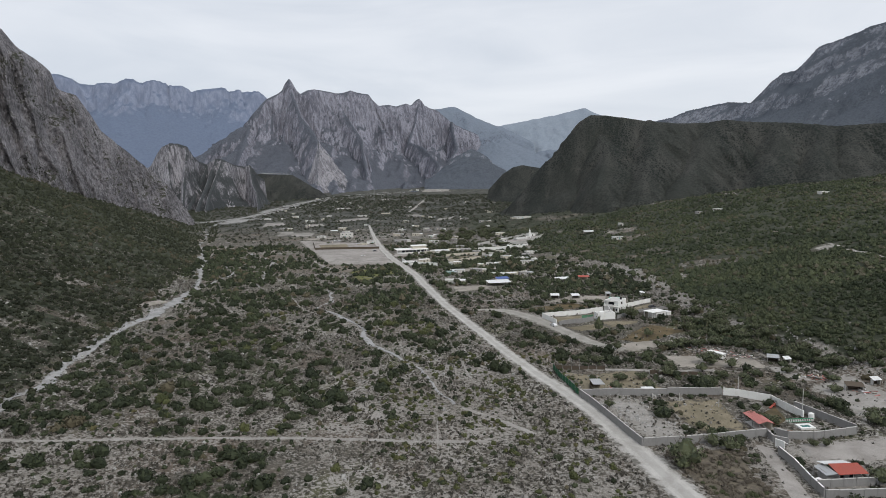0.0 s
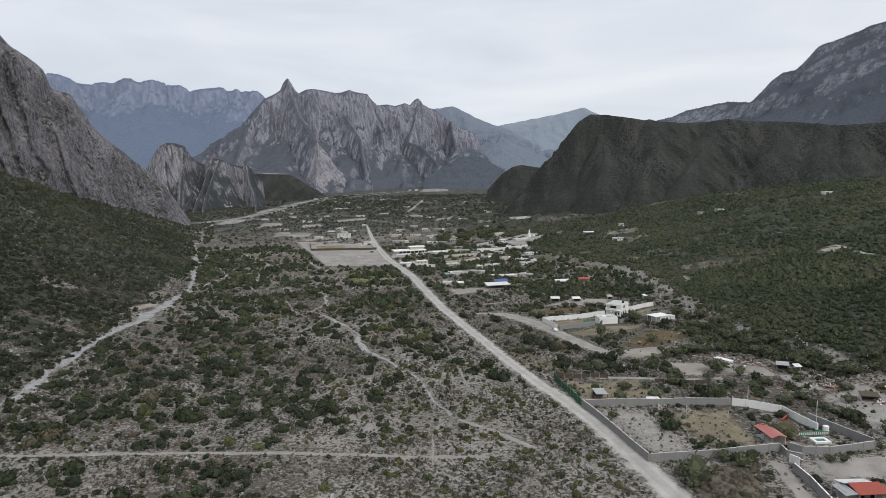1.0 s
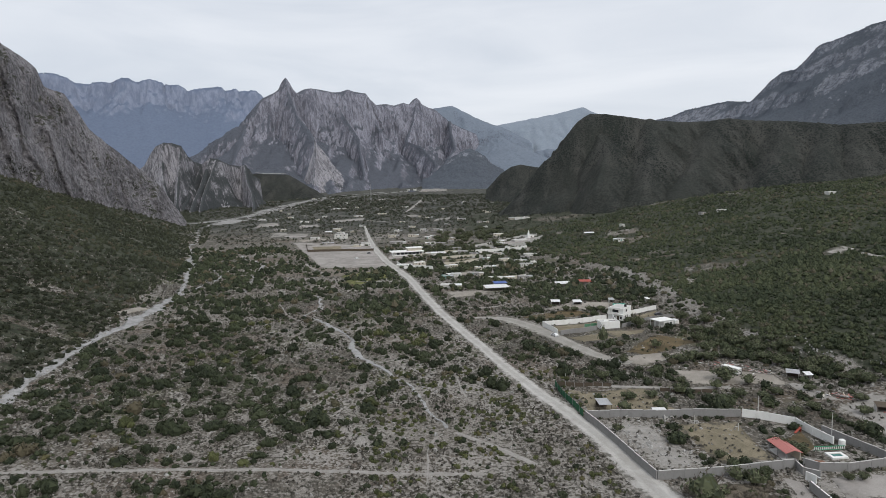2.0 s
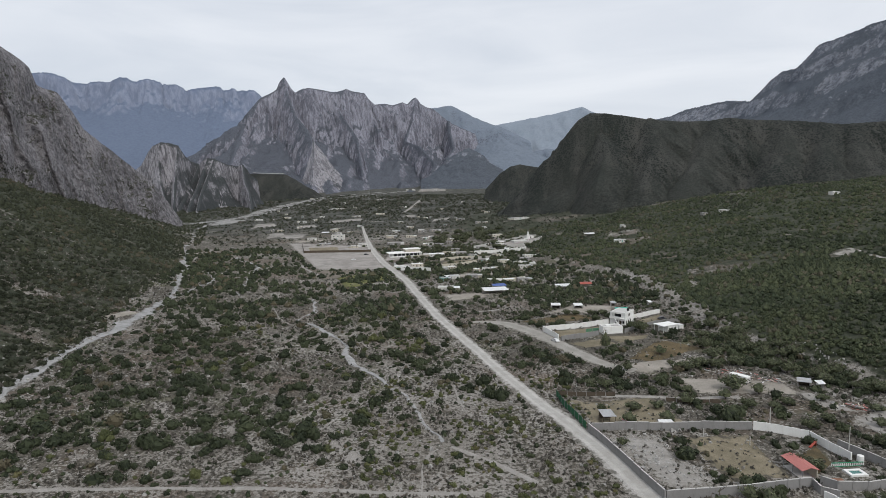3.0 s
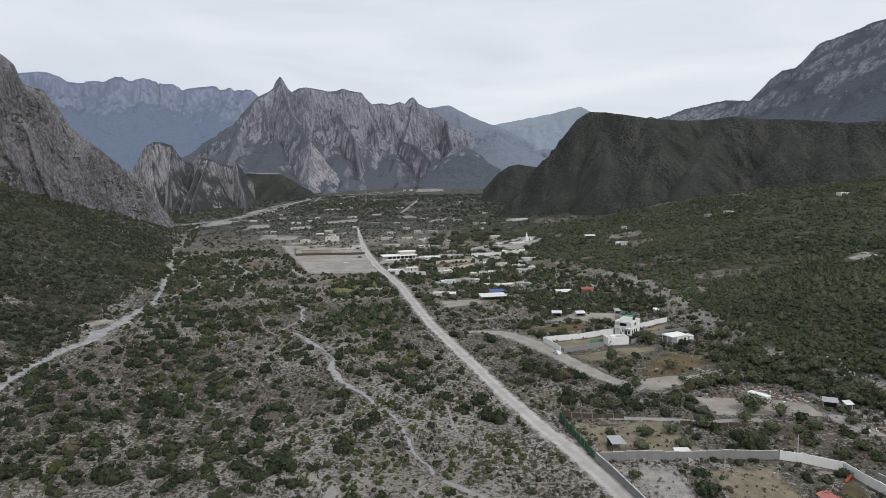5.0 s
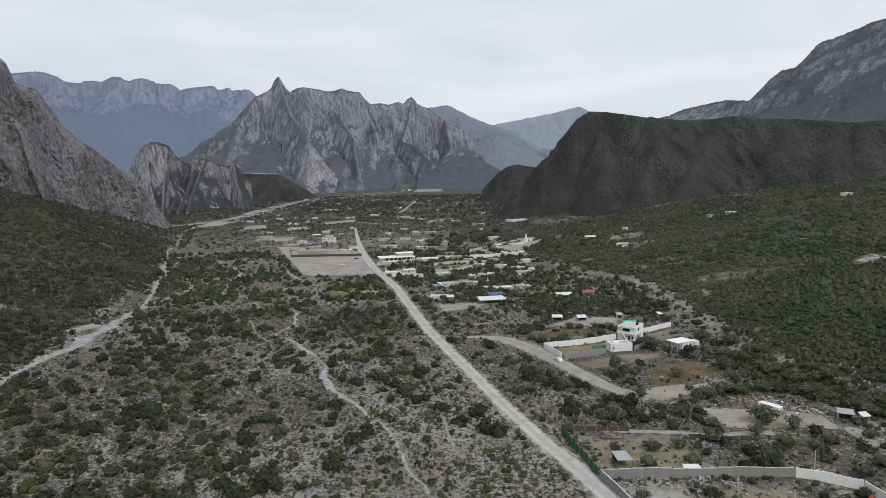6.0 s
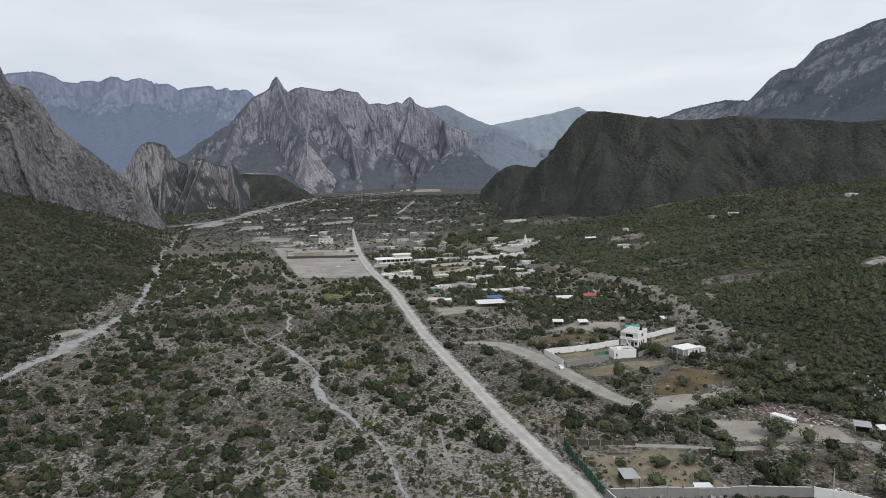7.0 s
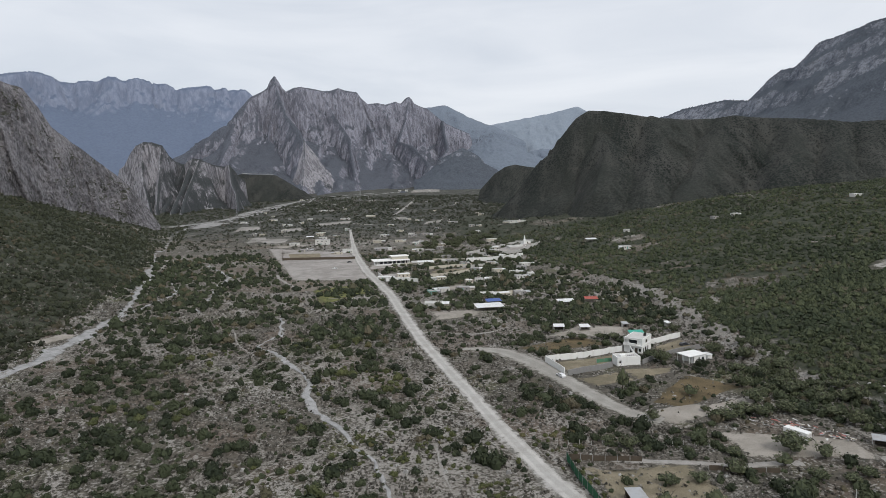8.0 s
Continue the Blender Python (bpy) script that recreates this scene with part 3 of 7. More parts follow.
relief("rock_fins", "upright ribbed limestone fins above the river bed",
       [([(-614, 1345, 74), (-597, 1330, 81), (-578, 1320, 105), (-564, 1310, 117), (-545, 1300, 123), (-528, 1300, 122), (-514, 1305, 117), (-513, 1330, 99), (-517, 1370, 88), (-505, 1390, 81)], 1.1, 1.1),
        ([(-545, 1300, 123), (-543, 1282, 93), (-534, 1262, 48), (-514, 1235, 13), (-498, 1205, -4)], 1.1, 1.1),
        ([(-514, 1305, 117), (-510, 1285, 85), (-506, 1262, 48), (-495, 1225, 13), (-487, 1200, -4)], 1.0, 1.2),
        ([(-505, 1390, 81), (-503, 1360, 62), (-500, 1320, 40), (-493, 1270, 15), (-484, 1215, -1)], 0.6, 1.5),
        ([(-505, 1390, 81), (-490, 1370, 88), (-474, 1355, 93), (-460, 1355, 91), (-452, 1365, 85), (-445, 1390, 79), (-431, 1410, 76)], 1.7, 1.5),
        ([(-462, 1355, 89), (-464, 1340, 73), (-465, 1310, 47), (-460, 1260, 18), (-445, 1200, -6)], 0.55, 1.6),
        ([(-474, 1355, 93), (-478, 1335, 70), (-475, 1290, 36), (-469, 1235, 8), (-462, 1200, -6)], 0.6, 1.5),
        ([(-431, 1410, 76), (-419, 1400, 79), (-410, 1400, 71), (-400, 1400, 56), (-394, 1420, 48)], 1.8, 1.8),
        ([(-419, 1400, 79), (-405, 1365, 45), (-383, 1320, 22), (-366, 1270, 1), (-345, 1195, -13)], 0.6, 1.6)],
       FIN_ROCK, -680, -310, 1150, 1480, 1.25, [(0, 0), (2.5, 2), (10, 40), (20, 80), (34, 108), (60, 128), (110, 160)], 3.8, 10, 21, 0.6, 60, None, 0.15)
FORELAND = [(-468, 1560, 41), (-459, 1580, 55), (-449, 1590, 60), (-432, 1600, 58), (-407, 1610, 57), (-382, 1620, 56)]
relief("foreland_hill", "dark scrub-covered bench between two rock fins", [(FORELAND, 1.0, 1.0)], SCRUB_HILL, -560, -180, 1330, 1760, 2.4, [(0, 0), (8, 2), (40, 22), (90, 56), (150, 96), (220, 140)], 1.4, 14, 37, 0.8)
q = np.array(FORELAND[2:6], float)
side = np.concatenate([q + (0, -7, 1.2), q + (0, -2, 2.0)])
tagged(mesh_from("hill_track", side, np.array([(i, i + 1, i + 5, i + 4) for i in range(3)]), ROAD_DUST), "pale track along the edge of a scrub bench", "track", kind="structure")
mountain("rock_mountain", "steep grey limestone mountainside with scrub on its ledges", ROCK_MOUNTAIN, LIMESTONE, (0.35, -1), 0.95, [(0, 0), (0.12, 0.10), (0.5, 0.5), (1, 1)], 9, 44, 4, -16, 260, 1.5, 31, 0.5, 0.0, "structure", 0.75, 2.4)


# ---------- the ground ----------
def graded(near_a, near_b, fine, far_a, far_b, grow=1.09):
    mid = list(np.arange(near_a, near_b + fine, fine))
    d, p = fine, mid[-1]
    while p < far_b:
        d = min(d * grow, 160)
        p += d
        mid.append(p)
    d, p = fine, mid[0]
    while p > far_a:
        d = min(d * grow, 160)
        p -= d
        mid.insert(0, p)
    return np.array(mid)


gx, gy = graded(-190, 230, 2.0, -4200, 4200), graded(90, 430, 2.0, -1500, 4700)
GX, GY = np.meshgrid(gx, gy)
GZ = land(GX, GY)
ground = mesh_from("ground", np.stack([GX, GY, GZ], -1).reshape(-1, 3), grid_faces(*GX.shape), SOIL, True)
tagged(ground, "grey stony valley floor with dry grass and scrub", "ground", kind="structure")
hillside = np.clip((wash_x(GY) - 4 - GX) / 9, 0, 1)
fan = np.clip((GX - fan_x(GY) - 4) / 20, 0, 1)
bank = np.clip(1.25 - np.abs(GX - bank_x(GY)) / bank_wide(GY), 0, 1) * np.clip(0.8 + 0.6 * vnoise(GX / 11, GY / 11, 41), 0, 1)
stony = np.clip((fbm(GX / 34 + 3, GY / 26, 4, 83) - 0.80) * 4, 0, 1) * np.maximum(hillside, fan)
attribute(ground, "cover", np.clip(0.50 + 0.22 * vnoise(GX / 40, GY / 40, 40) + 0.3 * np.maximum(hillside, fan) + np.clip((GY - 170) / 500, 0, 0.08) - 0.5 * np.maximum(bank, 0.6 * stony), 0, 1))
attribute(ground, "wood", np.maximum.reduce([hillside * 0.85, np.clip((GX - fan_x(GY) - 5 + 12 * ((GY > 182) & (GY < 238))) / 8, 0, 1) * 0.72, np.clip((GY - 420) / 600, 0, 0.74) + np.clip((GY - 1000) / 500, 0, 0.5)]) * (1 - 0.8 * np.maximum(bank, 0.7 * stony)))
# Rises with y, off the fan and the hillside, and turns the ground greyer.
attribute(ground, "far_grey", np.clip((GY - 420) / 300, 0, 0.85) * (1 - fan * np.clip((1100 - GY) / 200, 0, 1)) * (1 - hillside))


def resample(points, gap):
    p = np.array(points, float)
    d = np.concatenate([[0], np.cumsum(np.hypot(*np.diff(p[:, :2], axis=0).T))])
    q = np.linspace(0, d[-1], max(2, int(d[-1] / gap) + 1))
    k = 5
    line = np.stack([np.interp(q, d, p[:, i]) for i in range(p.shape[1])], 1)
    pad = np.concatenate([np.repeat(line[:1], k, 0), line, np.repeat(line[-1:], k, 0)])
    return np.stack([pad[i:i + len(line)] for i in range(2 * k + 1)]).mean(0)


LINES, SOFT, YARDS, THIN, ROUND = [], [], [], [], []   # what scrub keeps clear of


def strip(name, label, points, mat, category, gap=2.0, across=5, fray=0.5, lift=0.14, seed=0, wander=0.0):
    """A road, track or dry bed laid on the land. points: x, y, width; wander: how far it strays and swells on its way."""
    (SOFT if name in ("wash", "side_wash") else LINES).append([tuple(p) for p in points])
    line = resample(points, gap)
    tang = np.gradient(line[:, :2], axis=0)
    tang /= np.maximum(np.hypot(*tang.T)[:, None], 1e-6)
    side = np.stack([tang[:, 1], -tang[:, 0]], 1)
    u = np.linspace(-0.5, 0.5, across)
    s = np.arange(len(line)) * gap
    if wander:
        line[:, :2] += side * (wander * (fbm(s / 17, s * 0, 3, seed + 90) + 0.5 * fbm(s / 5, s * 0, 2, seed + 91)))[:, None]
        line[:, 2] *= np.clip(1 + 0.55 * fbm(s / 9, s * 0 + 3, 3, seed + 92), 0.25, 2.2)
    X = line[:, :1] + side[:, :1] * u * line[:, 2:3]
    Y = line[:, 1:2] + side[:, 1:2] * u * line[:, 2:3]
    for edge, e in ((0, -1), (across - 1, 1)):
        j = fray * fbm(s / 5, s * 0 + e * 7.7, 3, seed + 60)
        X[:, edge] += side[:, 0] * e * j
        Y[:, edge] += side[:, 1] * e * j
    Z = land(X, Y) + lift
    Z[:, 0] -= lift + 0.1
    Z[:, -1] -= lift + 0.1
    ob = mesh_from(name, np.stack([X, Y, Z], -1).reshape(-1, 3), grid_faces(*X.shape), mat, True)
    attribute(ob, "across", np.repeat(np.abs(u)[None, :] * 2, len(line), 0))
    return tagged(ob, label, category, kind="structure")


def yard(name, label, corners, mat, category, gap=2.0, fray=1.2, lift=0.1, seed=0, bare=True):
    """A patch of bare or grassy ground between four corners, given in turn."""
    (YARDS if bare else THIN).append([tuple(p) for p in corners])
    c = np.array(corners, float)
    nu = max(3, int(np.hypot(*(c[1] - c[0])) / gap) + 1)
    nv = max(3, int(np.hypot(*(c[3] - c[0])) / gap) + 1)
    U, V = np.meshgrid(np.linspace(0, 1, nu), np.linspace(0, 1, nv))
    P = ((1 - U) * (1 - V))[..., None] * c[0] + (U * (1 - V))[..., None] * c[1] + (U * V)[..., None] * c[2] + ((1 - U) * V)[..., None] * c[3]
    edge = np.minimum.reduce([U, 1 - U, V, 1 - V]) < 1e-6
    X, Y = P[..., 0], P[..., 1]
    jx, jy = fray * fbm(X / 7, Y / 7, 3, seed + 70), fray * fbm(X / 7, Y / 7, 3, seed + 75)
    X, Y = X + jx * edge, Y + jy * edge
    Z = land(X, Y) + np.where(edge, -0.12, lift)
    ob = mesh_from(name, np.stack([X, Y, Z], -1).reshape(-1, 3), grid_faces(*X.shape), mat, True)
    wide, deep = np.hypot(*(c[1] - c[0])), np.hypot(*(c[3] - c[0]))
    inner = np.minimum(np.minimum(U, 1 - U) * wide, np.minimum(V, 1 - V) * deep)
    attribute(ob, "across", 1 - np.clip(inner / (2.6 * fray + 0.6), 0, 1))
    return tagged(ob, label, category, kind="structure")


# ---------- roads, tracks, dry beds and bare ground ----------
strip("road", "pale dusty unpaved road running up the valley", [(110, -230, 8), (80, -90, 8), (62, 0, 8), (52, 60, 8), (43, 109, 7.4), (40, 128, 7), (36, 147, 6.4), (30, 168, 6.0), (20, 200, 5.4), (11, 238, 5.4), (0, 281, 5.8), (-17, 373, 6.4), (-40, 467, 7.5), (-58, 560, 7.5), (-70, 640, 5), (-82, 720, 4), (-96, 820, 3)], ROAD_DUST, "road", 1.6, 9, 1.1, 0.16, 1)
strip("wash", "dry stony wash along the foot of the hillside", [(-98, 90, 5.4), (-109, 140, 4.7), (-111, 154, 4.0), (-117, 200, 3.7), (-123, 245, 4.8), (-123, 262, 5.6), (-127, 290, 7.6), (-131, 316, 5.9), (-134, 342, 3.7), (-140, 365, 3.4), (-151, 393, 3.7), (-162, 427, 2.9), (-170, 455, 4.2), (-180, 470, 6.7), (-194, 512, 2.5), (-222, 580, 4.2), (-243, 654, 3.4), (-294, 793, 5.0), (-324, 954, 11.8)], WASH_STONE, "dry wash", 1.3, 7, 2.4, 0.14, 2, 1.6)
strip("side_wash", "stony side channel of the wash", [(-131, 342, 2), (-131, 376, 2.4), (-128, 388, 3.2), (-150, 432, 2), (-163, 456, 2)], WASH_STONE, "dry wash", 1.2, 5, 1.8, 0.12, 9, 2.0)
strip("side_wash", "pale dry channel through the scrub", [(-100, 338, 1.2), (-104, 349, 1.8), (-108, 375, 3.4), (-113, 405, 2.6), (-117, 440, 2), (-134, 472, 3.2), (-153, 509, 1.5)], WASH_STONE, "dry wash", 1.2, 5, 1.9, 0.12, 10, 2.0)
yard("sand_bank", "heap of tan sand beside the wash", [(-139, 280), (-132, 284), (-129, 298), (-136, 299)], YARD_DUST, "sand", 1.2, 0.8, 0.5, 12)
strip("gully", "narrow dry gully winding through the scrub", [(-61, 327, 0.8), (-56, 313, 1.4), (-54, 296, 1.8), (-56, 284, 1.5), (-55.5, 277, 1.4), (-50.4, 271, 1.3), (-44, 260, 1.8), (-37, 248.5, 2.1), (-32.5, 239, 1.9), (-29, 225, 2.4), (-23, 213, 2.9), (-20, 208, 2.1), (-13, 194, 1.0), (-7, 186, 1.5), (-4, 176, 1.2), (-2, 167, 1.2), (2, 155, 1.3)], WASH_STONE, "gully", 0.8, 5, 1.0, 0.12, 3, 1.1)
strip("footpath", "thin straight worn path between the scrub", [(-100, 317, 0.7), (-83, 325, 0.8), (-67, 329, 0.8)], TRACK_DUST, "footpath", 1.5, 3, 0.3, 0.12, 13)
strip("footpath", "thin worn path curving through dry grass", [(-77, 310, 0.7), (-71, 300, 0.9), (-66, 284, 0.8), (-56, 268, 0.6)], TRACK_DUST, "footpath", 1.5, 3, 0.4, 0.1, 14)
strip("footpath", "short pale rut near the road", [(5, 193, 1.0), (6, 181, 0.9), (8, 172, 0.8)], TRACK_DUST, "footpath", 1.2, 3, 0.3, 0.1, 15)
strip("footpath", "pale rut crossing the worn track", [(2, 154, 1.0), (-3, 149, 1.2), (-2, 141, 1.0), (-2, 129, 0.8)], TRACK_DUST, "footpath", 1.2, 3, 0.4, 0.1, 16)
strip("footpath", "faint worn track across the scrubland", [(-130, 139, 1.8), (-103, 138, 1.8), (-75, 138, 2.0), (-49, 138, 1.8), (-24, 137, 1.9), (1, 134, 1.6), (11, 134, 1.4)], TRACK_DUST, "footpath", 1.5, 4, 0.4, 0.1, 4)
strip("footpath", "faint stony track down to the crossing path", [(2, 155, 1.2), (8, 150, 2.0), (14, 145, 2.2), (21, 136, 2.0)], TRACK_DUST, "footpath", 1.5, 4, 0.4, 0.1, 5)
strip("side_road", "sandy side road leading to a white house", [(11, 268.5, 2.4), (18, 270, 4), (24, 271, 8), (30, 263, 10), (37, 248, 9.6), (42, 232, 8), (47, 220, 7.2), (50, 210, 6.4), (54, 204, 7), (60, 202, 7)], SIDE_DUST, "road", 2.0, 6, 0.8, 0.15, 6)
strip("side_track", "dusty track between the fenced plots", [(30, 187, 2.6), (44.7, 183.8, 2.4), (57.3, 181, 2.4), (71, 179.4, 2.6), (80, 181, 3.4)], TRACK_DUST, "road", 2.0, 5, 0.5, 0.13, 7)
yard("clearing", "bare levelled dirt lot beside the road", [(-142, 615), (-60, 566), (-31, 420), (-78, 428)], LOT_DUST, "bare ground", 3.0, 5.0, 0.15, 8)

yard("clearing", "bare dusty field near the river bed", [(-182, 700), (-140, 712), (-136, 668), (-150, 655)], FAR_DUST, "bare ground", 4.0, 2.5, 0.3, 17)
yard("clearing", "pale levelled ground behind the sports lot", [(-140, 632), (-108, 640), (-106, 622), (-132, 612)], YARD_DUST, "bare ground", 4.0, 2.5, 0.3, 18)
yard("brushland", "brown leafless brush between the road and the lane", [(44, 128), (61, 130), (57, 100), (49, 100)], BRUSH_SOIL, "brushland", 1.8, 1.5, 0.1, 19)

yard("clearing", "brown churned earth at the edge of a bare lot", [(-80, 424), (-42, 419), (-58, 391), (-66, 387)], MOUND_SOIL, "bare ground", 2.5, 2.2, 0.3, 61, False)
yard("grass_bank", "yellow-green grassy bank below a bare lot", [(-60, 392), (-40, 409), (-25, 388), (-48, 352)], GREEN_GRASS, "grass", 2.0, 2.5, 0.25, 62, False)
strip("footpath", "thin pale path between scrub and road", [(-2, 296, 1.6), (10, 292, 1.6), (21, 290, 1.8), (32, 300, 1.6)], TRACK_DUST, "footpath", 1.5, 4, 0.5, 0.12, 63)



# ---------- buildings ----------
def paint(name, tone, dirt, rough=0.85, scale=0.9):
    m, t, b = material(name, rough, 0.25)
    a = noise_of(t, where(t, (1, 1, 0.35)), scale, 6, 0.65)
    f = noise_of(t, where(t), 6.0, 4, 0.7)
    colour = blend(t, math2(t, "MULTIPLY", step(t, a, 0.45, 0.75), 0.55), tone, dirt)
    colour = blend(t, math2(t, "MULTIPLY", step(t, f, 0.5, 0.75), 0.25), colour, tuple(c * 0.7 for c in dirt))
    t.links.new(colour, b.inputs["Base Color"])
    bump(t, b, f, 0.3, 0.02)
    return m


def corrugated(name, tone, dirt, metal=0.0, rough=0.5):
    m, t, b = material(name, rough, 0.4)
    w = add(t, "ShaderNodeTexWave", Scale=2.6, Distortion=0.0)
    t.links.new(where(t), w.inputs["Vector"])
    a = noise_of(t, where(t), 0.8, 6, 0.7)
    t.links.new(blend(t, math2(t, "MULTIPLY", step(t, a, 0.42, 0.75), 0.6), tone, dirt), b.inputs["Base Color"])
    b.inputs["Metallic"].default_value = metal
    bump(t, b, w.outputs["Fac"], 0.5, 0.04)
    return m


WHITE = paint("white_limewash", (0.80, 0.80, 0.78), (0.62, 0.60, 0.56))
CREAM = paint("cream_render", (0.56, 0.52, 0.44), (0.40, 0.36, 0.30))
GREY = paint("bare_cement_render", (0.33, 0.32, 0.31), (0.22, 0.21, 0.20))
TEAL = paint("faded_teal_paint", (0.22, 0.40, 0.36), (0.30, 0.34, 0.30))
BLOCK = paint("grey_concrete_block", (0.27, 0.265, 0.26), (0.185, 0.18, 0.175), 0.92, 1.4)
COPING = paint("pale_cement_coping", (0.52, 0.51, 0.49), (0.38, 0.37, 0.35))
ROOF_WHITE = corrugated("white_sheet_roof", (0.72, 0.73, 0.73), (0.50, 0.48, 0.45))
ROOF_GREY = corrugated("zinc_sheet_roof", (0.42, 0.43, 0.44), (0.30, 0.27, 0.24), 0.3)
ROOF_RED = corrugated("red_sheet_roof", (0.36, 0.075, 0.05), (0.28, 0.09, 0.07), 0.0, 0.6)
ROOF_PINK = corrugated("faded_red_roof", (0.46, 0.165, 0.145), (0.38, 0.15, 0.13), 0.0, 0.6)
ROOF_BLUE = corrugated("blue_tarpaulin", (0.05, 0.10, 0.32), (0.07, 0.12, 0.30), 0.0, 0.5)
DARK_TIMBER = paint("dark_weathered_timber", (0.10, 0.08, 0.06), (0.055, 0.045, 0.04))
STEEL = paint("dull_steel", (0.30, 0.30, 0.30), (0.2, 0.19, 0.18), 0.5)
GREEN_MESH = paint("green_fence_cloth", (0.03, 0.115, 0.06), (0.045, 0.09, 0.055))
GREEN_PAINT = paint("green_painted_wood", (0.05, 0.26, 0.15), (0.06, 0.2, 0.12))
TERRACOTTA = paint("terracotta_paving", (0.22, 0.115, 0.075), (0.17, 0.10, 0.075))
RUBBER = paint("black_rubber", (0.025, 0.025, 0.025), (0.04, 0.038, 0.036))
GLASS, _t, _b = material("dark_window_glass", 0.08, 0.5)
_b.inputs["Base Color"].default_value = (0.02, 0.025, 0.03, 1)
WATER, _t, _b = material("green_pool_water", 0.06, 0.5)
_t.links.new(blend(_t, noise_of(_t, where(_t), 0.9, 3), (0.03, 0.13, 0.115), (0.05, 0.18, 0.155)), _b.inputs["Base Color"])
CAR_WHITE, _t, _b = material("white_car_paint", 0.3, 0.5)
_b.inputs["Base Color"].default_value = (0.7, 0.7, 0.7, 1)
CAR_DARK, _t, _b = material("dark_car_paint", 0.3, 0.5)
_b.inputs["Base Color"].default_value = (0.035, 0.037, 0.045, 1)
WORN_WHITE = paint("worn_whitewash", (0.66, 0.65, 0.62), (0.42, 0.40, 0.36), 0.9, 0.6)
WALLS = {"white": WORN_WHITE, "cream": CREAM, "grey": GREY, "teal": TEAL}
ROOFS = {"white": ROOF_WHITE, "grey": ROOF_GREY, "red": ROOF_RED, "blue": ROOF_BLUE, "pink": ROOF_PINK}


def part(name, bm, mat, parent, label=""):
    me = bpy.data.meshes.new(name)
    bm.normal_update()
    bm.to_mesh(me)
    bm.free()
    me.materials.append(mat)
    ob = new(name, me)
    ob.parent = parent
    return tagged(ob, label)


def block(*boxes, bevel=0.0):
    """A bmesh of boxes: each x0, x1, y0, y1, z0, z1."""
    bm = bmesh.new()
    for x0, x1, y0, y1, z0, z1 in boxes:
        v = [bm.verts.new(p) for p in ((x0, y0, z0), (x1, y0, z0), (x1, y1, z0), (x0, y1, z0), (x0, y0, z1), (x1, y0, z1), (x1, y1, z1), (x0, y1, z1))]
        for f in ((3, 2, 1, 0), (4, 5, 6, 7), (0, 1, 5, 4), (1, 2, 6, 5), (2, 3, 7, 6), (3, 0, 4, 7)):
            bm.faces.new([v[i] for i in f])
    if bevel:
        bmesh.ops.bevel(bm, geom=bm.edges[:], offset=bevel, segments=1, affect="EDGES")
    return bm


def sheet(corners, thick=0.06):
    """A thin sloping slab over four corners."""
    bm = bmesh.new()
    top = [bm.verts.new(c) for c in corners]
    low = [bm.verts.new((c[0], c[1], c[2] - thick)) for c in corners]
    bm.faces.new(top)
    bm.faces.new(low[::-1])
    for i in range(4):
        j = (i + 1) % 4
        bm.faces.new((top[i], low[i], low[j], top[j]))
    bmesh.ops.recalc_face_normals(bm, faces=bm.faces[:])
    return bm


def tube(x, y, z0, z1, r0, r1=None, sides=10, axis="z"):
    bm = bmesh.new()
    bmesh.ops.create_cone(bm, cap_ends=True, segments=sides, radius1=r0, radius2=r0 if r1 is None else r1, depth=z1 - z0)
    turn = {"z": Matrix(), "x": Matrix.Rotation(radians(90), 4, "Y"), "y": Matrix.Rotation(radians(90), 4, "X")}[axis]
    at = {"z": (x, y, (z0 + z1) / 2), "x": ((z0 + z1) / 2, x, y), "y": (x, (z0 + z1) / 2, y)}[axis]
    bmesh.ops.transform(bm, matrix=Matrix.Translation(at) @ turn, verts=bm.verts[:])
    return bm


TRUE = []   # things drawn at their true size; all else is drawn in units of the plan


def thing(name, x, y, angle, label, category, group="", z=None, clear=0.0, plan=False):
    ob = new(name)
    if not plan:
        TRUE.append(ob.name)
    ob.matrix_world = pose(x, y, float(land(x, y)) if z is None else z, 0, 0, angle)
    if clear:
        ROUND.append((x, y, clear / K))
    return tagged(ob, label, category, group)


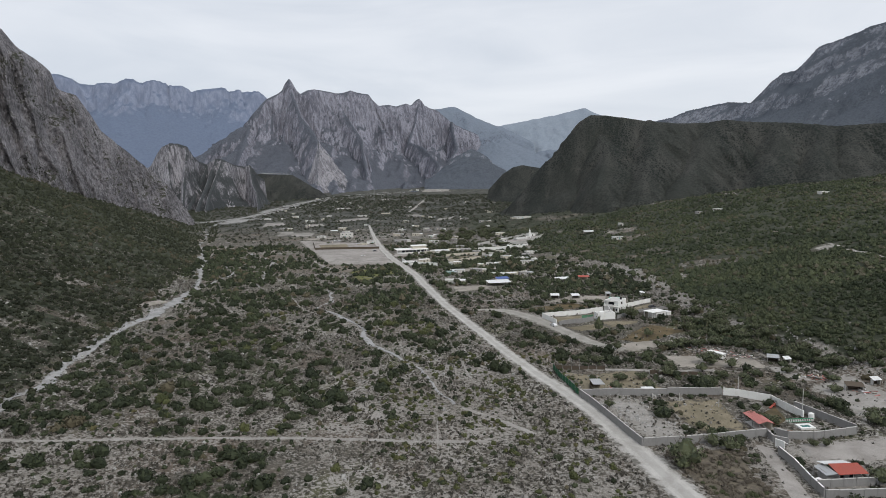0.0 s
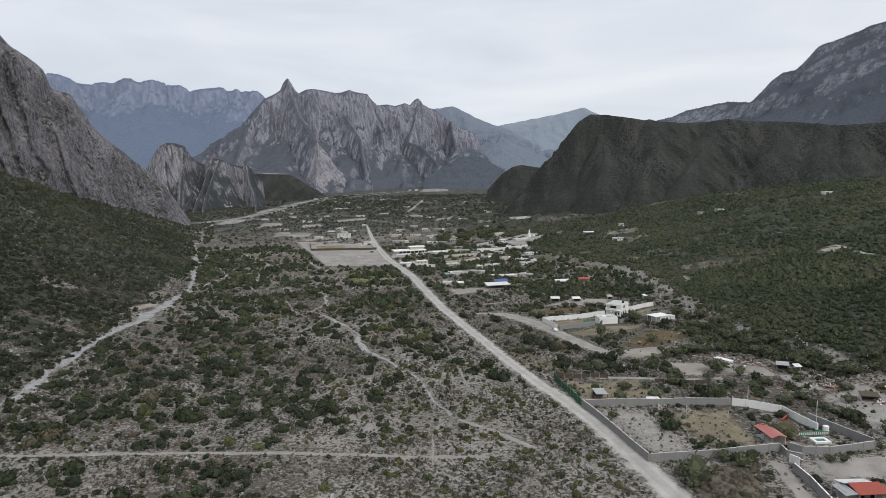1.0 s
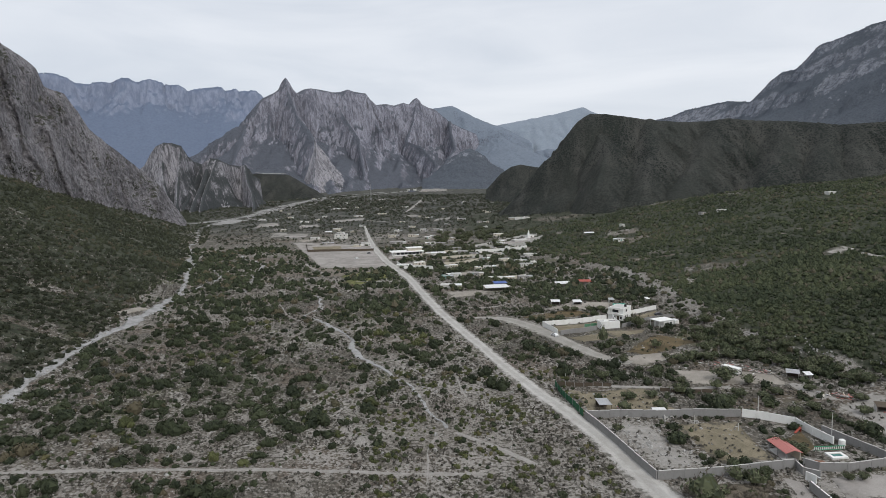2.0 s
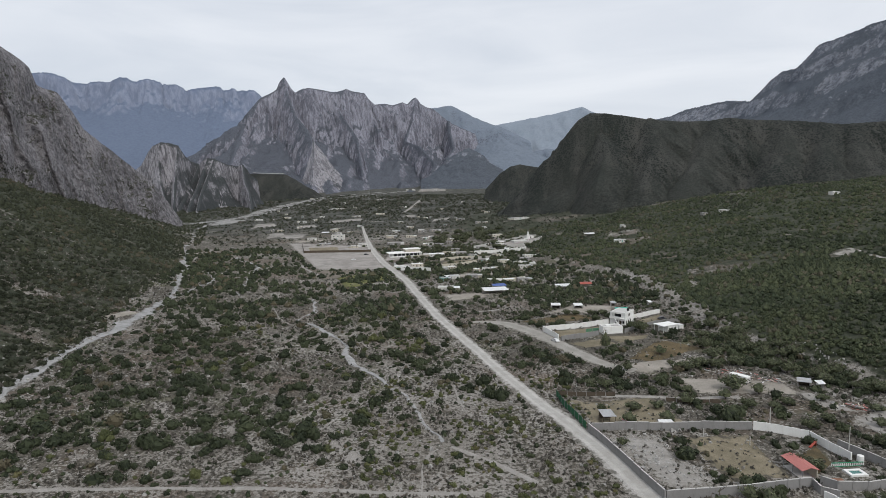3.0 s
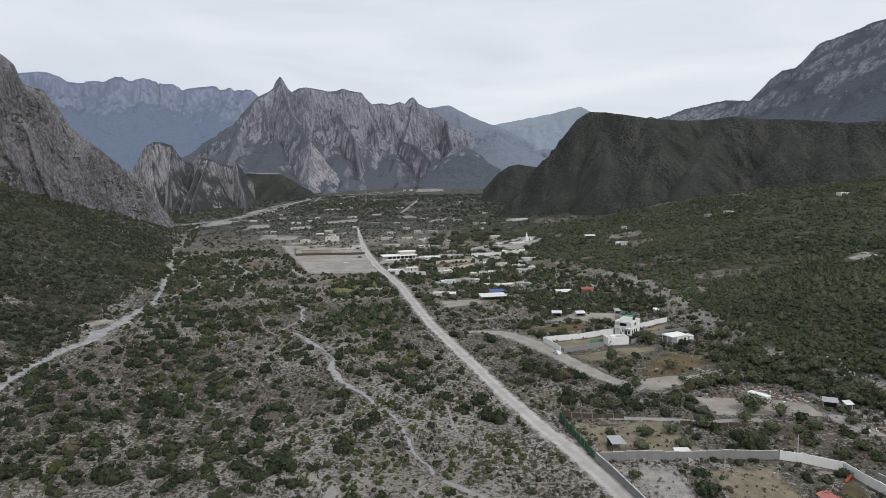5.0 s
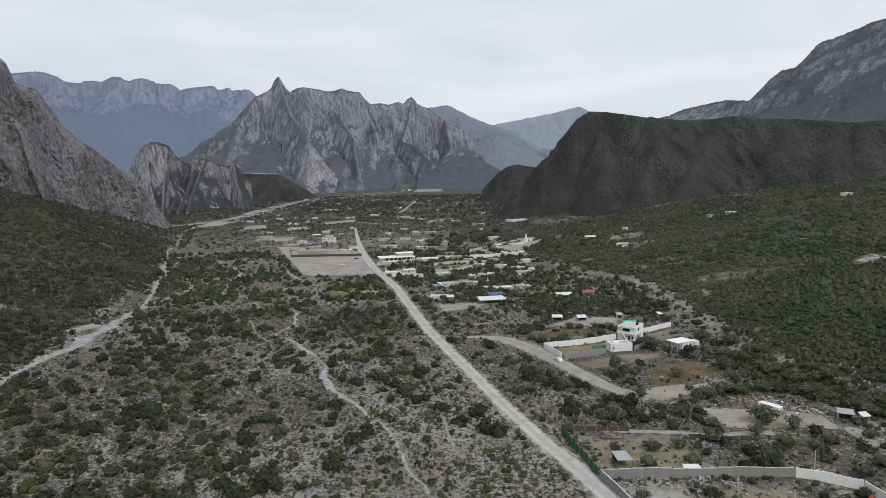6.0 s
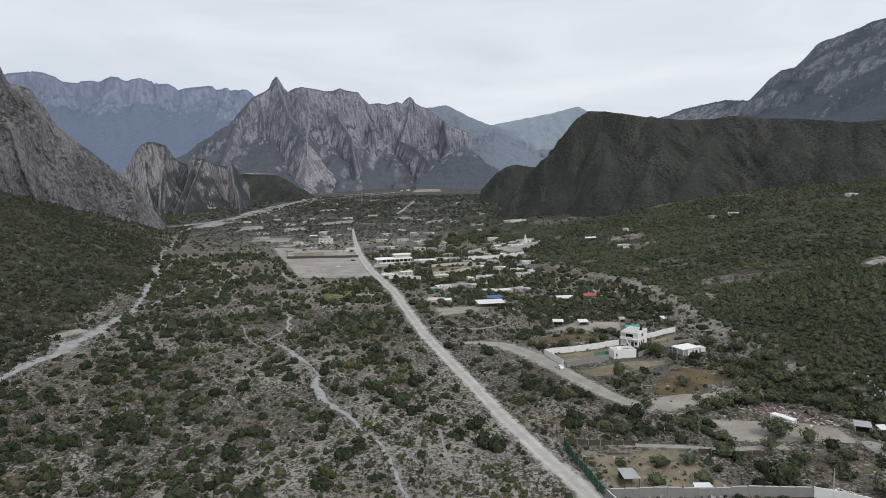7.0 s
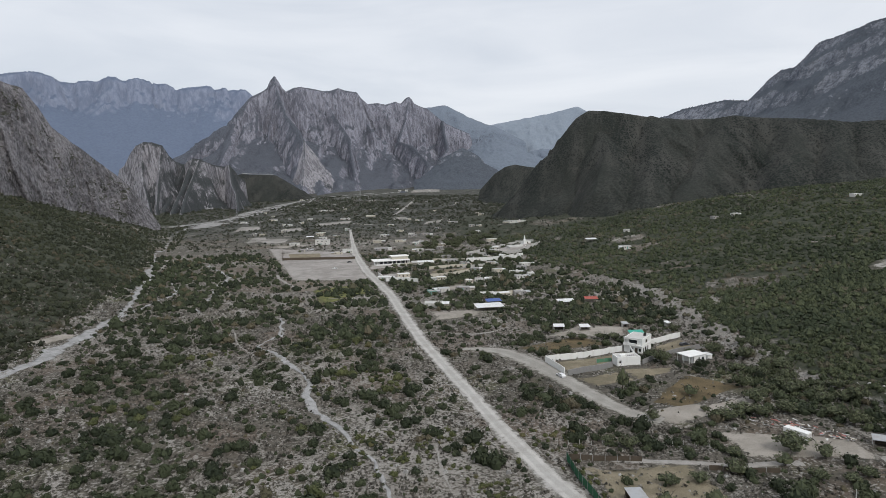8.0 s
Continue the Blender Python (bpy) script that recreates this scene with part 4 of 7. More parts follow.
def pierced(w, h, y0, y1, openings):
    """A wall along x, from y0 to y1 thick, with openings x0, x1, z0, z1 cut through it."""
    xs = sorted({-w / 2, w / 2, *(o[0] for o in openings), *(o[1] for o in openings)})
    zs = sorted({-0.6, h, *(max(o[2], 0.0) for o in openings), *(o[3] for o in openings)})
    bm, seen = bmesh.new(), {}

    def v(i, k, y):
        if (i, k, y) not in seen:
            seen[i, k, y] = bm.verts.new((xs[i], y, zs[k]))
        return seen[i, k, y]

    def solid(i, k):
        if not (0 <= i < len(xs) - 1 and 0 <= k < len(zs) - 1):
            return False
        cx, cz = (xs[i] + xs[i + 1]) / 2, (zs[k] + zs[k + 1]) / 2
        return not any(a < cx < b and c < cz < d for a, b, c, d in openings)

    for i in range(len(xs) - 1):
        for k in range(len(zs) - 1):
            if solid(i, k):
                bm.faces.new((v(i, k, y0), v(i + 1, k, y0), v(i + 1, k + 1, y0), v(i, k + 1, y0)))
                bm.faces.new((v(i, k + 1, y1), v(i + 1, k + 1, y1), v(i + 1, k, y1), v(i, k, y1)))
                for di, dk, a, b in ((-1, 0, (i, k), (i, k + 1)), (1, 0, (i + 1, k), (i + 1, k + 1)), (0, -1, (i, k), (i + 1, k)), (0, 1, (i, k + 1), (i + 1, k + 1))):
                    if not solid(i + di, k + dk):
                        bm.faces.new((v(*a, y0), v(*b, y0), v(*b, y1), v(*a, y1)))
    bmesh.ops.recalc_face_normals(bm, faces=bm.faces[:])
    return bm


def shell(w, d, h, thick, openings, mat, ob, dx=0.0):
    """Four walls as parts; openings in the front wall: x0, x1, z0, z1."""
    made = [part("front_wall", pierced(w, h, -d / 2, -d / 2 + thick, openings), mat, ob),
            part("back_wall", block((-w / 2, w / 2, d / 2 - thick, d / 2, -0.6, h)), mat, ob),
            part("side_wall", block((-w / 2, -w / 2 + thick, -d / 2 + thick, d / 2 - thick, -0.6, h)), mat, ob),
            part("side_wall", block((w / 2 - thick, w / 2, -d / 2 + thick, d / 2 - thick, -0.6, h)), mat, ob)]
    for o in made:
        o.location.x = dx


def window(parent, x0, x1, y, z0, z1, name="window"):
    fr = part(name, block((x0, x1, y, y + 0.06, z0, z0 + 0.06), (x0, x1, y, y + 0.06, z1 - 0.06, z1), (x0, x0 + 0.06, y, y + 0.06, z0 + 0.06, z1 - 0.06), (x1 - 0.06, x1, y, y + 0.06, z0 + 0.06, z1 - 0.06)), STEEL, parent)
    part("pane", block((x0 + 0.06, x1 - 0.06, y + 0.02, y + 0.04, z0 + 0.06, z1 - 0.06)), GLASS, fr)


HOMES = []


def cottage(x, y, angle, w, d, h, tone):
    """A flat-roofed block house with parapet, door and windows."""
    far_off = float(np.interp(y, [600, 900], [1.0, 0.6]))
    w, d = w * K * far_off, d * K * far_off
    words = {"white": "small white flat-roofed block house", "cream": "small cream rendered flat-roofed house", "grey": "unpainted grey cement block house", "teal": "small flat-roofed house in faded teal paint"}
    ob = thing("house", x, y, angle, words[tone] + " among scrub", "house", "houses of the village", clear=max(w, d) * 0.55)
    HOMES.append((x, y, w / K, d / K))
    two = h > 5
    doors = [(-w * 0.12, -w * 0.12 + min(1.0, w * 0.2), 0.0, 2.1)]
    wins = [(-w * 0.40, -w * 0.40 + min(1.0, w * 0.16), 1.1, 1.9), (w * 0.2, w * 0.2 + min(1.0, w * 0.16), 1.1, 1.9)]
    shell(w, d, h, 0.2, doors + wins, WALLS[tone], ob)
    part("roof", block((-w / 2 + 0.203, w / 2 - 0.203, -d / 2 + 0.203, d / 2 - 0.203, h - 0.3, h - 0.12)), (ROOF_WHITE, COPING, GREY, ROOF_GREY)[int(x + y) % 4] if tone != "grey" else GREY, ob, "flat roof")
    for a, b, z0, z1 in wins:
        window(ob, a + 0.01, b - 0.01, -d / 2 + 0.08, z0 + 0.01, z1 - 0.01)
    a, b, z0, z1 = doors[0]
    part("door", block((a + 0.01, b - 0.01, -d / 2 + 0.08, -d / 2 + 0.13, 0.0, z1 - 0.01)), (DARK_TIMBER, COPING, TEAL, CREAM)[int(x * 3 + y) % 4], ob)
    if two:
        for k in (-0.36, -0.05, 0.24):
            fr = part("upper_window", block((w * k, w * k + 1.4, -d / 2 - 0.03, -d / 2 - 0.003, 3.6, 4.8)), STEEL, ob)
            part("pane", block((w * k + 0.08, w * k + 1.32, -d / 2 - 0.045, -d / 2 - 0.032, 3.68, 4.72)), GLASS, fr)
    if not two and int(x * 5 + y) % 5 < 3:
        s = 1 if int(y) % 2 else -1
        a, b = sorted((s * (w / 2 + 0.003), s * (w / 2 + 2.4 + w * 0.15)))
        part("annexe", block((a, b, -d * 0.2, d * 0.5, -0.5, h - 0.7)), (GREY, CREAM, WHITE)[int(x) % 3], ob)
        part("annexe_roof", sheet([(a - 0.2, -d * 0.2 - 0.8, h - 0.65), (b + 0.2, -d * 0.2 - 0.8, h - 0.65), (b + 0.2, d * 0.5, h - 0.3), (a - 0.2, d * 0.5, h - 0.3)]), (ROOF_GREY, ROOF_WHITE, COPING)[int(x + y) % 3], ob)
    if (int(x) + int(y)) % 3 == 0:
        part("water_tank", tube(w * 0.25, d * 0.2, h - 0.3, h + 0.8, 0.55, 0.5, 12), RUBBER if int(x) % 2 else WHITE, ob, "round roof water tank")
    return ob


def shed(x, y, angle, w, d, h, tone):
    """An open-fronted shelter under a sloping sheet roof."""
    w, d = w * K * 0.9, d * K * 0.7
    ob = thing("shelter", x, y, angle, {"white": "open shelter with a white sheet roof", "red": "shelter with a red sheet roof among trees", "blue": "shelter roofed with a blue tarpaulin"}[tone], "shelter", "shelters of the village", clear=max(w, d) * 0.5)
    part("roof", sheet([(-w / 2 - 0.3, -d / 2 - 0.3, h - 0.35), (w / 2 + 0.3, -d / 2 - 0.3, h - 0.35), (w / 2 + 0.3, d / 2 + 0.3, h + 0.35), (-w / 2 - 0.3, d / 2 + 0.3, h + 0.35)]), ROOFS[tone], ob)
    part("back_wall", block((-w / 2, w / 2, d / 2 - 0.2, d / 2, -0.5, h + 0.2)), CREAM, ob)
    for px in (-w / 2 + 0.1, 0, w / 2 - 0.1):
        part("post", block((px - 0.06, px + 0.06, -d / 2 + 0.05, -d / 2 + 0.17, -0.5, h - 0.4)), STEEL, ob)
    return ob


def bays(name, label, points, height, mat, thick=0.18, bay=3.0, coping=True, group="", cap=None):
    """A boundary wall of panels between piers, following the land."""
    pts = np.array(points, float)
    ob = thing(name, pts[0, 0], pts[0, 1], 0, label, "wall", group, plan=True)
    base = ob.matrix_world.translation.copy()
    for p, q in zip(pts[:-1], pts[1:]):
        length = float(np.hypot(*(q - p)))
        n = max(1, round(length / bay))
        ang = math.degrees(math.atan2(q[1] - p[1], q[0] - p[0]))
        LINES.append([(p[0], p[1], 0.4), (q[0], q[1], 0.4)])
        for i in range(n):
            a, b = p + (q - p) * i / n, p + (q - p) * (i + 1) / n
            za, zb = float(land(*a)) - base.z, float(land(*b)) - base.z
            L = length / n
            m = pose(a[0] - base.x, a[1] - base.y, 0, 0, 0, ang)
            low, top = min(za, zb) - 0.4, (za + zb) / 2 + height
            pc = part("panel", block((0.14, L - 0.14, -thick / 2, thick / 2, low, top)), mat, ob)
            pc.matrix_basis = m
            pier = part("pier", block((-0.14, 0.14, -thick / 2 - 0.05, thick / 2 + 0.05, low, za + height + 0.06)), mat, ob)
            pier.matrix_basis = m
            if coping:
                cp = part("coping", block((0.145, L - 0.145, -thick / 2 - 0.04, thick / 2 + 0.04, top, top + 0.08)), cap or COPING, ob)
                cp.matrix_basis = m
        last = part("pier", block((-0.14, 0.14, -thick / 2 - 0.05, thick / 2 + 0.05, float(land(*q)) - base.z - 0.4, float(land(*q)) - base.z + height + 0.06)), mat, ob)
        last.matrix_basis = pose(q[0] - base.x, q[1] - base.y, 0, 0, 0, ang)
    return ob


# the plot beside the road
bays("boundary_wall", "long grey concrete block wall along the road", [(34.6, 161.3), (37.0, 149.5), (41.2, 130.6)], 1.9, BLOCK, bay=2.6)
bays("boundary_wall", "grey concrete block wall at the front of a plot", [(41.6, 130.6), (57.3, 132.1), (69.1, 133.9)], 1.8, BLOCK, bay=2.6)
bays("boundary_wall", "low block wall with a pale coping at the lane", [(69.4, 133.7), (69.3, 131.1), (71.5, 129.6)], 1.5, BLOCK, bay=1.6)
bays("boundary_wall", "grey block wall at the back of a plot", [(35.3, 161.5), (48.1, 160.9), (59.7, 160.8), (70.4, 159.6)], 1.8, BLOCK, bay=2.6)
bays("garden_wall", "bright white garden wall behind the pool", [(70.9, 159.4), (75.4, 157.4), (80.2, 154.5)], 1.9, WHITE, bay=2.7, coping=False)
bays("garden_wall", "bright white garden wall beside the lawn", [(80.5, 154.2), (81.2, 149.0), (82.4, 143.6)], 1.8, WHITE, bay=2.7, coping=False)
bays("boundary_wall", "grey block wall beside the pool", [(83.6, 149.5), (86.7, 141.1), (89.3, 135.2)], 1.8, BLOCK, bay=2.6)
bays("boundary_wall", "grey block wall before the pool terrace", [(71.2, 134.4), (73.0, 132.4), (78.4, 132.2), (88.9, 134.4)], 1.7, BLOCK, bay=2.4)
bays("boundary_wall", "block wall with a white coping along the lane", [(67.6, 125.7), (67.7, 120.1), (66.9, 112.9), (66.7, 108.4)], 1.7, BLOCK, bay=2.4, cap=WHITE)
bays("boundary_wall", "grey block wall before a red-roofed house", [(67.6, 111.8), (75.0, 112.4), (84.0, 113.0)], 1.5, BLOCK, bay=2.4)
bays("boundary_wall", "grey block wall beside the lane", [(67.0, 108.2), (78.6, 108.6), (88.0, 109.2)], 1.5, BLOCK, bay=2.4)


def pavilion(x, y, angle, w, d, h, roof, label):
    """A barn-roofed shelter on posts over a paved floor."""
    ob = thing("pavilion", x, y, angle, label, "pavilion", clear=max(w, d) * 0.55)
    for s, n in ((-1, "roof"), (1, "roof")):
        part(n, sheet([(0, -d / 2 - 0.4, h + 0.7), (s * (w / 2 + 0.4), -d / 2 - 0.4, h), (s * (w / 2 + 0.4), d / 2 + 0.4, h), (0, d / 2 + 0.4, h + 0.7)]), roof, ob)
    part("back_wall", block((w / 2 - 0.2, w / 2, -d / 2, d / 2, -0.3, h - 0.05)), CREAM, ob)
    part("floor", block((-w / 2, w / 2 - 0.203, -d / 2, d / 2, -0.3, 0.12)), COPING, ob)
    for py in (-d / 2 + 0.15, 0, d / 2 - 0.15):
        part("post", block((-w / 2 + 0.05, -w / 2 + 0.2, py - 0.08, py + 0.08, 0.12, h - 0.02)), STEEL, ob)
    return ob


pavilion(70.0, 139.4, 4, 3.8, 8.0, 2.5, ROOF_PINK, "garden pavilion with a faded red roof")
yard("lawn", "worn ochre lawn beside the pavilion", [(72.6, 137.5), (78.5, 142.5), (80.3, 152), (74.5, 148)], DRY_GRASS, "lawn", 1.5, 0.5, 0.12, 21)
yard("terrace", "terracotta paving before the pavilion", [(71.8, 134.6), (76.8, 134.2), (77.0, 137.6), (72.2, 137.4)], TERRACOTTA, "terrace", 1.2, 0.3, 0.16, 22)


def pool(x, y, angle):
    ob = thing("swimming_pool", x, y, angle, "small swimming pool with a white surround and green water", "pool", clear=4)
    w, d = 4.4, 3.4
    part("surround", block((-w / 2, w / 2, -d / 2, -d / 2 + 0.8, -0.3, 0.45), (-w / 2, w / 2, d / 2 - 0.8, d / 2, -0.3, 0.45), (-w / 2, -w / 2 + 0.8, -d / 2 + 0.8, d / 2 - 0.8, -0.3, 0.45), (w / 2 - 0.8, w / 2, -d / 2 + 0.8, d / 2 - 0.8, -0.3, 0.45)), WHITE, ob)
    part("water", block((-w / 2 + 0.803, w / 2 - 0.803, -d / 2 + 0.803, d / 2 - 0.803, -0.2, 0.25)), WATER, ob)
    return ob


pool(80.2, 138.6, 3)


def balustrade(x0, y0, x1, y1):
    """A green rail fence with white uprights."""
    ang = math.degrees(math.atan2(y1 - y0, x1 - x0))
    L = K * math.hypot(x1 - x0, y1 - y0)
    ob = thing("balustrade", x0, y0, ang, "green balustrade with white uprights beside the pool", "balustrade")
    part("rail", block((0, L, -0.09, 0.09, 0.95, 1.12)), GREEN_PAINT, ob)
    part("rail", block((0, L, -0.09, 0.09, 0.05, 0.2)), GREEN_PAINT, ob)
    n = int(L / 0.55)
    for i in range(n + 1):
        part("upright", block((i * L / n * 0.985, i * L / n * 0.985 + 0.22, -0.06, 0.06, 0.2, 0.95)), WHITE, ob)
    return ob


balustrade(77.2, 141.3, 83.6, 141.6)


def tank(x, y, r, h, label, z=None):
    ob = thing("water_tank", x, y, 0, label, "water tank", z=z)
    part("body", tube(0, 0, 0, h, r, r * 0.97, 16), WHITE, ob)
    part("lid", tube(0, 0, h, h + 0.25, r * 0.97, r * 0.3, 16), WHITE, ob)
    return ob


tank(84.2, 143.4, 0.85, 1.5, "white round water tank beside the pool wall")


def pole(x, y, h, arm=True):
    ob = thing("utility_pole", x, y, 10, "slender grey utility pole", "utility pole", "utility poles")
    part("shaft", tube(0, 0, -0.5, h, 0.14, 0.09, 8), COPING, ob)
    if arm:
        part("crossarm", block((-0.7, 0.7, -0.06, 0.06, h - 0.5, h - 0.38)), DARK_TIMBER, ob)
    return ob


for px, py, ph in ((83.9, 146.6, 7.5), (75.5, 161.5, 5.5), (58.5, 156.5, 2.6), (66.5, 152.0, 2.4)):
    pole(px, py, ph, ph > 5)


def slide(x, y):
    ob = thing("garden_slide", x, y, 30, "red garden play slide on the lawn", "slide")
    part("chute", sheet([(-1.4, -0.35, 0.2), (1.0, -0.35, 1.3), (1.0, 0.35, 1.3), (-1.4, 0.35, 0.2)], 0.12), ROOF_RED, ob)
    part("ladder", block((1.0, 1.1, -0.35, 0.35, -0.1, 1.4)), ROOF_RED, ob)


slide(78.9, 150.5)

# the red-roofed house below the lane
def ranch(x, y):
    ob = thing("house", x, y, 2, "low house with red, white and grey sheet roofs", "house", clear=6)
    shell(8.6, 3.2, 2.5, 0.2, [(-1.0, 0.1, 0, 2.1), (1.4, 2.8, 0.9, 2.0)], GREY, ob)
    part("red_roof", sheet([(-2.2, -3.2, 2.75), (5.2, -3.0, 2.75), (5.2, 1.2, 3.5), (-2.2, 1.2, 3.5)]), ROOF_RED, ob, "bright red sheet roof")
    part("white_roof", sheet([(-2.9, 1.25, 3.35), (4.0, 1.25, 3.35), (3.6, 4.2, 2.8), (-3.4, 4.2, 2.8)]), ROOF_WHITE, ob, "white sheet roof")
    part("grey_roof", sheet([(-4.9, -2.6, 2.35), (-2.25, -2.8, 2.8), (-2.25, 3.0, 2.8), (-4.9, 2.6, 2.35)]), ROOF_GREY, ob, "grey zinc sheet roof")
    window(ob, 1.41, 2.79, -1.52, 0.91, 1.99)
    for px in (-2.0, 1.5, 5.0):
        part("post", block((px - 0.07, px + 0.07, -3.0, -2.86, -0.4, 2.74)), STEEL, ob)
    for py in (-2.5, 0, 2.5):
        part("post", block((-4.8, -4.68, py - 0.06, py + 0.06, -0.4, 2.3)), STEEL, ob)
    return ob


ranch(73.4, 115.0)
ob = thing("water_trough", 68.2, 112.6, 20, "white roofed gate post box at the lane", "box")
part("box", block((-0.7, 0.7, -0.6, 0.6, -0.2, 1.5)), BLOCK, ob)
part("lid", block((-0.9, 0.9, -0.8, 0.8, 1.5, 1.62)), WHITE, ob)
ob = thing("gatehouse", 69.2, 128.4, -60, "small white gate wall with a lamp arm", "gate")
part("wall", block((-1.3, 1.3, -0.15, 0.15, -0.3, 2.3)), WHITE, ob)
part("arm", block((1.3, 2.2, -0.1, 0.1, 1.9, 2.1)), WHITE, ob)


# the hut on the next plot
def hut(x, y):
    ob = thing("hut", x, y, 4, "animal hut with a pale sheet roof on posts", "hut", clear=3.2)
    part("roof", sheet([(-2.0, -2.2, 2.35), (2.2, -2.2, 2.2), (1.7, 2.2, 2.85), (-2.2, 2.2, 2.95)]), ROOF_GREY, ob)
    for px, py, ph in ((-1.8, -1.9, 2.3), (1.9, -1.9, 2.2), (1.6, 1.9, 2.7), (-1.9, 1.9, 2.8), (0, -1.9, 2.25)):
        part("post", block((px - 0.07, px + 0.07, py - 0.07, py + 0.07, -0.3, ph)), DARK_TIMBER, ob)
    part("back_wall", block((-1.8, 1.6, 1.95, 2.05, 0, 2.2)), DARK_TIMBER, ob)
    for i in range(5):
        part("rail", block((-2.4, -2.3, -1.8, 1.8, 0.3 + i * 0.3, 0.38 + i * 0.3)), DARK_TIMBER, ob)


hut(40.2, 166.6)
yard("plot", "straw-coloured dry grass round a hut", [(33.5, 182), (56, 182), (60, 163), (36, 163)], STRAW_GRASS, "dry grass", 1.8, 2.0, 0.06, 23, False)
yard("plot", "pale rubble and dust inside a walled plot", [(38, 159), (49, 158.5), (53, 135), (43, 133)], TRACK_DUST, "bare ground", 1.8, 2.4, 0.05, 24, False)
yard("plot", "mown straw grass inside a walled plot", [(53, 158.5), (70, 157.5), (68, 136.5), (54.5, 136)], STRAW_GRASS, "dry grass", 1.8, 2.4, 0.06, 25, False)
yard("lane", "wide dusty lane between the plots", [(64.5, 131.5), (68.3, 130), (65.5, 100), (57, 100)], LOT_DUST, "lane", 1.8, 0.8, 0.13, 26)
yard("forecourt", "dusty yard behind a red-roofed house", [(72, 131), (100, 134), (100, 121), (70, 121)], LOT_DUST, "bare ground", 2.0, 1.8, 0.1, 27)


def cloth_fence(points, mat, label, h=1.7):
    pts = np.array(points, float)
    ob = thing("fence", pts[0, 0], pts[0, 1], 0, label, "fence", plan=True)
    bx, by, bz = ob.matrix_world.translation
    for p, q in zip(pts[:-1], pts[1:]):
        L = float(np.hypot(*(q - p)))
        n = max(1, round(L / 2.5))
        ang = math.degrees(math.atan2(q[1] - p[1], q[0] - p[0]))
        LINES.append([(p[0], p[1], 0.3), (q[0], q[1], 0.3)])
        for i in range(n):
            a = p + (q - p) * i / n
            z = float(land(*a)) - bz
            post = part("post", tube(0, 0, z - 0.3, z + h + 0.15, 0.06, 0.05, 6), STEEL, ob)
            post.matrix_basis = pose(a[0] - bx, a[1] - by, 0)
            pan = part("panel", block((0.07, L / n - 0.07, -0.015, 0.015, z - 0.05, z + h)), mat, ob)
            pan.matrix_basis = pose(a[0] - bx, a[1] - by, 0, 0, 0, ang)


cloth_fence([(31.6, 185.0), (32.4, 174.0), (34.4, 162.4)], GREEN_MESH, "green cloth fence along the road")
cloth_fence([(54.0, 250.6), (59.0, 252.0)], paint("faded_green_cloth", (0.10, 0.24, 0.15), (0.14, 0.20, 0.14)), "faded green cloth screen beside a lawn", 1.2)
cloth_fence([(58.0, 178.6), (71.0, 176.6)], DARK_TIMBER, "dark sagging cloth fence below the dusty track", 1.0)
cloth_fence([(32.0, 185.2), (46.5, 183.0)], DARK_TIMBER, "dark cloth fence along the dusty track", 1.2)
for i in range(14):
    ob = thing("fence_post", 31 + i * 2.4, 192 - i * 0.25 + (i % 3) * 0.3, 0, "thin weathered wooden fence post", "fence post", "fence posts by the track")
    part("shaft", tube(0, 0, -0.3, 1.5, 0.07, 0.05, 6), COPING, ob)

# the white house and its walled garden
bays("garden_wall", "white garden wall with its gate end open", [(42.0, 239.6), (41.2, 243.4), (38.8, 252.5)], 2.0, WHITE, bay=3.2, coping=False)
bays("garden_wall", "long white wall behind a lawn", [(39.0, 252.9), (47.1, 255.6), (55.3, 259.4), (65.2, 262.8)], 1.9, WHITE, bay=4.2, coping=False)
bays("garden_wall", "grey block wall before a lawn", [(43.0, 238.5), (50.5, 242.8), (57.6, 246.4)], 1.7, BLOCK, bay=2.6, coping=False)
bays("garden_wall", "white wall behind the house yard", [(76.6, 270.4), (84.1, 274.6), (89.4, 277.0)], 1.8, WHITE, bay=3.4, coping=False)
bays("garden_wall", "grey wall before the house yard", [(67.4, 248.0), (70.8, 251.1), (76.3, 255.2), (82.2, 259.2), (91.9, 262.1)], 1.5, BLOCK, bay=3.2, coping=False)
yard("lawn", "pale dry lawn inside white garden walls", [(43, 240.5), (57.5, 247.5), (63.5, 261), (40.5, 252.2)], STRAW_GRASS, "lawn", 1.8, 0.3, 0.1, 31)
yard("yard", "sandy yard beside a white house", [(72, 254), (90, 263.5), (89, 275.5), (77.5, 268.5)], STRAW_GRASS, "yard", 1.8, 0.4, 0.1, 32)
yard("field", "rust-brown fallow field below a white house", [(57.5, 215), (66, 211), (89, 222.5), (74, 237)], DRY_GRASS, "field", 1.8, 1.2, 0.08, 33, False)
yard("sandy_strip", "sandy ground along the garden wall", [(43.5, 236.8), (58, 243.8), (62, 232), (48, 227)], STRAW_GRASS, "bare ground", 1.8, 1.8, 0.06, 34)
yard("clearing", "sandy clearing with rubble and a trailer", [(66.5, 198.5), (68, 182.6), (94, 180.5), (94, 191)], YARD_DUST, "bare ground", 1.8, 1.5, 0.12, 35)
yard("clearing", "narrow sandy strip above the brown field", [(71, 213), (73.5, 204.5), (90, 215), (86, 218)], YARD_DUST, "bare ground", 1.8, 1.2, 0.1, 64, False)
yard("clearing", "stony sand with scattered scrap below a bank", [(92, 184), (98, 183), (102, 167), (93, 168)], TRACK_DUST, "bare ground", 1.8, 1.6, 0.08, 65, False)
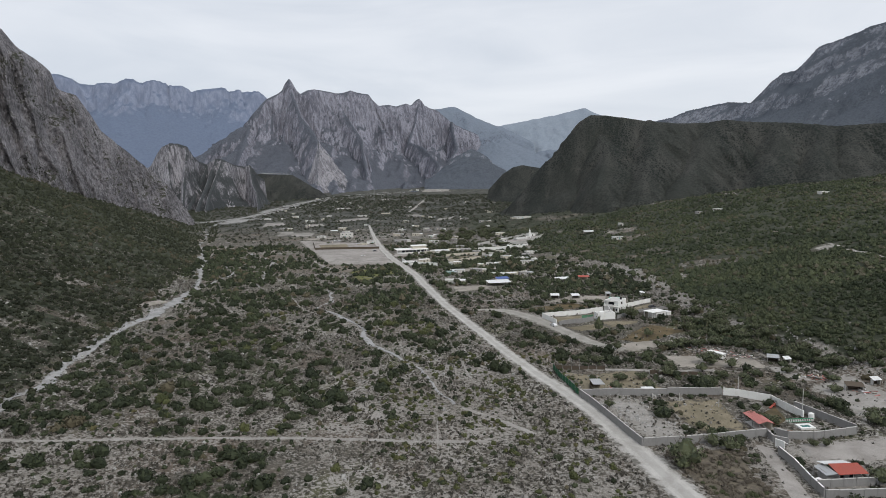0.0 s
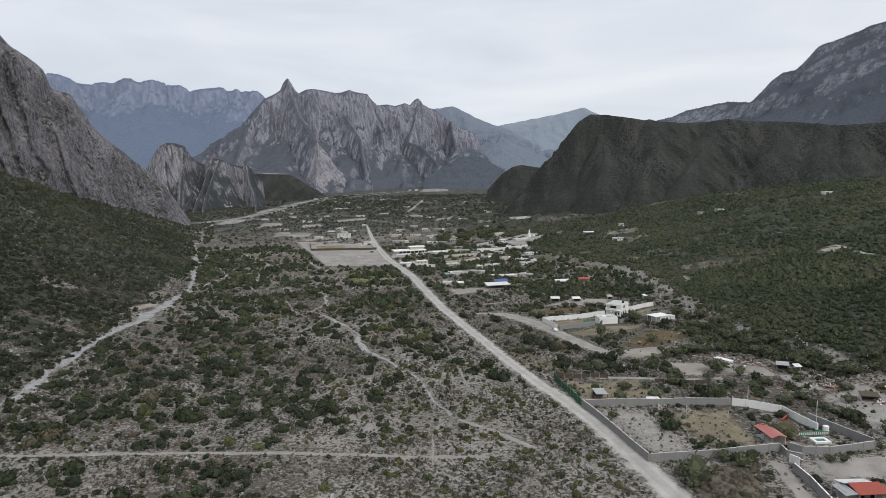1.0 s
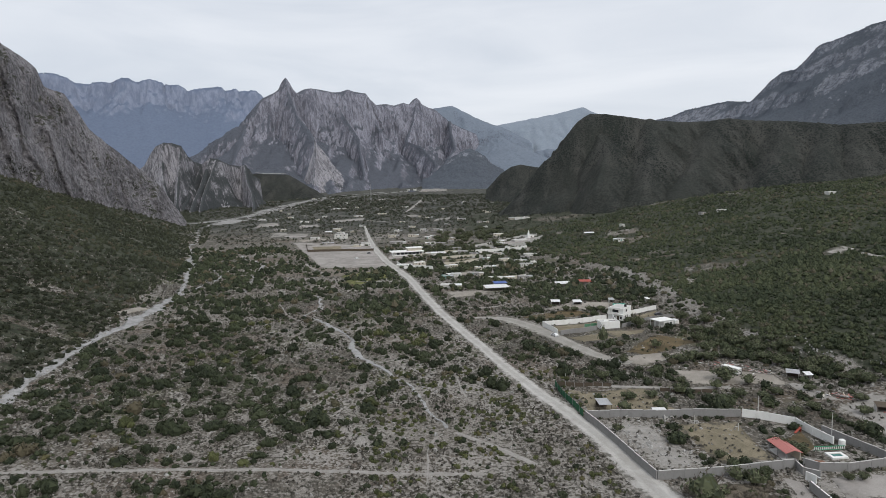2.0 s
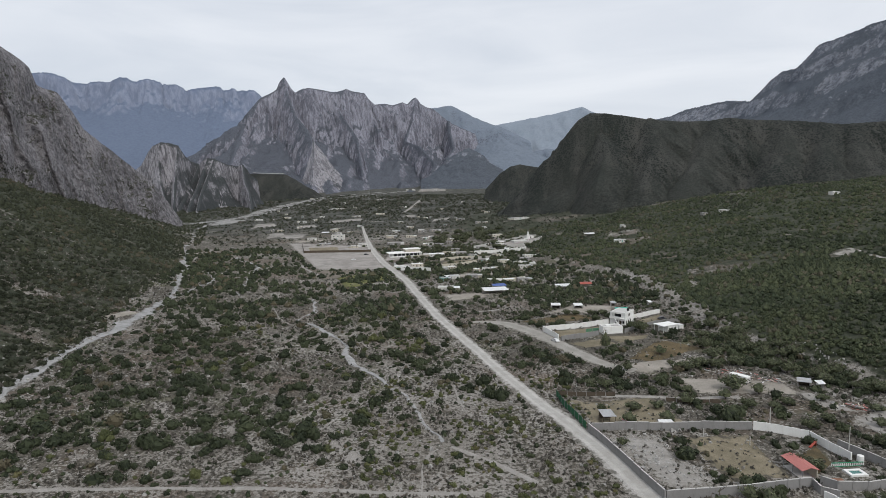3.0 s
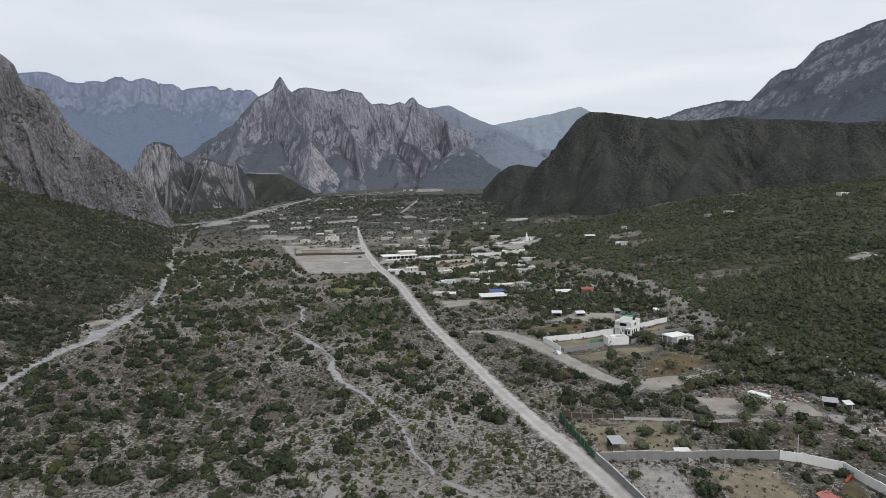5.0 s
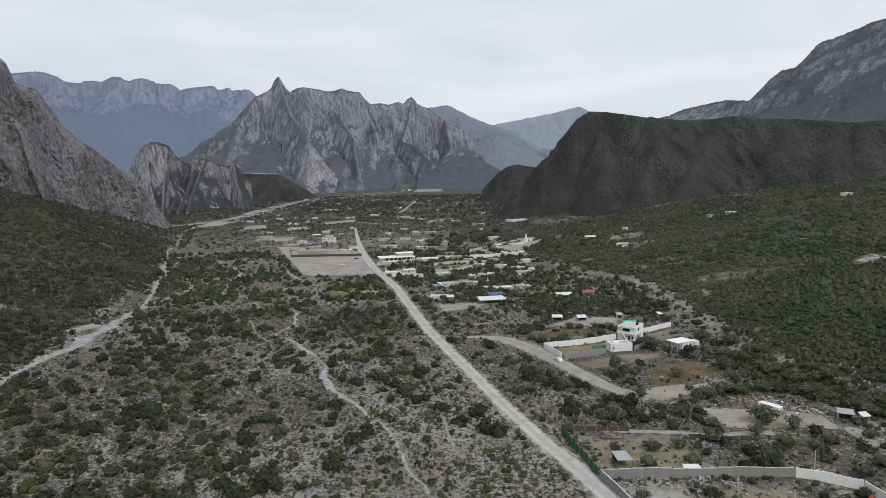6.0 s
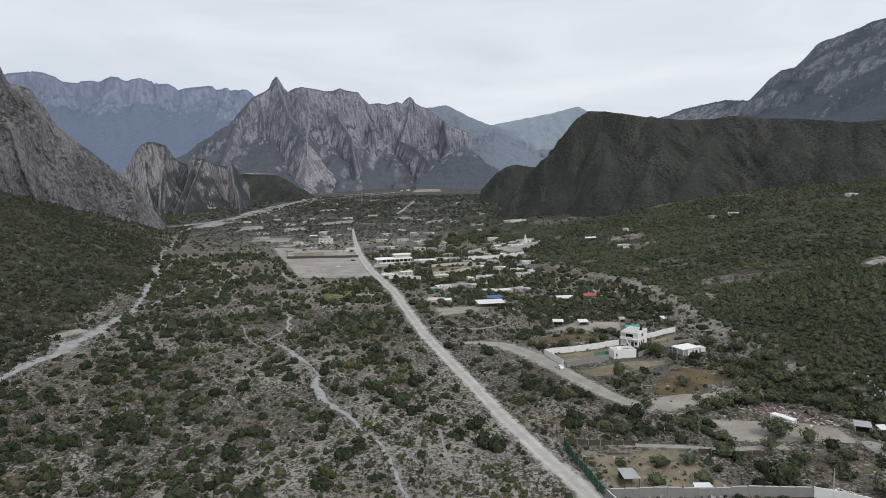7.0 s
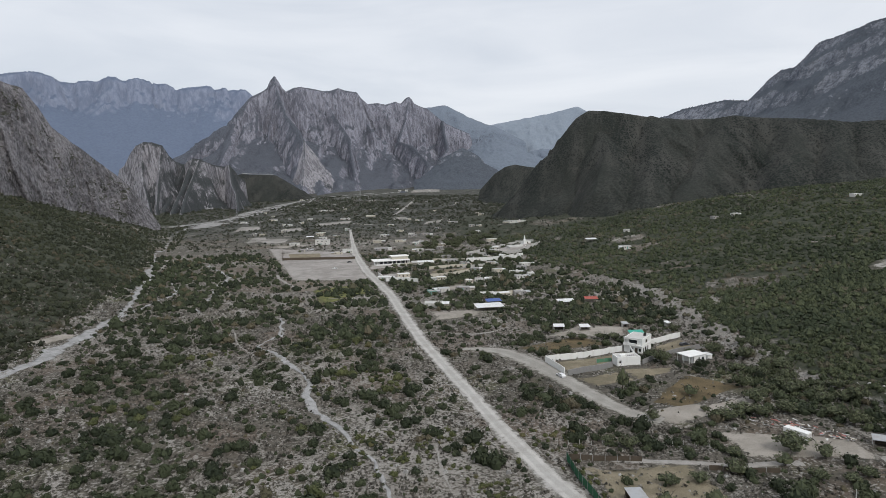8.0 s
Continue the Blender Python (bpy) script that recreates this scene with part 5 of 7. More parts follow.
yard("sandy_strip", "pale dry ground before the house walls", [(58, 244), (77, 244.5), (71, 237), (61.5, 232)], STRAW_GRASS, "bare ground", 1.8, 1.8, 0.07, 66)
yard("clearing", "sandy ground beside the brown field", [(50, 209), (59, 199.6), (82, 211.5), (68, 214)], YARD_DUST, "bare ground", 1.8, 1.4, 0.09, 36)
yard("clearing", "bare patch of earth beside the road", [(4, 312), (26, 322), (24, 336), (0, 335)], YARD_DUST, "bare ground", 2.0, 3.0, 0.12, 37)
yard("garden", "olive-brown dry garden behind a white wall", [(30, 270), (42, 265.8), (67, 272), (55, 287)], DRY_GRASS, "garden", 1.8, 1.6, 0.07, 67, False)
yard("clearing", "pale stony ground with scrap below the fan", [(95, 164), (94, 139), (112, 148), (112, 176)], TRACK_DUST, "bare ground", 1.8, 2.4, 0.08, 68, False)
yard("clearing", "dusty ground round small huts", [(43, 285), (72, 282.5), (77, 296), (60, 301)], YARD_DUST, "bare ground", 2.0, 2.0, 0.1, 38)


def white_house():
    ob = thing("house", 70.8, 264.2, -37, "white two-storey flat-roofed house with an upper terrace", "house", clear=7)
    w, d = 7.8, 11.0
    shell(w, d, 3.2, 0.25, [(-1.2, 0.0, 0, 2.2), (0.8, 2.0, 0, 2.3), (2.4, 3.4, 0.8, 2.2)], WHITE, ob)
    part("floor_slab", block((-w / 2 - 0.15, w / 2 + 0.15, -d / 2 - 0.9, d / 2, 3.203, 3.45)), WHITE, ob)
    for box in ((-w / 2, -w / 2 + 0.25, -d / 2, d / 2, 3.453, 6.2), (w / 2 - 0.25, w / 2, -d / 2, d / 2, 3.453, 6.2), (-w / 2 + 0.25, w / 2 - 0.25, d / 2 - 0.25, d / 2, 3.453, 6.2),
                (-w / 2 + 0.25, -2.2, -d / 2 + 1.6, -d / 2 + 1.85, 3.453, 5.9), (1.6, w / 2 - 0.25, -d / 2 + 0.1, -d / 2 + 0.35, 3.453, 5.9)):
        part("upper_wall", block(box), WHITE, ob)
    part("roof", block((-w / 2 + 0.253, w / 2 - 0.253, -d / 2, d / 2 - 0.253, 5.903, 6.1)), COPING, ob, "flat pale roof")
    part("parapet", block((-w / 2, w / 2, -d / 2 - 0.25, -d / 2 - 0.003, 5.6, 6.4)), WHITE, ob)
    part("terrace_door", block((-2.19, 1.59, -d / 2 + 1.65, -d / 2 + 1.72, 3.46, 5.7)), GLASS, ob, "wide dark glass terrace door")
    part("terrace_wall", block((-w / 2, 1.6, -d / 2 - 0.85, -d / 2 - 0.7, 3.453, 4.3)), WHITE, ob)
    window(ob, 2.41, 3.39, -d / 2 + 0.1, 0.81, 2.19)
    part("door", block((-1.19, -0.01, -d / 2 + 0.1, -d / 2 + 0.16, 0, 2.19)), GLASS, ob)
    part("door", block((0.81, 1.99, -d / 2 + 0.1, -d / 2 + 0.16, 0, 2.29)), DARK_TIMBER, ob)
    part("side_window", block((w / 2 + 0.003, w / 2 + 0.04, -1.5, 0.2, 4.0, 5.3)), GLASS, ob)
    for a, b in ((-4.2, -3.2), (-2.2, -0.6), (0.8, 1.8)):
        part("side_door", block((w / 2 + 0.003, w / 2 + 0.05, a, b, 0, 2.3)), GLASS, ob)
    part("stair_wall", sheet([(-1.2, -d / 2 - 1.0, 3.4), (2.6, -d / 2 - 5.6, 1.7), (2.8, -d / 2 - 5.5, 1.7), (-1.0, -d / 2 - 0.9, 3.4)], 1.0), WHITE, ob)
    part("water_tank", tube(2.5, 1.5, 6.1, 7.3, 0.6, 0.55, 12), RUBBER, ob, "dark roof water tank")
    ob = thing("garage", 62.6, 249.0, 7, "low white flat-roofed annexe before the house", "house", clear=5)
    shell(9.4, 5.4, 3.5, 0.22, [(-3.9, -3.2, 1.2, 2.2)], WHITE, ob)
    part("roof", block((-4.47, 4.47, -2.47, 2.47, 3.0, 3.2)), COPING, ob, "flat pale roof")
    part("roof_hatch", block((-2.6, -0.4, -0.8, 0.8, 3.2, 3.7)), WHITE, ob)
    for k in range(4):
        part("vent", block((0.4 + k * 0.8, 0.8 + k * 0.8, -0.4, 0.4, 3.2, 3.45)), GREY, ob)


white_house()


def bungalow():
    ob = thing("house", 82.2, 248.4, 25, "white bungalow with a flat roof and open porch", "house", clear=5)
    w, d = 8.8, 6.0
    shell(w - 2.6, d, 2.9, 0.2, [(-0.8, 0.1, 0, 2.1), (1.0, 2.2, 0.9, 2.0)], WHITE, ob, 1.3)
    part("roof", block((-w / 2 - 0.3, w / 2 + 0.3, -d / 2 - 0.3, d / 2 + 0.3, 2.903, 3.15)), WHITE, ob, "flat white roof slab")
    for px, py in ((-w / 2, -d / 2), (-w / 2, 0), (-w / 2, d / 2), (-w / 2 + 1.3, -d / 2)):
        part("post", block((px, px + 0.25, py - 0.12, py + 0.12, -0.4, 2.9)), WHITE, ob)
    window(ob, 2.31, 3.49, -d / 2 + 0.08, 0.91, 1.99)
    ob = thing("lean_to", 87.6, 250.2, 26, "small white lean-to beside a bungalow", "shed")
    part("wall", block((-1.3, 1.3, -1.5, 1.5, -0.3, 1.9)), WHITE, ob)
    part("roof", sheet([(-1.5, -1.7, 1.95), (1.5, -1.7, 1.95), (1.5, 1.7, 2.15), (-1.5, 1.7, 2.15)]), ROOF_WHITE, ob)


bungalow()


def car(x, y, angle, paint_mat, label, pickup=False):
    ob = thing("car", x, y, angle, label, "car", clear=2.5)
    bm = bmesh.new()
    side = [(-2.2, 0.35), (2.2, 0.35), (2.25, 0.75), (1.2, 0.95), (0.55, 1.5), (-0.5 if pickup else -1.4, 1.52), (-0.75 if pickup else -2.1, 1.0), (-2.25, 0.95)]
    near = [bm.verts.new((px, -0.85 if pz < 1.2 else -0.68, pz)) for px, pz in side]
    far = [bm.verts.new((px, 0.85 if pz < 1.2 else 0.68, pz)) for px, pz in side]
    bm.faces.new(near)
    bm.faces.new(far[::-1])
    for i in range(len(side)):
        j = (i + 1) % len(side)
        bm.faces.new((near[i], far[i], far[j], near[j]))
    bmesh.ops.recalc_face_normals(bm, faces=bm.faces[:])
    bmesh.ops.bevel(bm, geom=bm.edges[:], offset=0.06, segments=2, affect="EDGES")
    body = part("body", bm, paint_mat, ob)
    part("windscreen", sheet([(1.17, -0.6, 1.0), (1.17, 0.6, 1.0), (0.62, 0.56, 1.47), (0.62, -0.56, 1.47)], 0.02), GLASS, body)
    for s in (-1, 1):
        part("side_glass", block((-0.4 if pickup else -1.3, 0.6, s * 0.79 - 0.012, s * 0.79 + 0.012, 1.05, 1.4)), GLASS, body)
    for px in (-1.4, 1.4):
        for py in (-0.8, 0.8):
            wheel = part("tyre", tube(px, 0.33, py - 0.1, py + 0.1, 0.33, None, 14, "y"), RUBBER, ob)
            part("rim", tube(px, 0.33, py - 0.11, py + 0.11, 0.19, None, 10, "y"), STEEL, wheel)
    return ob


car(40.6, 237.6, 112, CAR_WHITE, "small white car parked at a garden gate")
car(87.2, 267.0, 20, CAR_DARK, "dark car parked in a sandy yard")
car(-60.6, 474.5, 8, CAR_WHITE, "white pickup parked on a bare lot", True)
car(-55.0, 505.0, 20, CAR_DARK, "dark car parked beside the road")


def trailer(x, y, angle):
    ob = thing("trailer", x, y, angle, "white box trailer standing in a sandy clearing", "trailer", clear=3)
    part("box", block((-3.45, 3.2, -1.2, 1.2, 0.6, 2.7), bevel=0.05), WHITE, ob)
    part("door", block((3.203, 3.24, -0.95, 0.95, 0.75, 2.35)), COPING, ob)
    part("chassis", block((-3.1, 3.1, -0.5, 0.5, 0.4, 0.597)), STEEL, ob)
    for px in (2.0, 2.9):
        for py in (-1.05, 1.05):
            part("tyre", tube(px, 0.4, py - 0.14, py + 0.14, 0.4, None, 14, "y"), RUBBER, ob)


trailer(82.6, 191.6, -56)


def rubble(x, y, n, spread, seed, label):
    """A heap of planks, pipes and sheets."""
    r = random.Random(seed)
    ob = thing("rubble_heap", x, y, 0, label, "rubble heap", clear=spread * 0.8)
    for i in range(n):
        L, w = r.uniform(0.5, 2.0), r.uniform(0.1, 0.5)
        pc = part("plank", block((-L / 2, L / 2, -w / 2, w / 2, -0.04, 0.06)), r.choice((ROOF_WHITE, DARK_TIMBER, STEEL, ROOF_PINK, CREAM)), ob)
        px, py = r.gauss(0, spread * 0.5), r.gauss(0, spread * 0.28)
        pc.matrix_basis = pose(px, py, 0.15 + r.random() * 0.8 * max(0, 1 - abs(px) / spread), r.uniform(-16, 16), r.uniform(-11, 11), r.uniform(0, 180))
    ob.matrix_world = pose(x, y, float(land(x, y)), 0, 0, -44)
    return ob


rubble(85.4, 196.8, 110, 9.0, 4, "heap of planks, pipes and broken sheets")
rubble(92.0, 190.5, 40, 4.0, 5, "scattered planks and scrap on sand")
rubble(44.6, 166.0, 12, 1.6, 6, "scrap beside an animal hut")
rubble(101.0, 171.0, 46, 5.0, 8, "broken sheets and planks strewn over stony ground")
rubble(106.0, 158.0, 30, 4.0, 9, "scattered boards and scrap below a bank")
rubble(77.5, 160.5, 22, 2.4, 7, "junk stacked behind a white wall")


def lean_shed(x, y, angle, w, d, roof, label):
    ob = thing("shed", x, y, angle, label, "shed", clear=max(w, d) * 0.6)
    part("roof", sheet([(-w / 2, -d / 2, 1.9), (w / 2, -d / 2, 1.9), (w / 2, d / 2, 2.6), (-w / 2, d / 2, 2.6)]), roof, ob)
    part("wall", block((-w / 2 + 0.3, w / 2 - 0.3, d / 2 - 0.35, d / 2 - 0.2, -0.4, 2.45)), DARK_TIMBER, ob)
    for px in (-w / 2 + 0.3, w / 2 - 0.45):
        part("side_wall", block((px, px + 0.15, -d / 2 + 0.5, d / 2 - 0.353, -0.4, 1.85)), COPING, ob)
    for px in (-w / 2 + 0.12, w / 2 - 0.24):
        part("post", block((px, px + 0.12, -d / 2 + 0.2, -d / 2 + 0.32, -0.4, 1.85)), DARK_TIMBER, ob)
    return ob


lean_shed(97.2, 186.6, -25, 4.4, 3.0, ROOF_GREY, "weathered shed with a grey sheet roof")
lean_shed(100.4, 184.8, 10, 2.8, 2.2, ROOF_WHITE, "small lean-to under a white sheet")
lean_shed(104.5, 160.0, -15, 5.5, 3.2, DARK_TIMBER, "dark timber shed beside a track")
lean_shed(112.0, 163.0, 8, 3.2, 2.2, ROOF_WHITE, "low shed with a white sheet roof")
lean_shed(60.2, 293.6, 5, 5.0, 3.8, ROOF_WHITE, "open hut with a white sheet roof")
lean_shed(51.0, 295.4, -4, 5.4, 3.6, ROOF_WHITE, "hut with a pale sheet roof")
lean_shed(75.6, 295.0, 10, 3.2, 3.0, ROOF_GREY, "small grey hut among trees")
lean_shed(90.8, 293.0, 24, 2.6, 2.6, ROOF_WHITE, "small white hut at the foot of a bank")
ob = thing("canopy", 75.4, 281.0, 0, "teal tarpaulin canopy behind the house", "canopy")
part("cloth", sheet([(-3.4, -1.7, 2.4), (3.4, -1.7, 2.4), (3.4, 1.7, 2.9), (-3.4, 1.7, 2.9)]), paint("teal_tarpaulin", (0.06, 0.36, 0.28), (0.09, 0.33, 0.27)), ob)
for px in (-3.2, 3.2):
    for py in (-1.6, 1.6):
        part("post", block((px - 0.06, px + 0.06, py - 0.06, py + 0.06, -0.3, 2.35)), STEEL, ob)
ob = thing("sheet_stack", 52.5, 162.9, 3, "white corrugated sheets stacked behind a wall", "sheets")
part("sheet", sheet([(-2.3, -0.7, 1.7), (2.3, -0.7, 1.6), (2.0, 0.8, 2.0), (-2.0, 0.8, 2.1)]), ROOF_WHITE, ob)
part("trestle", block((-1.9, 1.9, -0.4, 0.5, -0.2, 1.5)), DARK_TIMBER, ob)

# the village up the valley
cottage(4, 345, -4, 7.8, 5.4, 2.6, "white")
shed(28, 334, 10, 13.1, 9.0, 2.6, "white")
cottage(30, 367, 1, 6.9, 4.8, 2.6, "white")
cottage(38, 366, 15, 6.1, 4.5, 2.6, "cream")
cottage(46, 371, 6, 5.5, 4.5, 2.6, "grey")
cottage(29, 413, -3, 4.8, 4.5, 2.6, "white")
cottage(23, 409, 11, 3.6, 4.5, 2.6, "cream")
cottage(19, 385, 2, 6.3, 4.5, 2.6, "grey")
cottage(3, 375, 16, 3.8, 4.5, 2.6, "teal")
cottage(9, 382, 7, 5.7, 4.5, 2.6, "white")
cottage(38, 416, -2, 6.0, 4.5, 2.6, "cream")
cottage(53, 421, 12, 5.8, 4.5, 2.6, "white")
cottage(60, 429, 3, 3.6, 4.5, 2.6, "white")
cottage(62, 467, 17, 6.6, 4.6, 2.6, "white")
shed(63, 342, 8, 8.3, 5.8, 2.6, "white")
shed(75, 345, -1, 6.1, 4.5, 2.6, "red")
shed(31, 346, 13, 7.3, 5.1, 2.6, "blue")
cottage(-8, 570, 4, 6.2, 4.5, 2.6, "white")
cottage(0, 568, 18, 7.3, 5.1, 2.6, "grey")
cottage(-13, 629, 9, 5.5, 4.5, 2.6, "white")
cottage(46, 689, 0, 6.1, 4.5, 2.6, "white")
cottage(-64, 570, 14, 5.0, 4.5, 4.0, "white")
cottage(-98, 644, 5, 13.3, 9.0, 5.8, "white")
shed(-121, 704, -4, 8.4, 5.9, 2.7, "white")
cottage(-40, 585, 10, 11.0, 7.7, 2.6, "grey")
cottage(-187, 902, 1, 13.9, 9.0, 3.0, "white")
cottage(-102, 585, 15, 7.7, 5.4, 2.6, "grey")
cottage(-71, 560, 6, 6.1, 4.5, 2.6, "cream")
cottage(-25, 425, -3, 6.5, 4.5, 2.6, "white")
cottage(-14, 434, 11, 7.5, 5.2, 2.6, "cream")
cottage(216, 511, 2, 5.0, 3.6, 2.5, "white")
cottage(285, 487, 16, 6.0, 4.0, 2.5, "white")
shed(117, 520, 7, 9.1, 6.4, 2.6, "white")
cottage(128, 470, -2, 4.8, 4.5, 2.6, "white")
cottage(145, 529, 12, 2.7, 4.5, 2.6, "white")
cottage(203, 514, 3, 4.0, 4.5, 2.6, "grey")
cottage(88, 722, 17, 21.4, 9.0, 2.6, "white")
cottage(-269, 980, -1, 15.4, 9.0, 2.7, "white")
cottage(-238, 1017, 13, 15.9, 9.0, 2.8, "cream")
cottage(-183, 1024, 4, 12.6, 8.8, 2.6, "white")
cottage(-192, 1212, 18, 28.2, 9.0, 2.6, "white")
cottage(-97, 1069, 9, 24.4, 9.0, 2.6, "cream")
cottage(-68, 1232, 0, 18.9, 9.0, 2.6, "white")
cottage(-77, 1881, 14, 13.2, 9.0, 5.8, "white")
cottage(-128, 1022, 5, 19.5, 9.0, 2.7, "white")
cottage(28, 856, -4, 12.8, 8.9, 2.6, "grey")
cottage(54, 623, 10, 9.1, 6.3, 2.6, "cream")
cottage(-20, 723, 1, 8.0, 5.6, 2.6, "white")
cottage(16, 496, 15, 7.7, 5.4, 2.6, "grey")
cottage(-2, 490, 6, 11.3, 7.9, 2.6, "white")
cottage(41, 481, -3, 5.4, 4.5, 2.6, "cream")
bays("long_wall", "long low white wall across the village", [(26, 495.6), (44, 502), (66.7, 513)], 2.0, WHITE, bay=8, coping=False)
bays("long_wall", "low pale wall round a village plot", [(-0.4, 428.3), (14.6, 436.5), (25.3, 450)], 1.8, CREAM, bay=6, coping=False)
bays("long_wall", "low pale wall between village gardens", [(2.9, 504), (25, 502.2)], 1.8, CREAM, bay=6, coping=False)
bays("long_wall", "dark low wall round a sports field", [(-119, 580), (-106, 524), (-54, 527)], 1.9, DARK_TIMBER, bay=8, coping=False)
bays("long_wall", "white roadside wall", [(-24, 423), (-5, 414)], 1.9, WHITE, bay=5, coping=False)
bays("long_wall", "pale wall among village trees", [(1, 464), (34, 480)], 1.8, CREAM, bay=6, coping=False)
bays("long_wall", "grey wall with dark railings", [(-11, 556), (30, 550)], 1.8, GREY, bay=6, coping=False)
yard("sports_field", "straw-coloured sports field on a bare lot", [(-103, 528), (-78, 530), (-84, 566), (-114, 570)], STRAW_GRASS, "sports field", 3.0, 0.6, 0.35, 41)


def clubhouse():
    ob = thing("clubhouse", -26, 497, 16, "long white clubhouse with a colonnade and raised storey", "house", clear=14, plan=True)
    w, d = 24.0, 11.0
    part("wall", block((-w / 2 + 2, w / 2, -d / 2 + 2.5, d / 2, -0.5, 2.6)), WHITE, ob)
    part("roof", block((-w / 2 - 0.5, w / 2 + 0.5, -d / 2 - 0.5, d / 2 + 0.3, 2.603, 2.95)), WHITE, ob, "flat white roof slab")
    part("upper_storey", block((1.0, w / 2, -1.0, d / 2, 2.953, 4.9)), CREAM, ob)
    part("upper_roof", block((0.3, w / 2 + 0.6, -1.8, d / 2 + 0.5, 4.903, 5.2)), WHITE, ob)
    part("window_band", block((-w / 2 + 3, w / 2 - 1, -d / 2 + 2.44, -d / 2 + 2.497, 0.5, 2.2)), GLASS, ob)
    part("terrace_wall", block((-w / 2, w / 2 + 2, -d / 2 - 3.2, -d / 2 - 3.0, -0.5, 1.3)), WHITE, ob)
    for i in range(9):
        px = -w / 2 + i * w / 8
        part("column", block((px - 0.18, px + 0.18, -d / 2 - 0.2, -d / 2 + 0.16, -0.5, 2.6)), WHITE, ob)


clubhouse()


def chapel():
    ob = thing("chapel", 75, 570, 12, "white chapel with a slim bell tower above a terrace", "chapel", clear=14, plan=True)
    part("terrace", block((-16, 9, -14, -4, -2.5, 0.3)), COPING, ob)
    part("step", block((-4, 4, -4, -2.8, -2.0, 0.9)), WHITE, ob)
    part("nave", block((-1.5, 5.0, -2.8, 2.4, -1, 2.8)), WHITE, ob)
    part("roof", sheet([(-1.7, -3.0, 3.0), (5.2, -3.0, 3.0), (5.2, 2.6, 2.85), (-1.7, 2.6, 2.85)]), COPING, ob)
    tower = part("bell_tower", block((-1.3, 0.5, -4.4, -2.85, -1, 4.4), (-0.9, 0.1, -4.1, -3.1, 4.4, 5.8)), WHITE, ob)
    part("spire", tube(-0.4, -3.6, 5.8, 7.6, 0.6, 0.2, 6), WHITE, tower)
    part("door", block((1.8, 2.8, -2.86, -2.81, 0.9, 2.4)), DARK_TIMBER, ob)
    for k in range(5):
        part("parapet_post", block((-15.6 + k * 6, -15.2 + k * 6, -13.9, -13.5, 0.3, 1.3)), WHITE, ob)


chapel()
bays("retaining_wall", "long pale retaining wall below the chapel", [(28, 538), (50, 571), (70, 583), (84, 579)], 2.0, COPING, bay=7, coping=False)
bays("retaining_wall", "grey terrace wall beside the chapel", [(30, 534), (66, 530), (86, 559)], 2.2, COPING, bay=7, coping=False)
yard("terrace", "pale paved terrace below the chapel", [(30, 537), (66, 533), (86, 562), (72, 581)], LOT_DUST, "terrace", 3.0, 0.6, 0.5, 42)


def pylon(x, y, h):
    ob = thing("pylon", x, y, 20, "tall grey lattice mast on the valley floor", "mast", plan=True)
    for sx in (-1, 1):
        for sy in (-1, 1):
            bm = sheet([(sx * 1.6, sy * 1.6, 0), (sx * 1.6 + 0.3, sy * 1.6, 0), (sx * 0.3 + 0.15, sy * 0.3, h), (sx * 0.3, sy * 0.3, h)], 0.3)
            part("leg", bm, STEEL, ob)
    for k in range(1, 9):
        z, r = h * k / 9, 1.6 - 1.3 * k / 9
        part("brace", block((-r, r, -r, -r + 0.18, z, z + 0.2), (-r, r, r - 0.18, r, z, z + 0.2)), STEEL, ob)


pylon(-150, 1390, 40)
strip("river_bed", "pale dry river bed at the mountain foot", [(-330, 850, 8), (-346, 915, 22), (-330, 985, 34), (-318, 1050, 26), (-321, 1122, 18), (-312, 1300, 22), (-307, 1483, 18), (-284, 1627, 16), (-190, 1764, 14), (-77, 1850, 14), (26, 2025, 16), (187, 2393, 40)], RIVER_STONE, "river bed", 8.0, 6, 4.0, 0.5, 51)
strip("river_bed", "braided pale channel of the river bed", [(-250, 960, 8), (-300, 1010, 10), (-318, 1070, 8), (-290, 1260, 8), (-270, 1420, 10), (-284, 1600, 8)], RIVER_STONE, "river bed", 8.0, 4, 3.0, 0.5, 53)
strip("far_track", "pale track over a dark rise in the valley", [(-62, 1080, 5), (-56, 1200, 7), (-48, 1380, 8), (-42, 1500, 6)], TRACK_DUST, "track", 8.0, 4, 1.5, 0.6, 54)
strip("far_track", "thin pale track over the scrub fan", [(192, 308, 2.6), (192, 296, 2.2), (191, 282, 2.4), (188, 264, 2.4)], TRACK_DUST, "track", 2.0, 4, 1.0, 0.2, 52)
yard("clearing", "pale stony scar on the scrub fan", [(177, 317), (196, 328), (195, 309), (182, 310)], FAN_SCAR, "bare ground", 2.0, 3.0, 0.3, 93)

# pale ground, walls and tree rows of the village and the valley beyond
yard("clearing", "dusty yard before the clubhouse", [(-38, 467), (-15, 482), (-11, 494), (-41, 511)], LOT_DUST, "bare ground", 3.0, 2.0, 0.14, 71, True)
yard("clearing", "pale walled yard beside the road", [(-24, 421), (-9, 423), (-9, 454), (-30, 444)], LOT_DUST, "bare ground", 3.0, 2.0, 0.14, 72, True)
yard("garden", "straw-coloured garden between low walls", [(-1, 434), (26, 449), (38, 473), (1, 457)], STRAW_GRASS, "garden", 3.0, 2.0, 0.14, 73, True)
yard("clearing", "dusty ground between small houses", [(8, 382), (23, 388), (20, 408), (7, 392)], YARD_DUST, "bare ground", 3.0, 2.0, 0.14, 74, True)
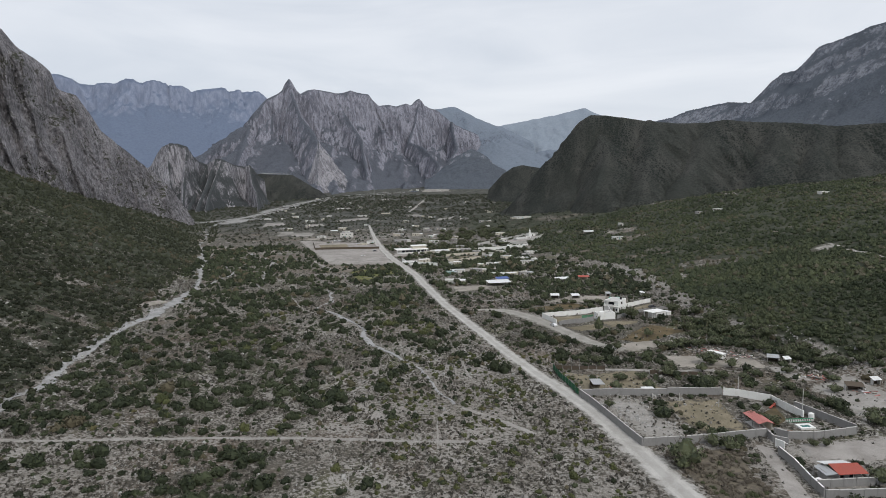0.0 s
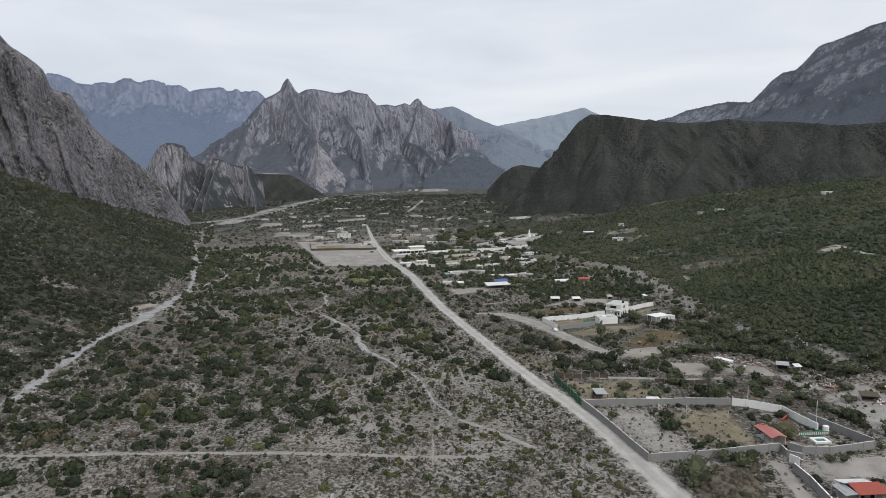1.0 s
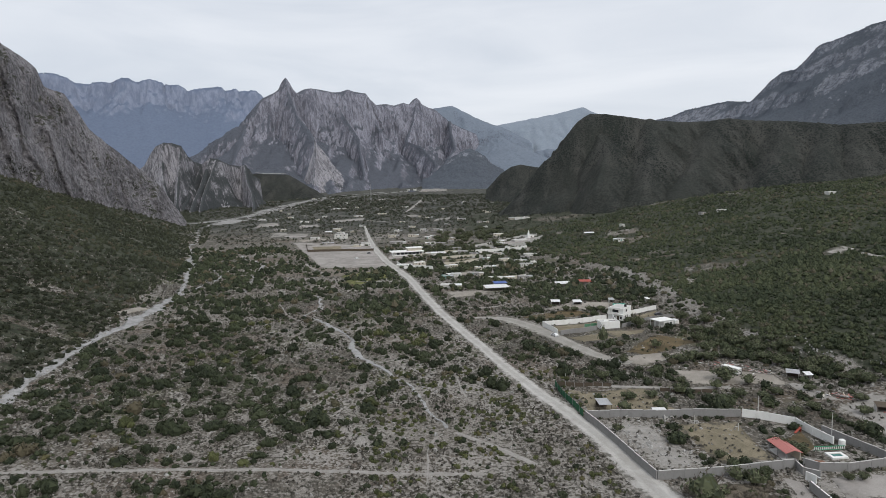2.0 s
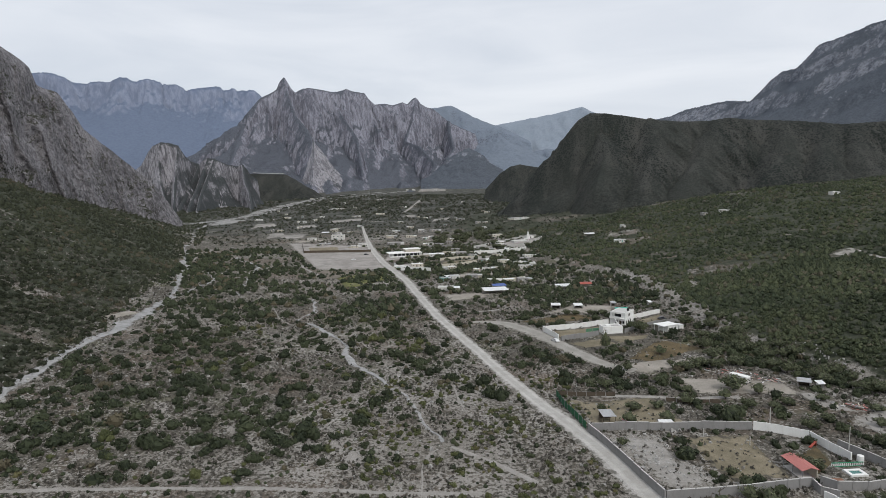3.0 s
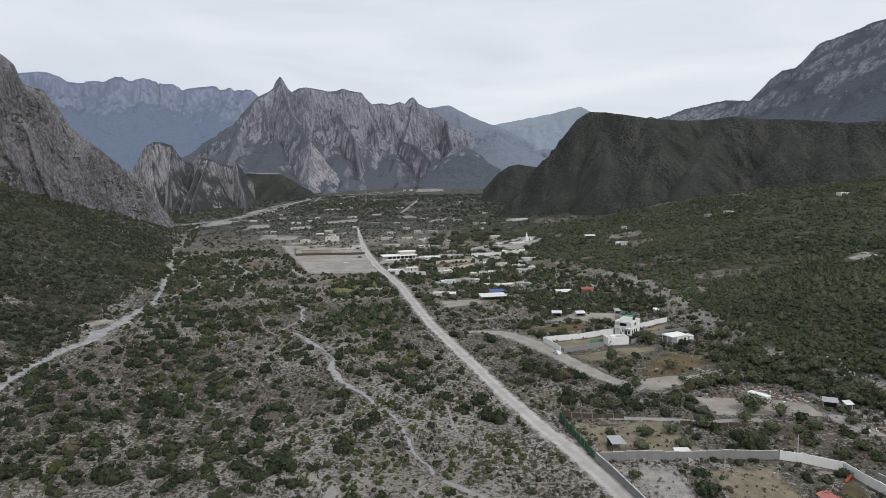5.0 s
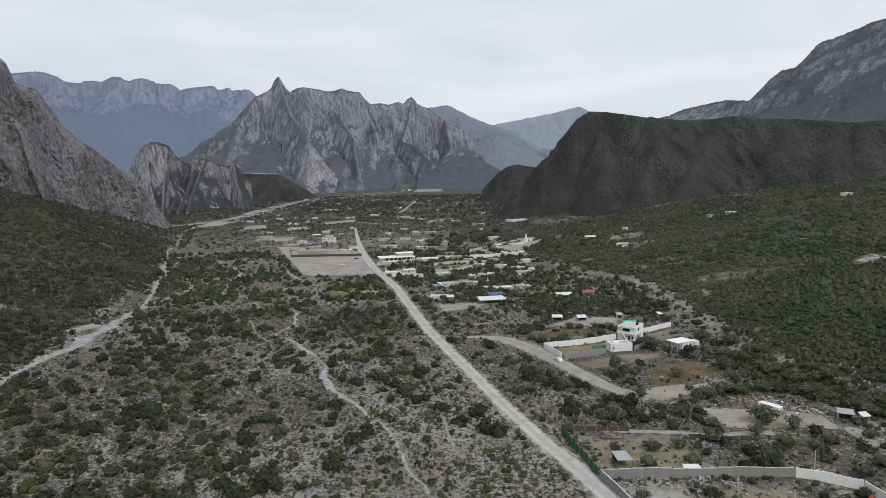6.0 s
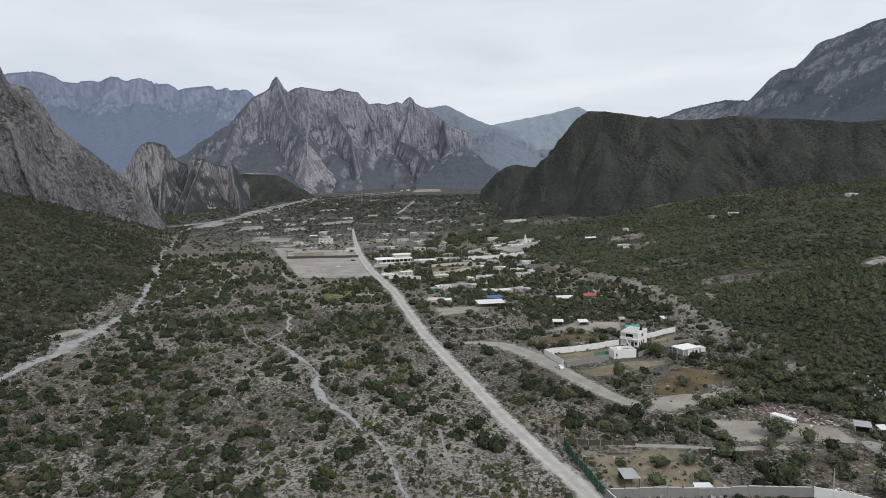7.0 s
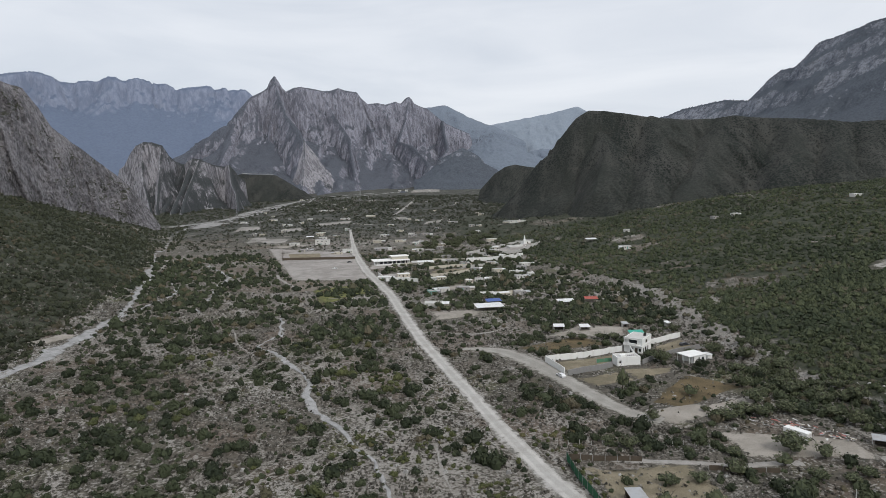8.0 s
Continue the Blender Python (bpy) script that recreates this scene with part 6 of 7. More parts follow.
yard("clearing", "dusty ground before a long roof", [(20, 328), (39, 340), (38, 353), (22, 342)], YARD_DUST, "bare ground", 3.0, 2.0, 0.14, 75, False)
yard("clearing", "grey ground beside houses", [(23, 388), (34, 396), (33, 417), (22, 411)], LOT_DUST, "bare ground", 3.0, 2.0, 0.14, 76, False)
yard("clearing", "pale ground round a white roof", [(-12, 533), (4, 536), (1, 583), (-14, 571)], LOT_DUST, "bare ground", 3.0, 2.0, 0.14, 77, False)
yard("clearing", "bare field among scrub by the river", [(-177, 665), (-154, 682), (-171, 734), (-189, 734)], FAR_DUST, "bare ground", 5.0, 2.0, 0.14, 78, True)
yard("clearing", "pale stony ground by the river bed", [(-305, 856), (-282, 905), (-287, 992), (-343, 1012)], RIVER_STONE, "river stones", 6.0, 4.0, 0.5, 79, True)
yard("clearing", "pale dusty plots along the river", [(-231, 803), (-206, 839), (-225, 907), (-251, 899)], FAR_DUST, "bare ground", 6.0, 2.0, 0.4, 80, True)
yard("clearing", "pale field far up the valley", [(-150, 884), (-107, 938), (-118, 1000), (-158, 943)], FAR_DUST, "bare ground", 7.0, 2.0, 0.5, 81, True)
yard("clearing", "bare field at the foot of a low rise", [(-60, 991), (-29, 1006), (-38, 1046), (-60, 1040)], FAR_DUST, "bare ground", 7.0, 2.0, 0.5, 82, True)
yard("clearing", "dusty ground among far houses", [(-12, 874), (16, 919), (14, 959), (-10, 936)], FAR_DUST, "bare ground", 7.0, 2.0, 0.5, 83, True)
yard("clearing", "dusty ground round far roofs", [(-175, 793), (-149, 818), (-161, 863), (-184, 845)], FAR_DUST, "bare ground", 6.0, 2.0, 0.4, 84, True)
yard("clearing", "pale patch in far scrub", [(-203, 1194), (-172, 1213), (-182, 1254), (-209, 1250)], FAR_DUST, "bare ground", 8.0, 2.0, 0.6, 85, True)
yard("clearing", "pale patch beyond the river", [(-150, 1447), (-120, 1470), (-126, 1511), (-152, 1495)], FAR_DUST, "bare ground", 10.0, 2.0, 0.8, 86, True)
strip("river_bed", "broad pale strand of the dry river", [(-346, 956, 10), (-330, 1004, 16), (-315, 1073, 20), (-328, 1194, 20), (-330, 1319, 18), (-321, 1421, 16), (-277, 1511, 14)], RIVER_STONE, "river bed", 7.0, 6, 5.0, 0.5, 87, 4.0)
strip("river_bed", "second pale strand of the dry river", [(-304, 1061, 8), (-302, 1165, 10), (-308, 1285, 12), (-304, 1388, 10), (-281, 1474, 8)], RIVER_STONE, "river bed", 7.0, 5, 4.0, 0.5, 88, 4.0)
strip("river_bed", "far pale strand of the dry river", [(-281, 1532, 10), (-216, 1623, 14), (-144, 1739, 16), (-47, 1910, 20), (85, 2066, 26)], RIVER_STONE, "river bed", 9.0, 5, 5.0, 0.6, 89, 5.0)
strip("far_track", "straight pale track across the valley", [(-156, 919, 3), (-121, 942, 3), (-69, 888, 3)], TRACK_DUST, "track", 7.0, 4, 1.0, 0.5, 90, 0.0)
strip("footpath", "pale path along the bare lot", [(-60, 388, 3.2), (-70, 401, 3), (-84, 428, 2.6), (-93, 453, 2)], TRACK_DUST, "footpath", 2.0, 4, 0.8, 0.14, 91, 0.0)
strip("footpath", "pale path over a grassy bank", [(-50, 370, 1.6), (-36, 367, 1.8), (-22, 368, 2.4)], TRACK_DUST, "footpath", 2.0, 4, 0.6, 0.3, 92, 0.0)
bays("long_wall", "white wall of a roadside yard", [(-29.5, 444.4), (-23, 417.9), (-9.3, 421.2)], 1.7, WHITE, bay=5, coping=False)
bays("long_wall", "white front wall below the chapel", [(26.1, 495.8), (42.1, 499.1), (63.4, 498.4)], 2.6, WHITE, bay=6, coping=False)
bays("long_wall", "cream wall along a garden", [(-0.4, 432.4), (12.3, 436.3), (25.3, 445.5)], 1.6, CREAM, bay=6, coping=False)
bays("long_wall", "pale wall between gardens", [(22.6, 468.8), (37.9, 475.6)], 1.6, COPING, bay=6, coping=False)
bays("long_wall", "low pale wall behind a clubhouse", [(-15.6, 485.6), (3.2, 493.9)], 1.6, CREAM, bay=6, coping=False)
bays("long_wall", "long pale wall with posts beside a roof", [(34.7, 366.8), (47.9, 376.5)], 1.8, CREAM, bay=4, coping=False)

# the hamlet far up the valley
cottage(-95, 1890, -12, 8, 7.0, 4.2, "white")
cottage(-46, 1794, 5, 13, 7.0, 2.8, "cream")
cottage(9, 2134, -8, 11, 7.0, 2.8, "grey")
cottage(39, 1966, -9, 11, 7.0, 4.2, "cream")
cottage(-14, 1854, -5, 14, 7.0, 2.8, "white")
cottage(82, 2010, 12, 12, 7.0, 4.2, "white")
yard("clearing", "pale dusty ground of a far hamlet", [(22, 2040), (150, 2060), (160, 2190), (40, 2180)], FAR_DUST, "bare ground", 9.0, 4.0, 0.9, 95)
yard("clearing", "pale ground by a far white house", [(-67, 1780), (19, 1794), (21, 2010), (-63, 1958)], FAR_DUST, "bare ground", 9.0, 4.0, 0.9, 96)

far = random.Random(8)
for i in range(64):
    hy = far.choice((far.uniform(600, 760), far.uniform(760, 1100), far.uniform(1100, 1700)))
    hx = far.uniform(-0.26, 0.07) * hy
    if hx - wash_x(hy) > 60 and abs(hx + 60 + (hy - 600) * 0.12) > 12:
        cottage(round(hx), round(hy), far.randint(-20, 20), round(far.uniform(3.5, 6.5) * (1 + hy / 3000), 1), 4.6, round(far.uniform(2.7, 3.4), 1), far.choice(("white", "cream", "cream", "grey", "grey")))

near = random.Random(12)
for i in range(34):
    hy = near.uniform(400, 640)
    hx = near.uniform(-0.02, 0.115) * hy + 6
    if all(math.hypot(hx - a, hy - b) > 11 for a, b, _, _ in HOMES) and not any(math.hypot(hx - a, hy - b) < c + 5 for a, b, c in ROUND):
        cottage(round(hx), round(hy), near.randint(-10, 20), round(near.uniform(3.5, 6.5), 1), 4.2, round(near.uniform(2.4, 3.0), 1), near.choice(("white", "cream", "cream", "grey", "grey")))


# ---------- plants ----------
def leaf_material(name, dark, light, dry, dry_share=0.12):
    """tone: one value a plant; the leaves of a plant differ a little."""
    m, t, b = material(name, 0.75, 0.2)
    tone = t.nodes.new("ShaderNodeAttribute")
    tone.attribute_name = "tone"
    g = t.nodes.new("ShaderNodeNewGeometry")
    mixed = math2(t, "ADD", math2(t, "MULTIPLY", tone.outputs["Fac"], 0.75), math2(t, "MULTIPLY", g.outputs["Random Per Island"], 0.35))
    colour = blend(t, step(t, mixed, 0.05, 1.0), dark, light)
    colour = blend(t, step(t, tone.outputs["Fac"], 1.0 - dry_share, 1.0 - dry_share + 0.02), colour, dry)
    t.links.new(colour, b.inputs["Base Color"])
    return m


SCRUB_LEAF = leaf_material("scrub_leaves", (0.020, 0.027, 0.015), (0.064, 0.076, 0.041), (0.105, 0.092, 0.060), 0.08)
FAN_LEAF = leaf_material("thicket_leaves", (0.037, 0.048, 0.027), (0.084, 0.097, 0.051), (0.108, 0.100, 0.068), 0.05)
# Darkened copy of the thicket leaves; the colour dims how this slope is lit.
HILL_DIMMED_LEAF = leaf_material("thicket_leaves_dimmed", (0.026, 0.031, 0.019), (0.062, 0.068, 0.040), (0.09, 0.08, 0.055), 0.06)
# Leaf colours greyed and lightened to hold the haze over the far valley.
FAR_LEAF = leaf_material("hazed_scrub_leaves", (0.050, 0.056, 0.040), (0.088, 0.094, 0.068), (0.12, 0.112, 0.092), 0.10)
FRESH_LEAF = leaf_material("yellow_green_leaves", (0.054, 0.063, 0.027), (0.108, 0.117, 0.050), (0.13, 0.12, 0.06), 0.1)
TUFT_LEAF = leaf_material("dry_tufts", (0.058, 0.055, 0.046), (0.164, 0.150, 0.130), (0.26, 0.245, 0.22), 0.18)
BRUSH_LEAF = leaf_material("brown_twigs", (0.092, 0.080, 0.064), (0.185, 0.160, 0.126), (0.075, 0.085, 0.045), 0.15)
TREE_LEAF = leaf_material("mesquite_leaves", (0.046, 0.056, 0.034), (0.128, 0.140, 0.078), (0.09, 0.08, 0.05), 0.02)
BARK, _t, _b = material("grey_brown_bark", 0.9)
_t.links.new(blend(_t, noise_of(_t, where(_t, (1, 1, 0.2)), 9.0, 4), (0.06, 0.05, 0.04), (0.15, 0.13, 0.11)), _b.inputs["Base Color"])


def bush_shape(rng, leaves, leaf, blobs=4, hearts=1, flat=0.62, loose=0.5):
    """A plant of unit width: leaf sprays round a heap of rounded lobes. Returns triangles (n, 3, 3)."""
    lobes = [(0.0, 0.0, 0.28, 0.34)]
    for i in range(blobs - 1):
        a, q = rng.uniform(0, 6.283), rng.uniform(0.16, 0.34)
        lobes.append((math.cos(a) * q, math.sin(a) * q, rng.uniform(0.12, 0.34), rng.uniform(0.15, 0.28)))
    tris = []
    tall = flat * 1.4
    for i in range(leaves):
        cx, cy, cz, r = lobes[i % blobs]
        d = rng.normal(size=3)
        d[2] = abs(d[2]) * 0.9 - 0.15
        d /= np.linalg.norm(d)
        p = np.array([cx, cy, cz * tall]) + d * r * rng.uniform(0.75, 1.22) * np.array([1, 1, tall])
        p[2] = max(p[2], 0.03)
        n = d + rng.normal(size=3) * loose
        n /= np.linalg.norm(n)
        a = np.cross(n, rng.normal(size=3))
        a /= np.linalg.norm(a)
        b = np.cross(n, a)
        w, h = leaf * rng.uniform(0.6, 1.4), leaf * rng.uniform(0.5, 1.1)
        tris.append([p - a * w - b * h * 0.6, p + a * w - b * h * 0.5, p + b * h + a * w * rng.uniform(-0.5, 0.5)])
    for cx, cy, cz, r in lobes[:hearts]:
        k, r = 5, r * (0.85 if leaves > 20 else 1.08)
        rings = [[(cx + math.cos(6.283 * j / k + cx * 9 + turn) * r * wide * rng.uniform(0.7, 1.2), cy + math.sin(6.283 * j / k + cx * 9 + turn) * r * wide * rng.uniform(0.7, 1.2), max(0.0, (cz + lift * r * rng.uniform(0.7, 1.2)) * tall)) for j in range(k)]
                 for lift, wide, turn in ((0.95, 0.3, 0.0), (0.0, 1.0, 0.6), (-1.3, 0.8, 0.3))]
        for up, low in zip(rings[:-1], rings[1:]):
            for j in range(k):
                m = (j + 1) % k
                tris += [[up[j], low[j], low[m]], [up[j], low[m], up[m]]]
        tris += [[rings[0][0], rings[0][1], rings[0][2]], [rings[0][0], rings[0][2], rings[0][3]], [rings[0][0], rings[0][3], rings[0][4]]]
    return np.array(tris, np.float32)


def sow(name, label, shapes, xs, ys, sizes, tones, mat, rng, sink=0.04, squash=(0.75, 1.2), parent=None):
    """Many plants joined in one mesh."""
    allv, allt = [], []
    zs = land(xs, ys)
    pick = rng.integers(0, len(shapes), len(xs))
    turn = rng.uniform(0, 6.283, len(xs))
    tall = rng.uniform(*squash, len(xs))
    for k, shape in enumerate(shapes):
        sel = np.nonzero(pick == k)[0]
        if not len(sel):
            continue
        v = shape.reshape(-1, 3)
        c, s = np.cos(turn[sel])[:, None], np.sin(turn[sel])[:, None]
        w = sizes[sel][:, None]
        X = (v[:, 0] * c - v[:, 1] * s) * w + xs[sel][:, None]
        Y = (v[:, 0] * s + v[:, 1] * c) * w + ys[sel][:, None]
        Z = v[:, 2] * w * tall[sel][:, None] + (zs[sel] - sink * sizes[sel])[:, None]
        allv.append(np.stack([X, Y, Z], -1).reshape(-1, 3))
        allt.append(np.repeat(tones[sel], len(v)))
    verts = np.concatenate(allv)
    ob = mesh_from(name, verts, np.arange(len(verts)).reshape(-1, 3), mat, False)
    attribute(ob, "tone", np.concatenate(allt))
    return tagged(ob, label, "scrub", kind="stuff")


def near_line(xs, ys, line, extra):
    hit = np.zeros(len(xs), bool)
    for (x0, y0, w0), (x1, y1, w1) in zip(line[:-1], line[1:]):
        dx, dy = x1 - x0, y1 - y0
        f = np.clip(((xs - x0) * dx + (ys - y0) * dy) / (dx * dx + dy * dy), 0, 1)
        hit |= np.hypot(xs - x0 - f * dx, ys - y0 - f * dy) < (w0 + (w1 - w0) * f) / 2 + extra
    return hit


def inside(xs, ys, poly):
    hit = np.zeros(len(xs), bool)
    for (x0, y0), (x1, y1) in zip(poly, poly[1:] + poly[:1]):
        if y0 != y1:
            hit ^= ((y0 > ys) != (y1 > ys)) & (xs < (x1 - x0) * (ys - y0) / (y1 - y0) + x0)
    return hit


def free(xs, ys, extra=0.5, yards_too=0.0, rng=None, thin=0.12):
    """True where nothing is built or laid bare. yards_too: the share of plants that still stand in the yards."""
    bad = np.zeros(len(xs), bool)
    for line in LINES:
        bad |= near_line(xs, ys, line, extra)
    for line in SOFT:
        bad |= near_line(xs, ys, line, extra - 1.0)
    for x, y, r in ROUND:
        bad |= np.hypot(xs - x, ys - y) < r + extra
    inyard = np.zeros(len(xs), bool)
    for poly in YARDS:
        inyard |= inside(xs, ys, poly)
    if yards_too and rng is not None:
        inyard &= rng.random(len(xs)) > yards_too
    sparse = np.zeros(len(xs), bool)
    for poly in THIN:
        sparse |= inside(xs, ys, poly)
    if rng is not None:
        inyard |= sparse & (rng.random(len(xs)) > thin)
    return ~(bad | inyard)


def field(rng, n, y0, y1, half=0.78, pad=12):
    """Random places in the wedge of land before the camera."""
    ys = np.sqrt(rng.uniform(y0 * y0, y1 * y1, n))
    return rng.uniform(-1, 1, n) * (ys * half + pad), ys


rng = np.random.default_rng(11)
NEAR = [bush_shape(rng, 130, 0.075, 6, 4, 0.62, 0.32) for _ in range(9)]
MIDDLE = [bush_shape(rng, 34, 0.14, 4, 2, 0.62, 0.35) for _ in range(9)]
CLUMP = [bush_shape(rng, 14, 0.13, 4, 2, 0.62, 0.35) for _ in range(9)]
ROUNDED_BUSH = [bush_shape(rng, 30, 0.12, 4, 2, 0.62, 0.4) for _ in range(9)]
SPRAY = [bush_shape(rng, 9, 0.15, 3, 1, 0.66, 0.35) for _ in range(9)]
FAR = [bush_shape(rng, 12, 0.24, 3, 0) for _ in range(8)]
TUFT = [bush_shape(rng, 8, 0.30, 2, 0, 0.7) for _ in range(8)]


def on_fan(x, y):
    return x - fan_x(y) > 3


def on_hillside(x, y):
    return wash_x(y) - 3.5 - x > 0


# shrubs of the plain, in drifts
x, y = field(rng, 26000, 88, 290)
drift = 0.75 * fbm((x + 0.3 * y) / 15, y / 42, 3, 50) + 0.5 * fbm(x / 7, y / 7, 2, 55)
right = np.clip((x - np.interp(y, [100, 200, 300], [44, 24, 2])) / 10, 0, 1)
keep = (drift > np.interp(y, [130, 200, 290], [0.0, 0.12, 0.3]) - 0.1 * right - 0.45 * np.clip((-30 - x) / 50, 0, 1) + 0.5 * rng.standard_normal(len(x))) & ~on_fan(x, y) & ~on_hillside(x, y) & (rng.random(len(x)) < np.interp(y, [120, 180, 230, 290], [0.27, 0.30, 0.34, 0.38])) & free(x, y, 0.2, 0.02, rng, 0.06)
keep &= ~((y < 145) & (x > -32) & (x < 40) & (rng.random(len(x)) < 0.72))
x, y = x[keep], y[keep]
size = np.clip(rng.lognormal(0.78, 0.50, len(x)), 0.8, 5.6)
wide = (size > 2.0) & ~free(x, y, 1.3)
size[wide] = 0.9
big = np.nonzero((size > 2.7) & (y < 200))[0][:150]
fresh = (vnoise(x / 24, y / 24, 77) > 0.18) & (rng.random(len(x)) < 0.5)
fresh[big] = False
fresh &= right[keep] < 0.3
rest = ~fresh
rest[big] = False
SHRUBS = []
for shape in NEAR[:6]:
    root = new("shrub")
    leafy = mesh_from("foliage", shape.reshape(-1, 3), np.arange(len(shape) * 3).reshape(-1, 3), SCRUB_LEAF)
    attribute(leafy, "tone", np.repeat(rng.random(len(shape)) * 0.7, 3))
    leafy.parent = root
    part("stem", tube(0, 0, -0.05, 0.3, 0.05, 0.03, 6), BARK, root)
    SHRUBS.append(tagged(root, "large rounded dark green desert shrub on stony ground", "shrub", "large shrubs of the plain"))
for n, k in enumerate(big):
    w = float(size[k])
    m = pose(float(x[k]), float(y[k]), float(land(x[k], y[k])) - 0.04 * w, 0, 0, (n * 73) % 360) @ Matrix.Diagonal((w, w, w * (0.8 + 0.05 * (n % 7)), 1))
    if n < 6:
        SHRUBS[n].matrix_basis = m
    else:
        o = copy_thing(SHRUBS[n % 6], Matrix())
        o.matrix_basis = m
sow("scrub", "dark olive desert shrubs scattered over stony ground", NEAR, x[rest], y[rest], size[rest], rng.random(rest.sum()), SCRUB_LEAF, rng)
sow("fresh_scrub", "yellow-green low shrubs among darker scrub", NEAR, x[fresh], y[fresh], size[fresh] * 0.8, rng.random(fresh.sum()), FRESH_LEAF, rng)

# small shrubs spread evenly
x, y = field(rng, 5200, 92, 330)
keep = ~on_fan(x, y) & ~on_hillside(x, y) & free(x, y, 0.4, 0.0, rng, 0.2) & (vnoise(x / 12, y / 12, 58) > -0.5)
x, y = x[keep], y[keep]
sow("small_shrubs", "small grey-green shrubs dotted over the plain", CLUMP, x, y, np.clip(rng.lognormal(0.2, 0.3, len(x)), 0.7, 2.2), rng.random(len(x)), SCRUB_LEAF, rng)

# dry tufts and dwarf shrubs
x, y = field(rng, 175000, 90, 400)
keep = ~on_fan(x, y) & (fbm(x / 14, y / 14, 3, 61) > -0.35 + 0.35 * rng.standard_normal(len(x))) & free(x, y, 0.0, 0.06, rng, 0.2) & (rng.random(len(x)) < np.clip(1.5 - y / 260, 0.16, 1))
x, y = x[keep], y[keep]
sow("dry_tufts", "low grey-brown tufts of dry grass and dwarf shrubs", TUFT, x, y, rng.uniform(0.35, 0.95, len(x)) * np.clip(y / 240, 1, 1.7), rng.random(len(x)), TUFT_LEAF, rng)

# fresh low growth beside the road, and scrub behind the start of the path
x, y = rng.uniform(-14, 36, 900), rng.uniform(98, 200, 900)
keep = free(x, y, 0.3) & (fbm(x / 9, y / 9, 2, 66) > -0.1)
x, y = x[keep], y[keep]
sow("low_green_shrubs", "low yellow-green shrubs beside the road", MIDDLE, x, y, rng.uniform(0.7, 1.9, len(x)), rng.random(len(x)), FRESH_LEAF, rng)
x, y = rng.uniform(-110, 110, 1100), rng.uniform(-60, 92, 1100)
keep = free(x, y, 0.3) & (fbm(x / 20, y / 20, 2, 67) > 0.0)
x, y = x[keep], y[keep]
sow("near_scrub", "dark olive shrubs on open stony ground", MIDDLE, x, y, rng.uniform(0.9, 3.0, len(x)), rng.random(len(x)), SCRUB_LEAF, rng)

# leafless brown brush
x, y = rng.uniform(42, 64, 620), rng.uniform(98, 132, 620)
keep = inside(x, y, [(44, 127), (61, 129), (57, 100), (49, 100)])
x, y = x[keep], y[keep]
sow("dry_brush", "dense leafless brown brush", NEAR, x, y, rng.uniform(0.6, 1.8, len(x)), rng.random(len(x)), BRUSH_LEAF, rng)

# thicket on the fan and the hillside, in broad drifts of brown and green, open where the bank is bare
x, y = field(rng, 84000, 95, 640)
ye = rng.uniform(120, 330, 7000)
x, y = np.append(x, fan_x(ye) + rng.uniform(-8, 175, len(ye))), np.append(y, ye)
edge = (x - fan_x(y) > -13) & (y > 184) & (y < 236)
keep = (on_fan(x, y) | edge | on_hillside(x, y)) & (fbm(x / 20, y / 20, 3, 81) > -0.8 + 0.3 * rng.standard_normal(len(x))) & free(x, y, 0.4, 0.0, rng, 0.06)
keep &= rng.random(len(x)) < np.where(y < 330, 1.0, np.where(y < 480, 0.62, 0.42))
bare = np.clip(1.2 - np.abs(x - bank_x(y)) / bank_wide(y), 0, 1)
keep &= rng.random(len(x)) > 0.7 * bare
stony = np.clip((fbm(x / 34 + 3, y / 26, 4, 83) - 0.80) * 4, 0, 1)
keep &= rng.random(len(x)) > 0.75 * stony
x, y = x[keep], y[keep]
size = np.clip(rng.lognormal(0.62, 0.36, len(x)), 1.0, 3.6)
tone = np.clip(0.48 + 0.42 * fbm(x / 38, y / 38, 3, 85) + 0.28 * rng.standard_normal(len(x)), 0, 1)
west = on_hillside(x, y)
near = ~west & (y < 250)
sow("fan_thicket", "dense olive green thicket on a gravel fan", ROUNDED_BUSH, x[near], y[near], size[near], tone[near], FAN_LEAF, rng)
near = ~west & (y >= 250)
sow("upper_fan_thicket", "dense olive green thicket on the upper fan", SPRAY, x[near], y[near], size[near] * 1.1, tone[near], FAN_LEAF, rng)
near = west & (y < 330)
sow("hillside_thicket", "dense dark green thicket on the lower slopes", MIDDLE, x[near], y[near], size[near], tone[near], HILL_DIMMED_LEAF, rng)
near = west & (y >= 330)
sow("upper_hillside_thicket", "dense dark green thicket on the far slopes", SPRAY, x[near], y[near], size[near] * 1.1, tone[near], HILL_DIMMED_LEAF, rng)

# thicket along the foot of the rock wall
y = rng.uniform(600, 1000, 3000)
x = wash_x(y) - rng.uniform(-14, 190, len(y))
keep = free(x, y, 0.5) & (fbm(x / 30, y / 30, 3, 87) > -0.7)
x, y = x[keep], y[keep]
sow("foot_thicket", "dark green thicket below the rock wall", SPRAY, x, y, rng.uniform(2.0, 4.0, len(x)), np.clip(0.5 + 0.3 * rng.standard_normal(len(x)), 0, 1), HILL_DIMMED_LEAF, rng)

# scrub of the middle distance
x, y = field(rng, 24000, 285, 560)
keep = ~on_fan(x, y) & ~on_hillside(x, y) & (fbm(x / 30, y / 30, 3, 91) > -0.3 + 0.3 * rng.standard_normal(len(x))) & free(x, y, 0.6)
x, y = x[keep], y[keep]
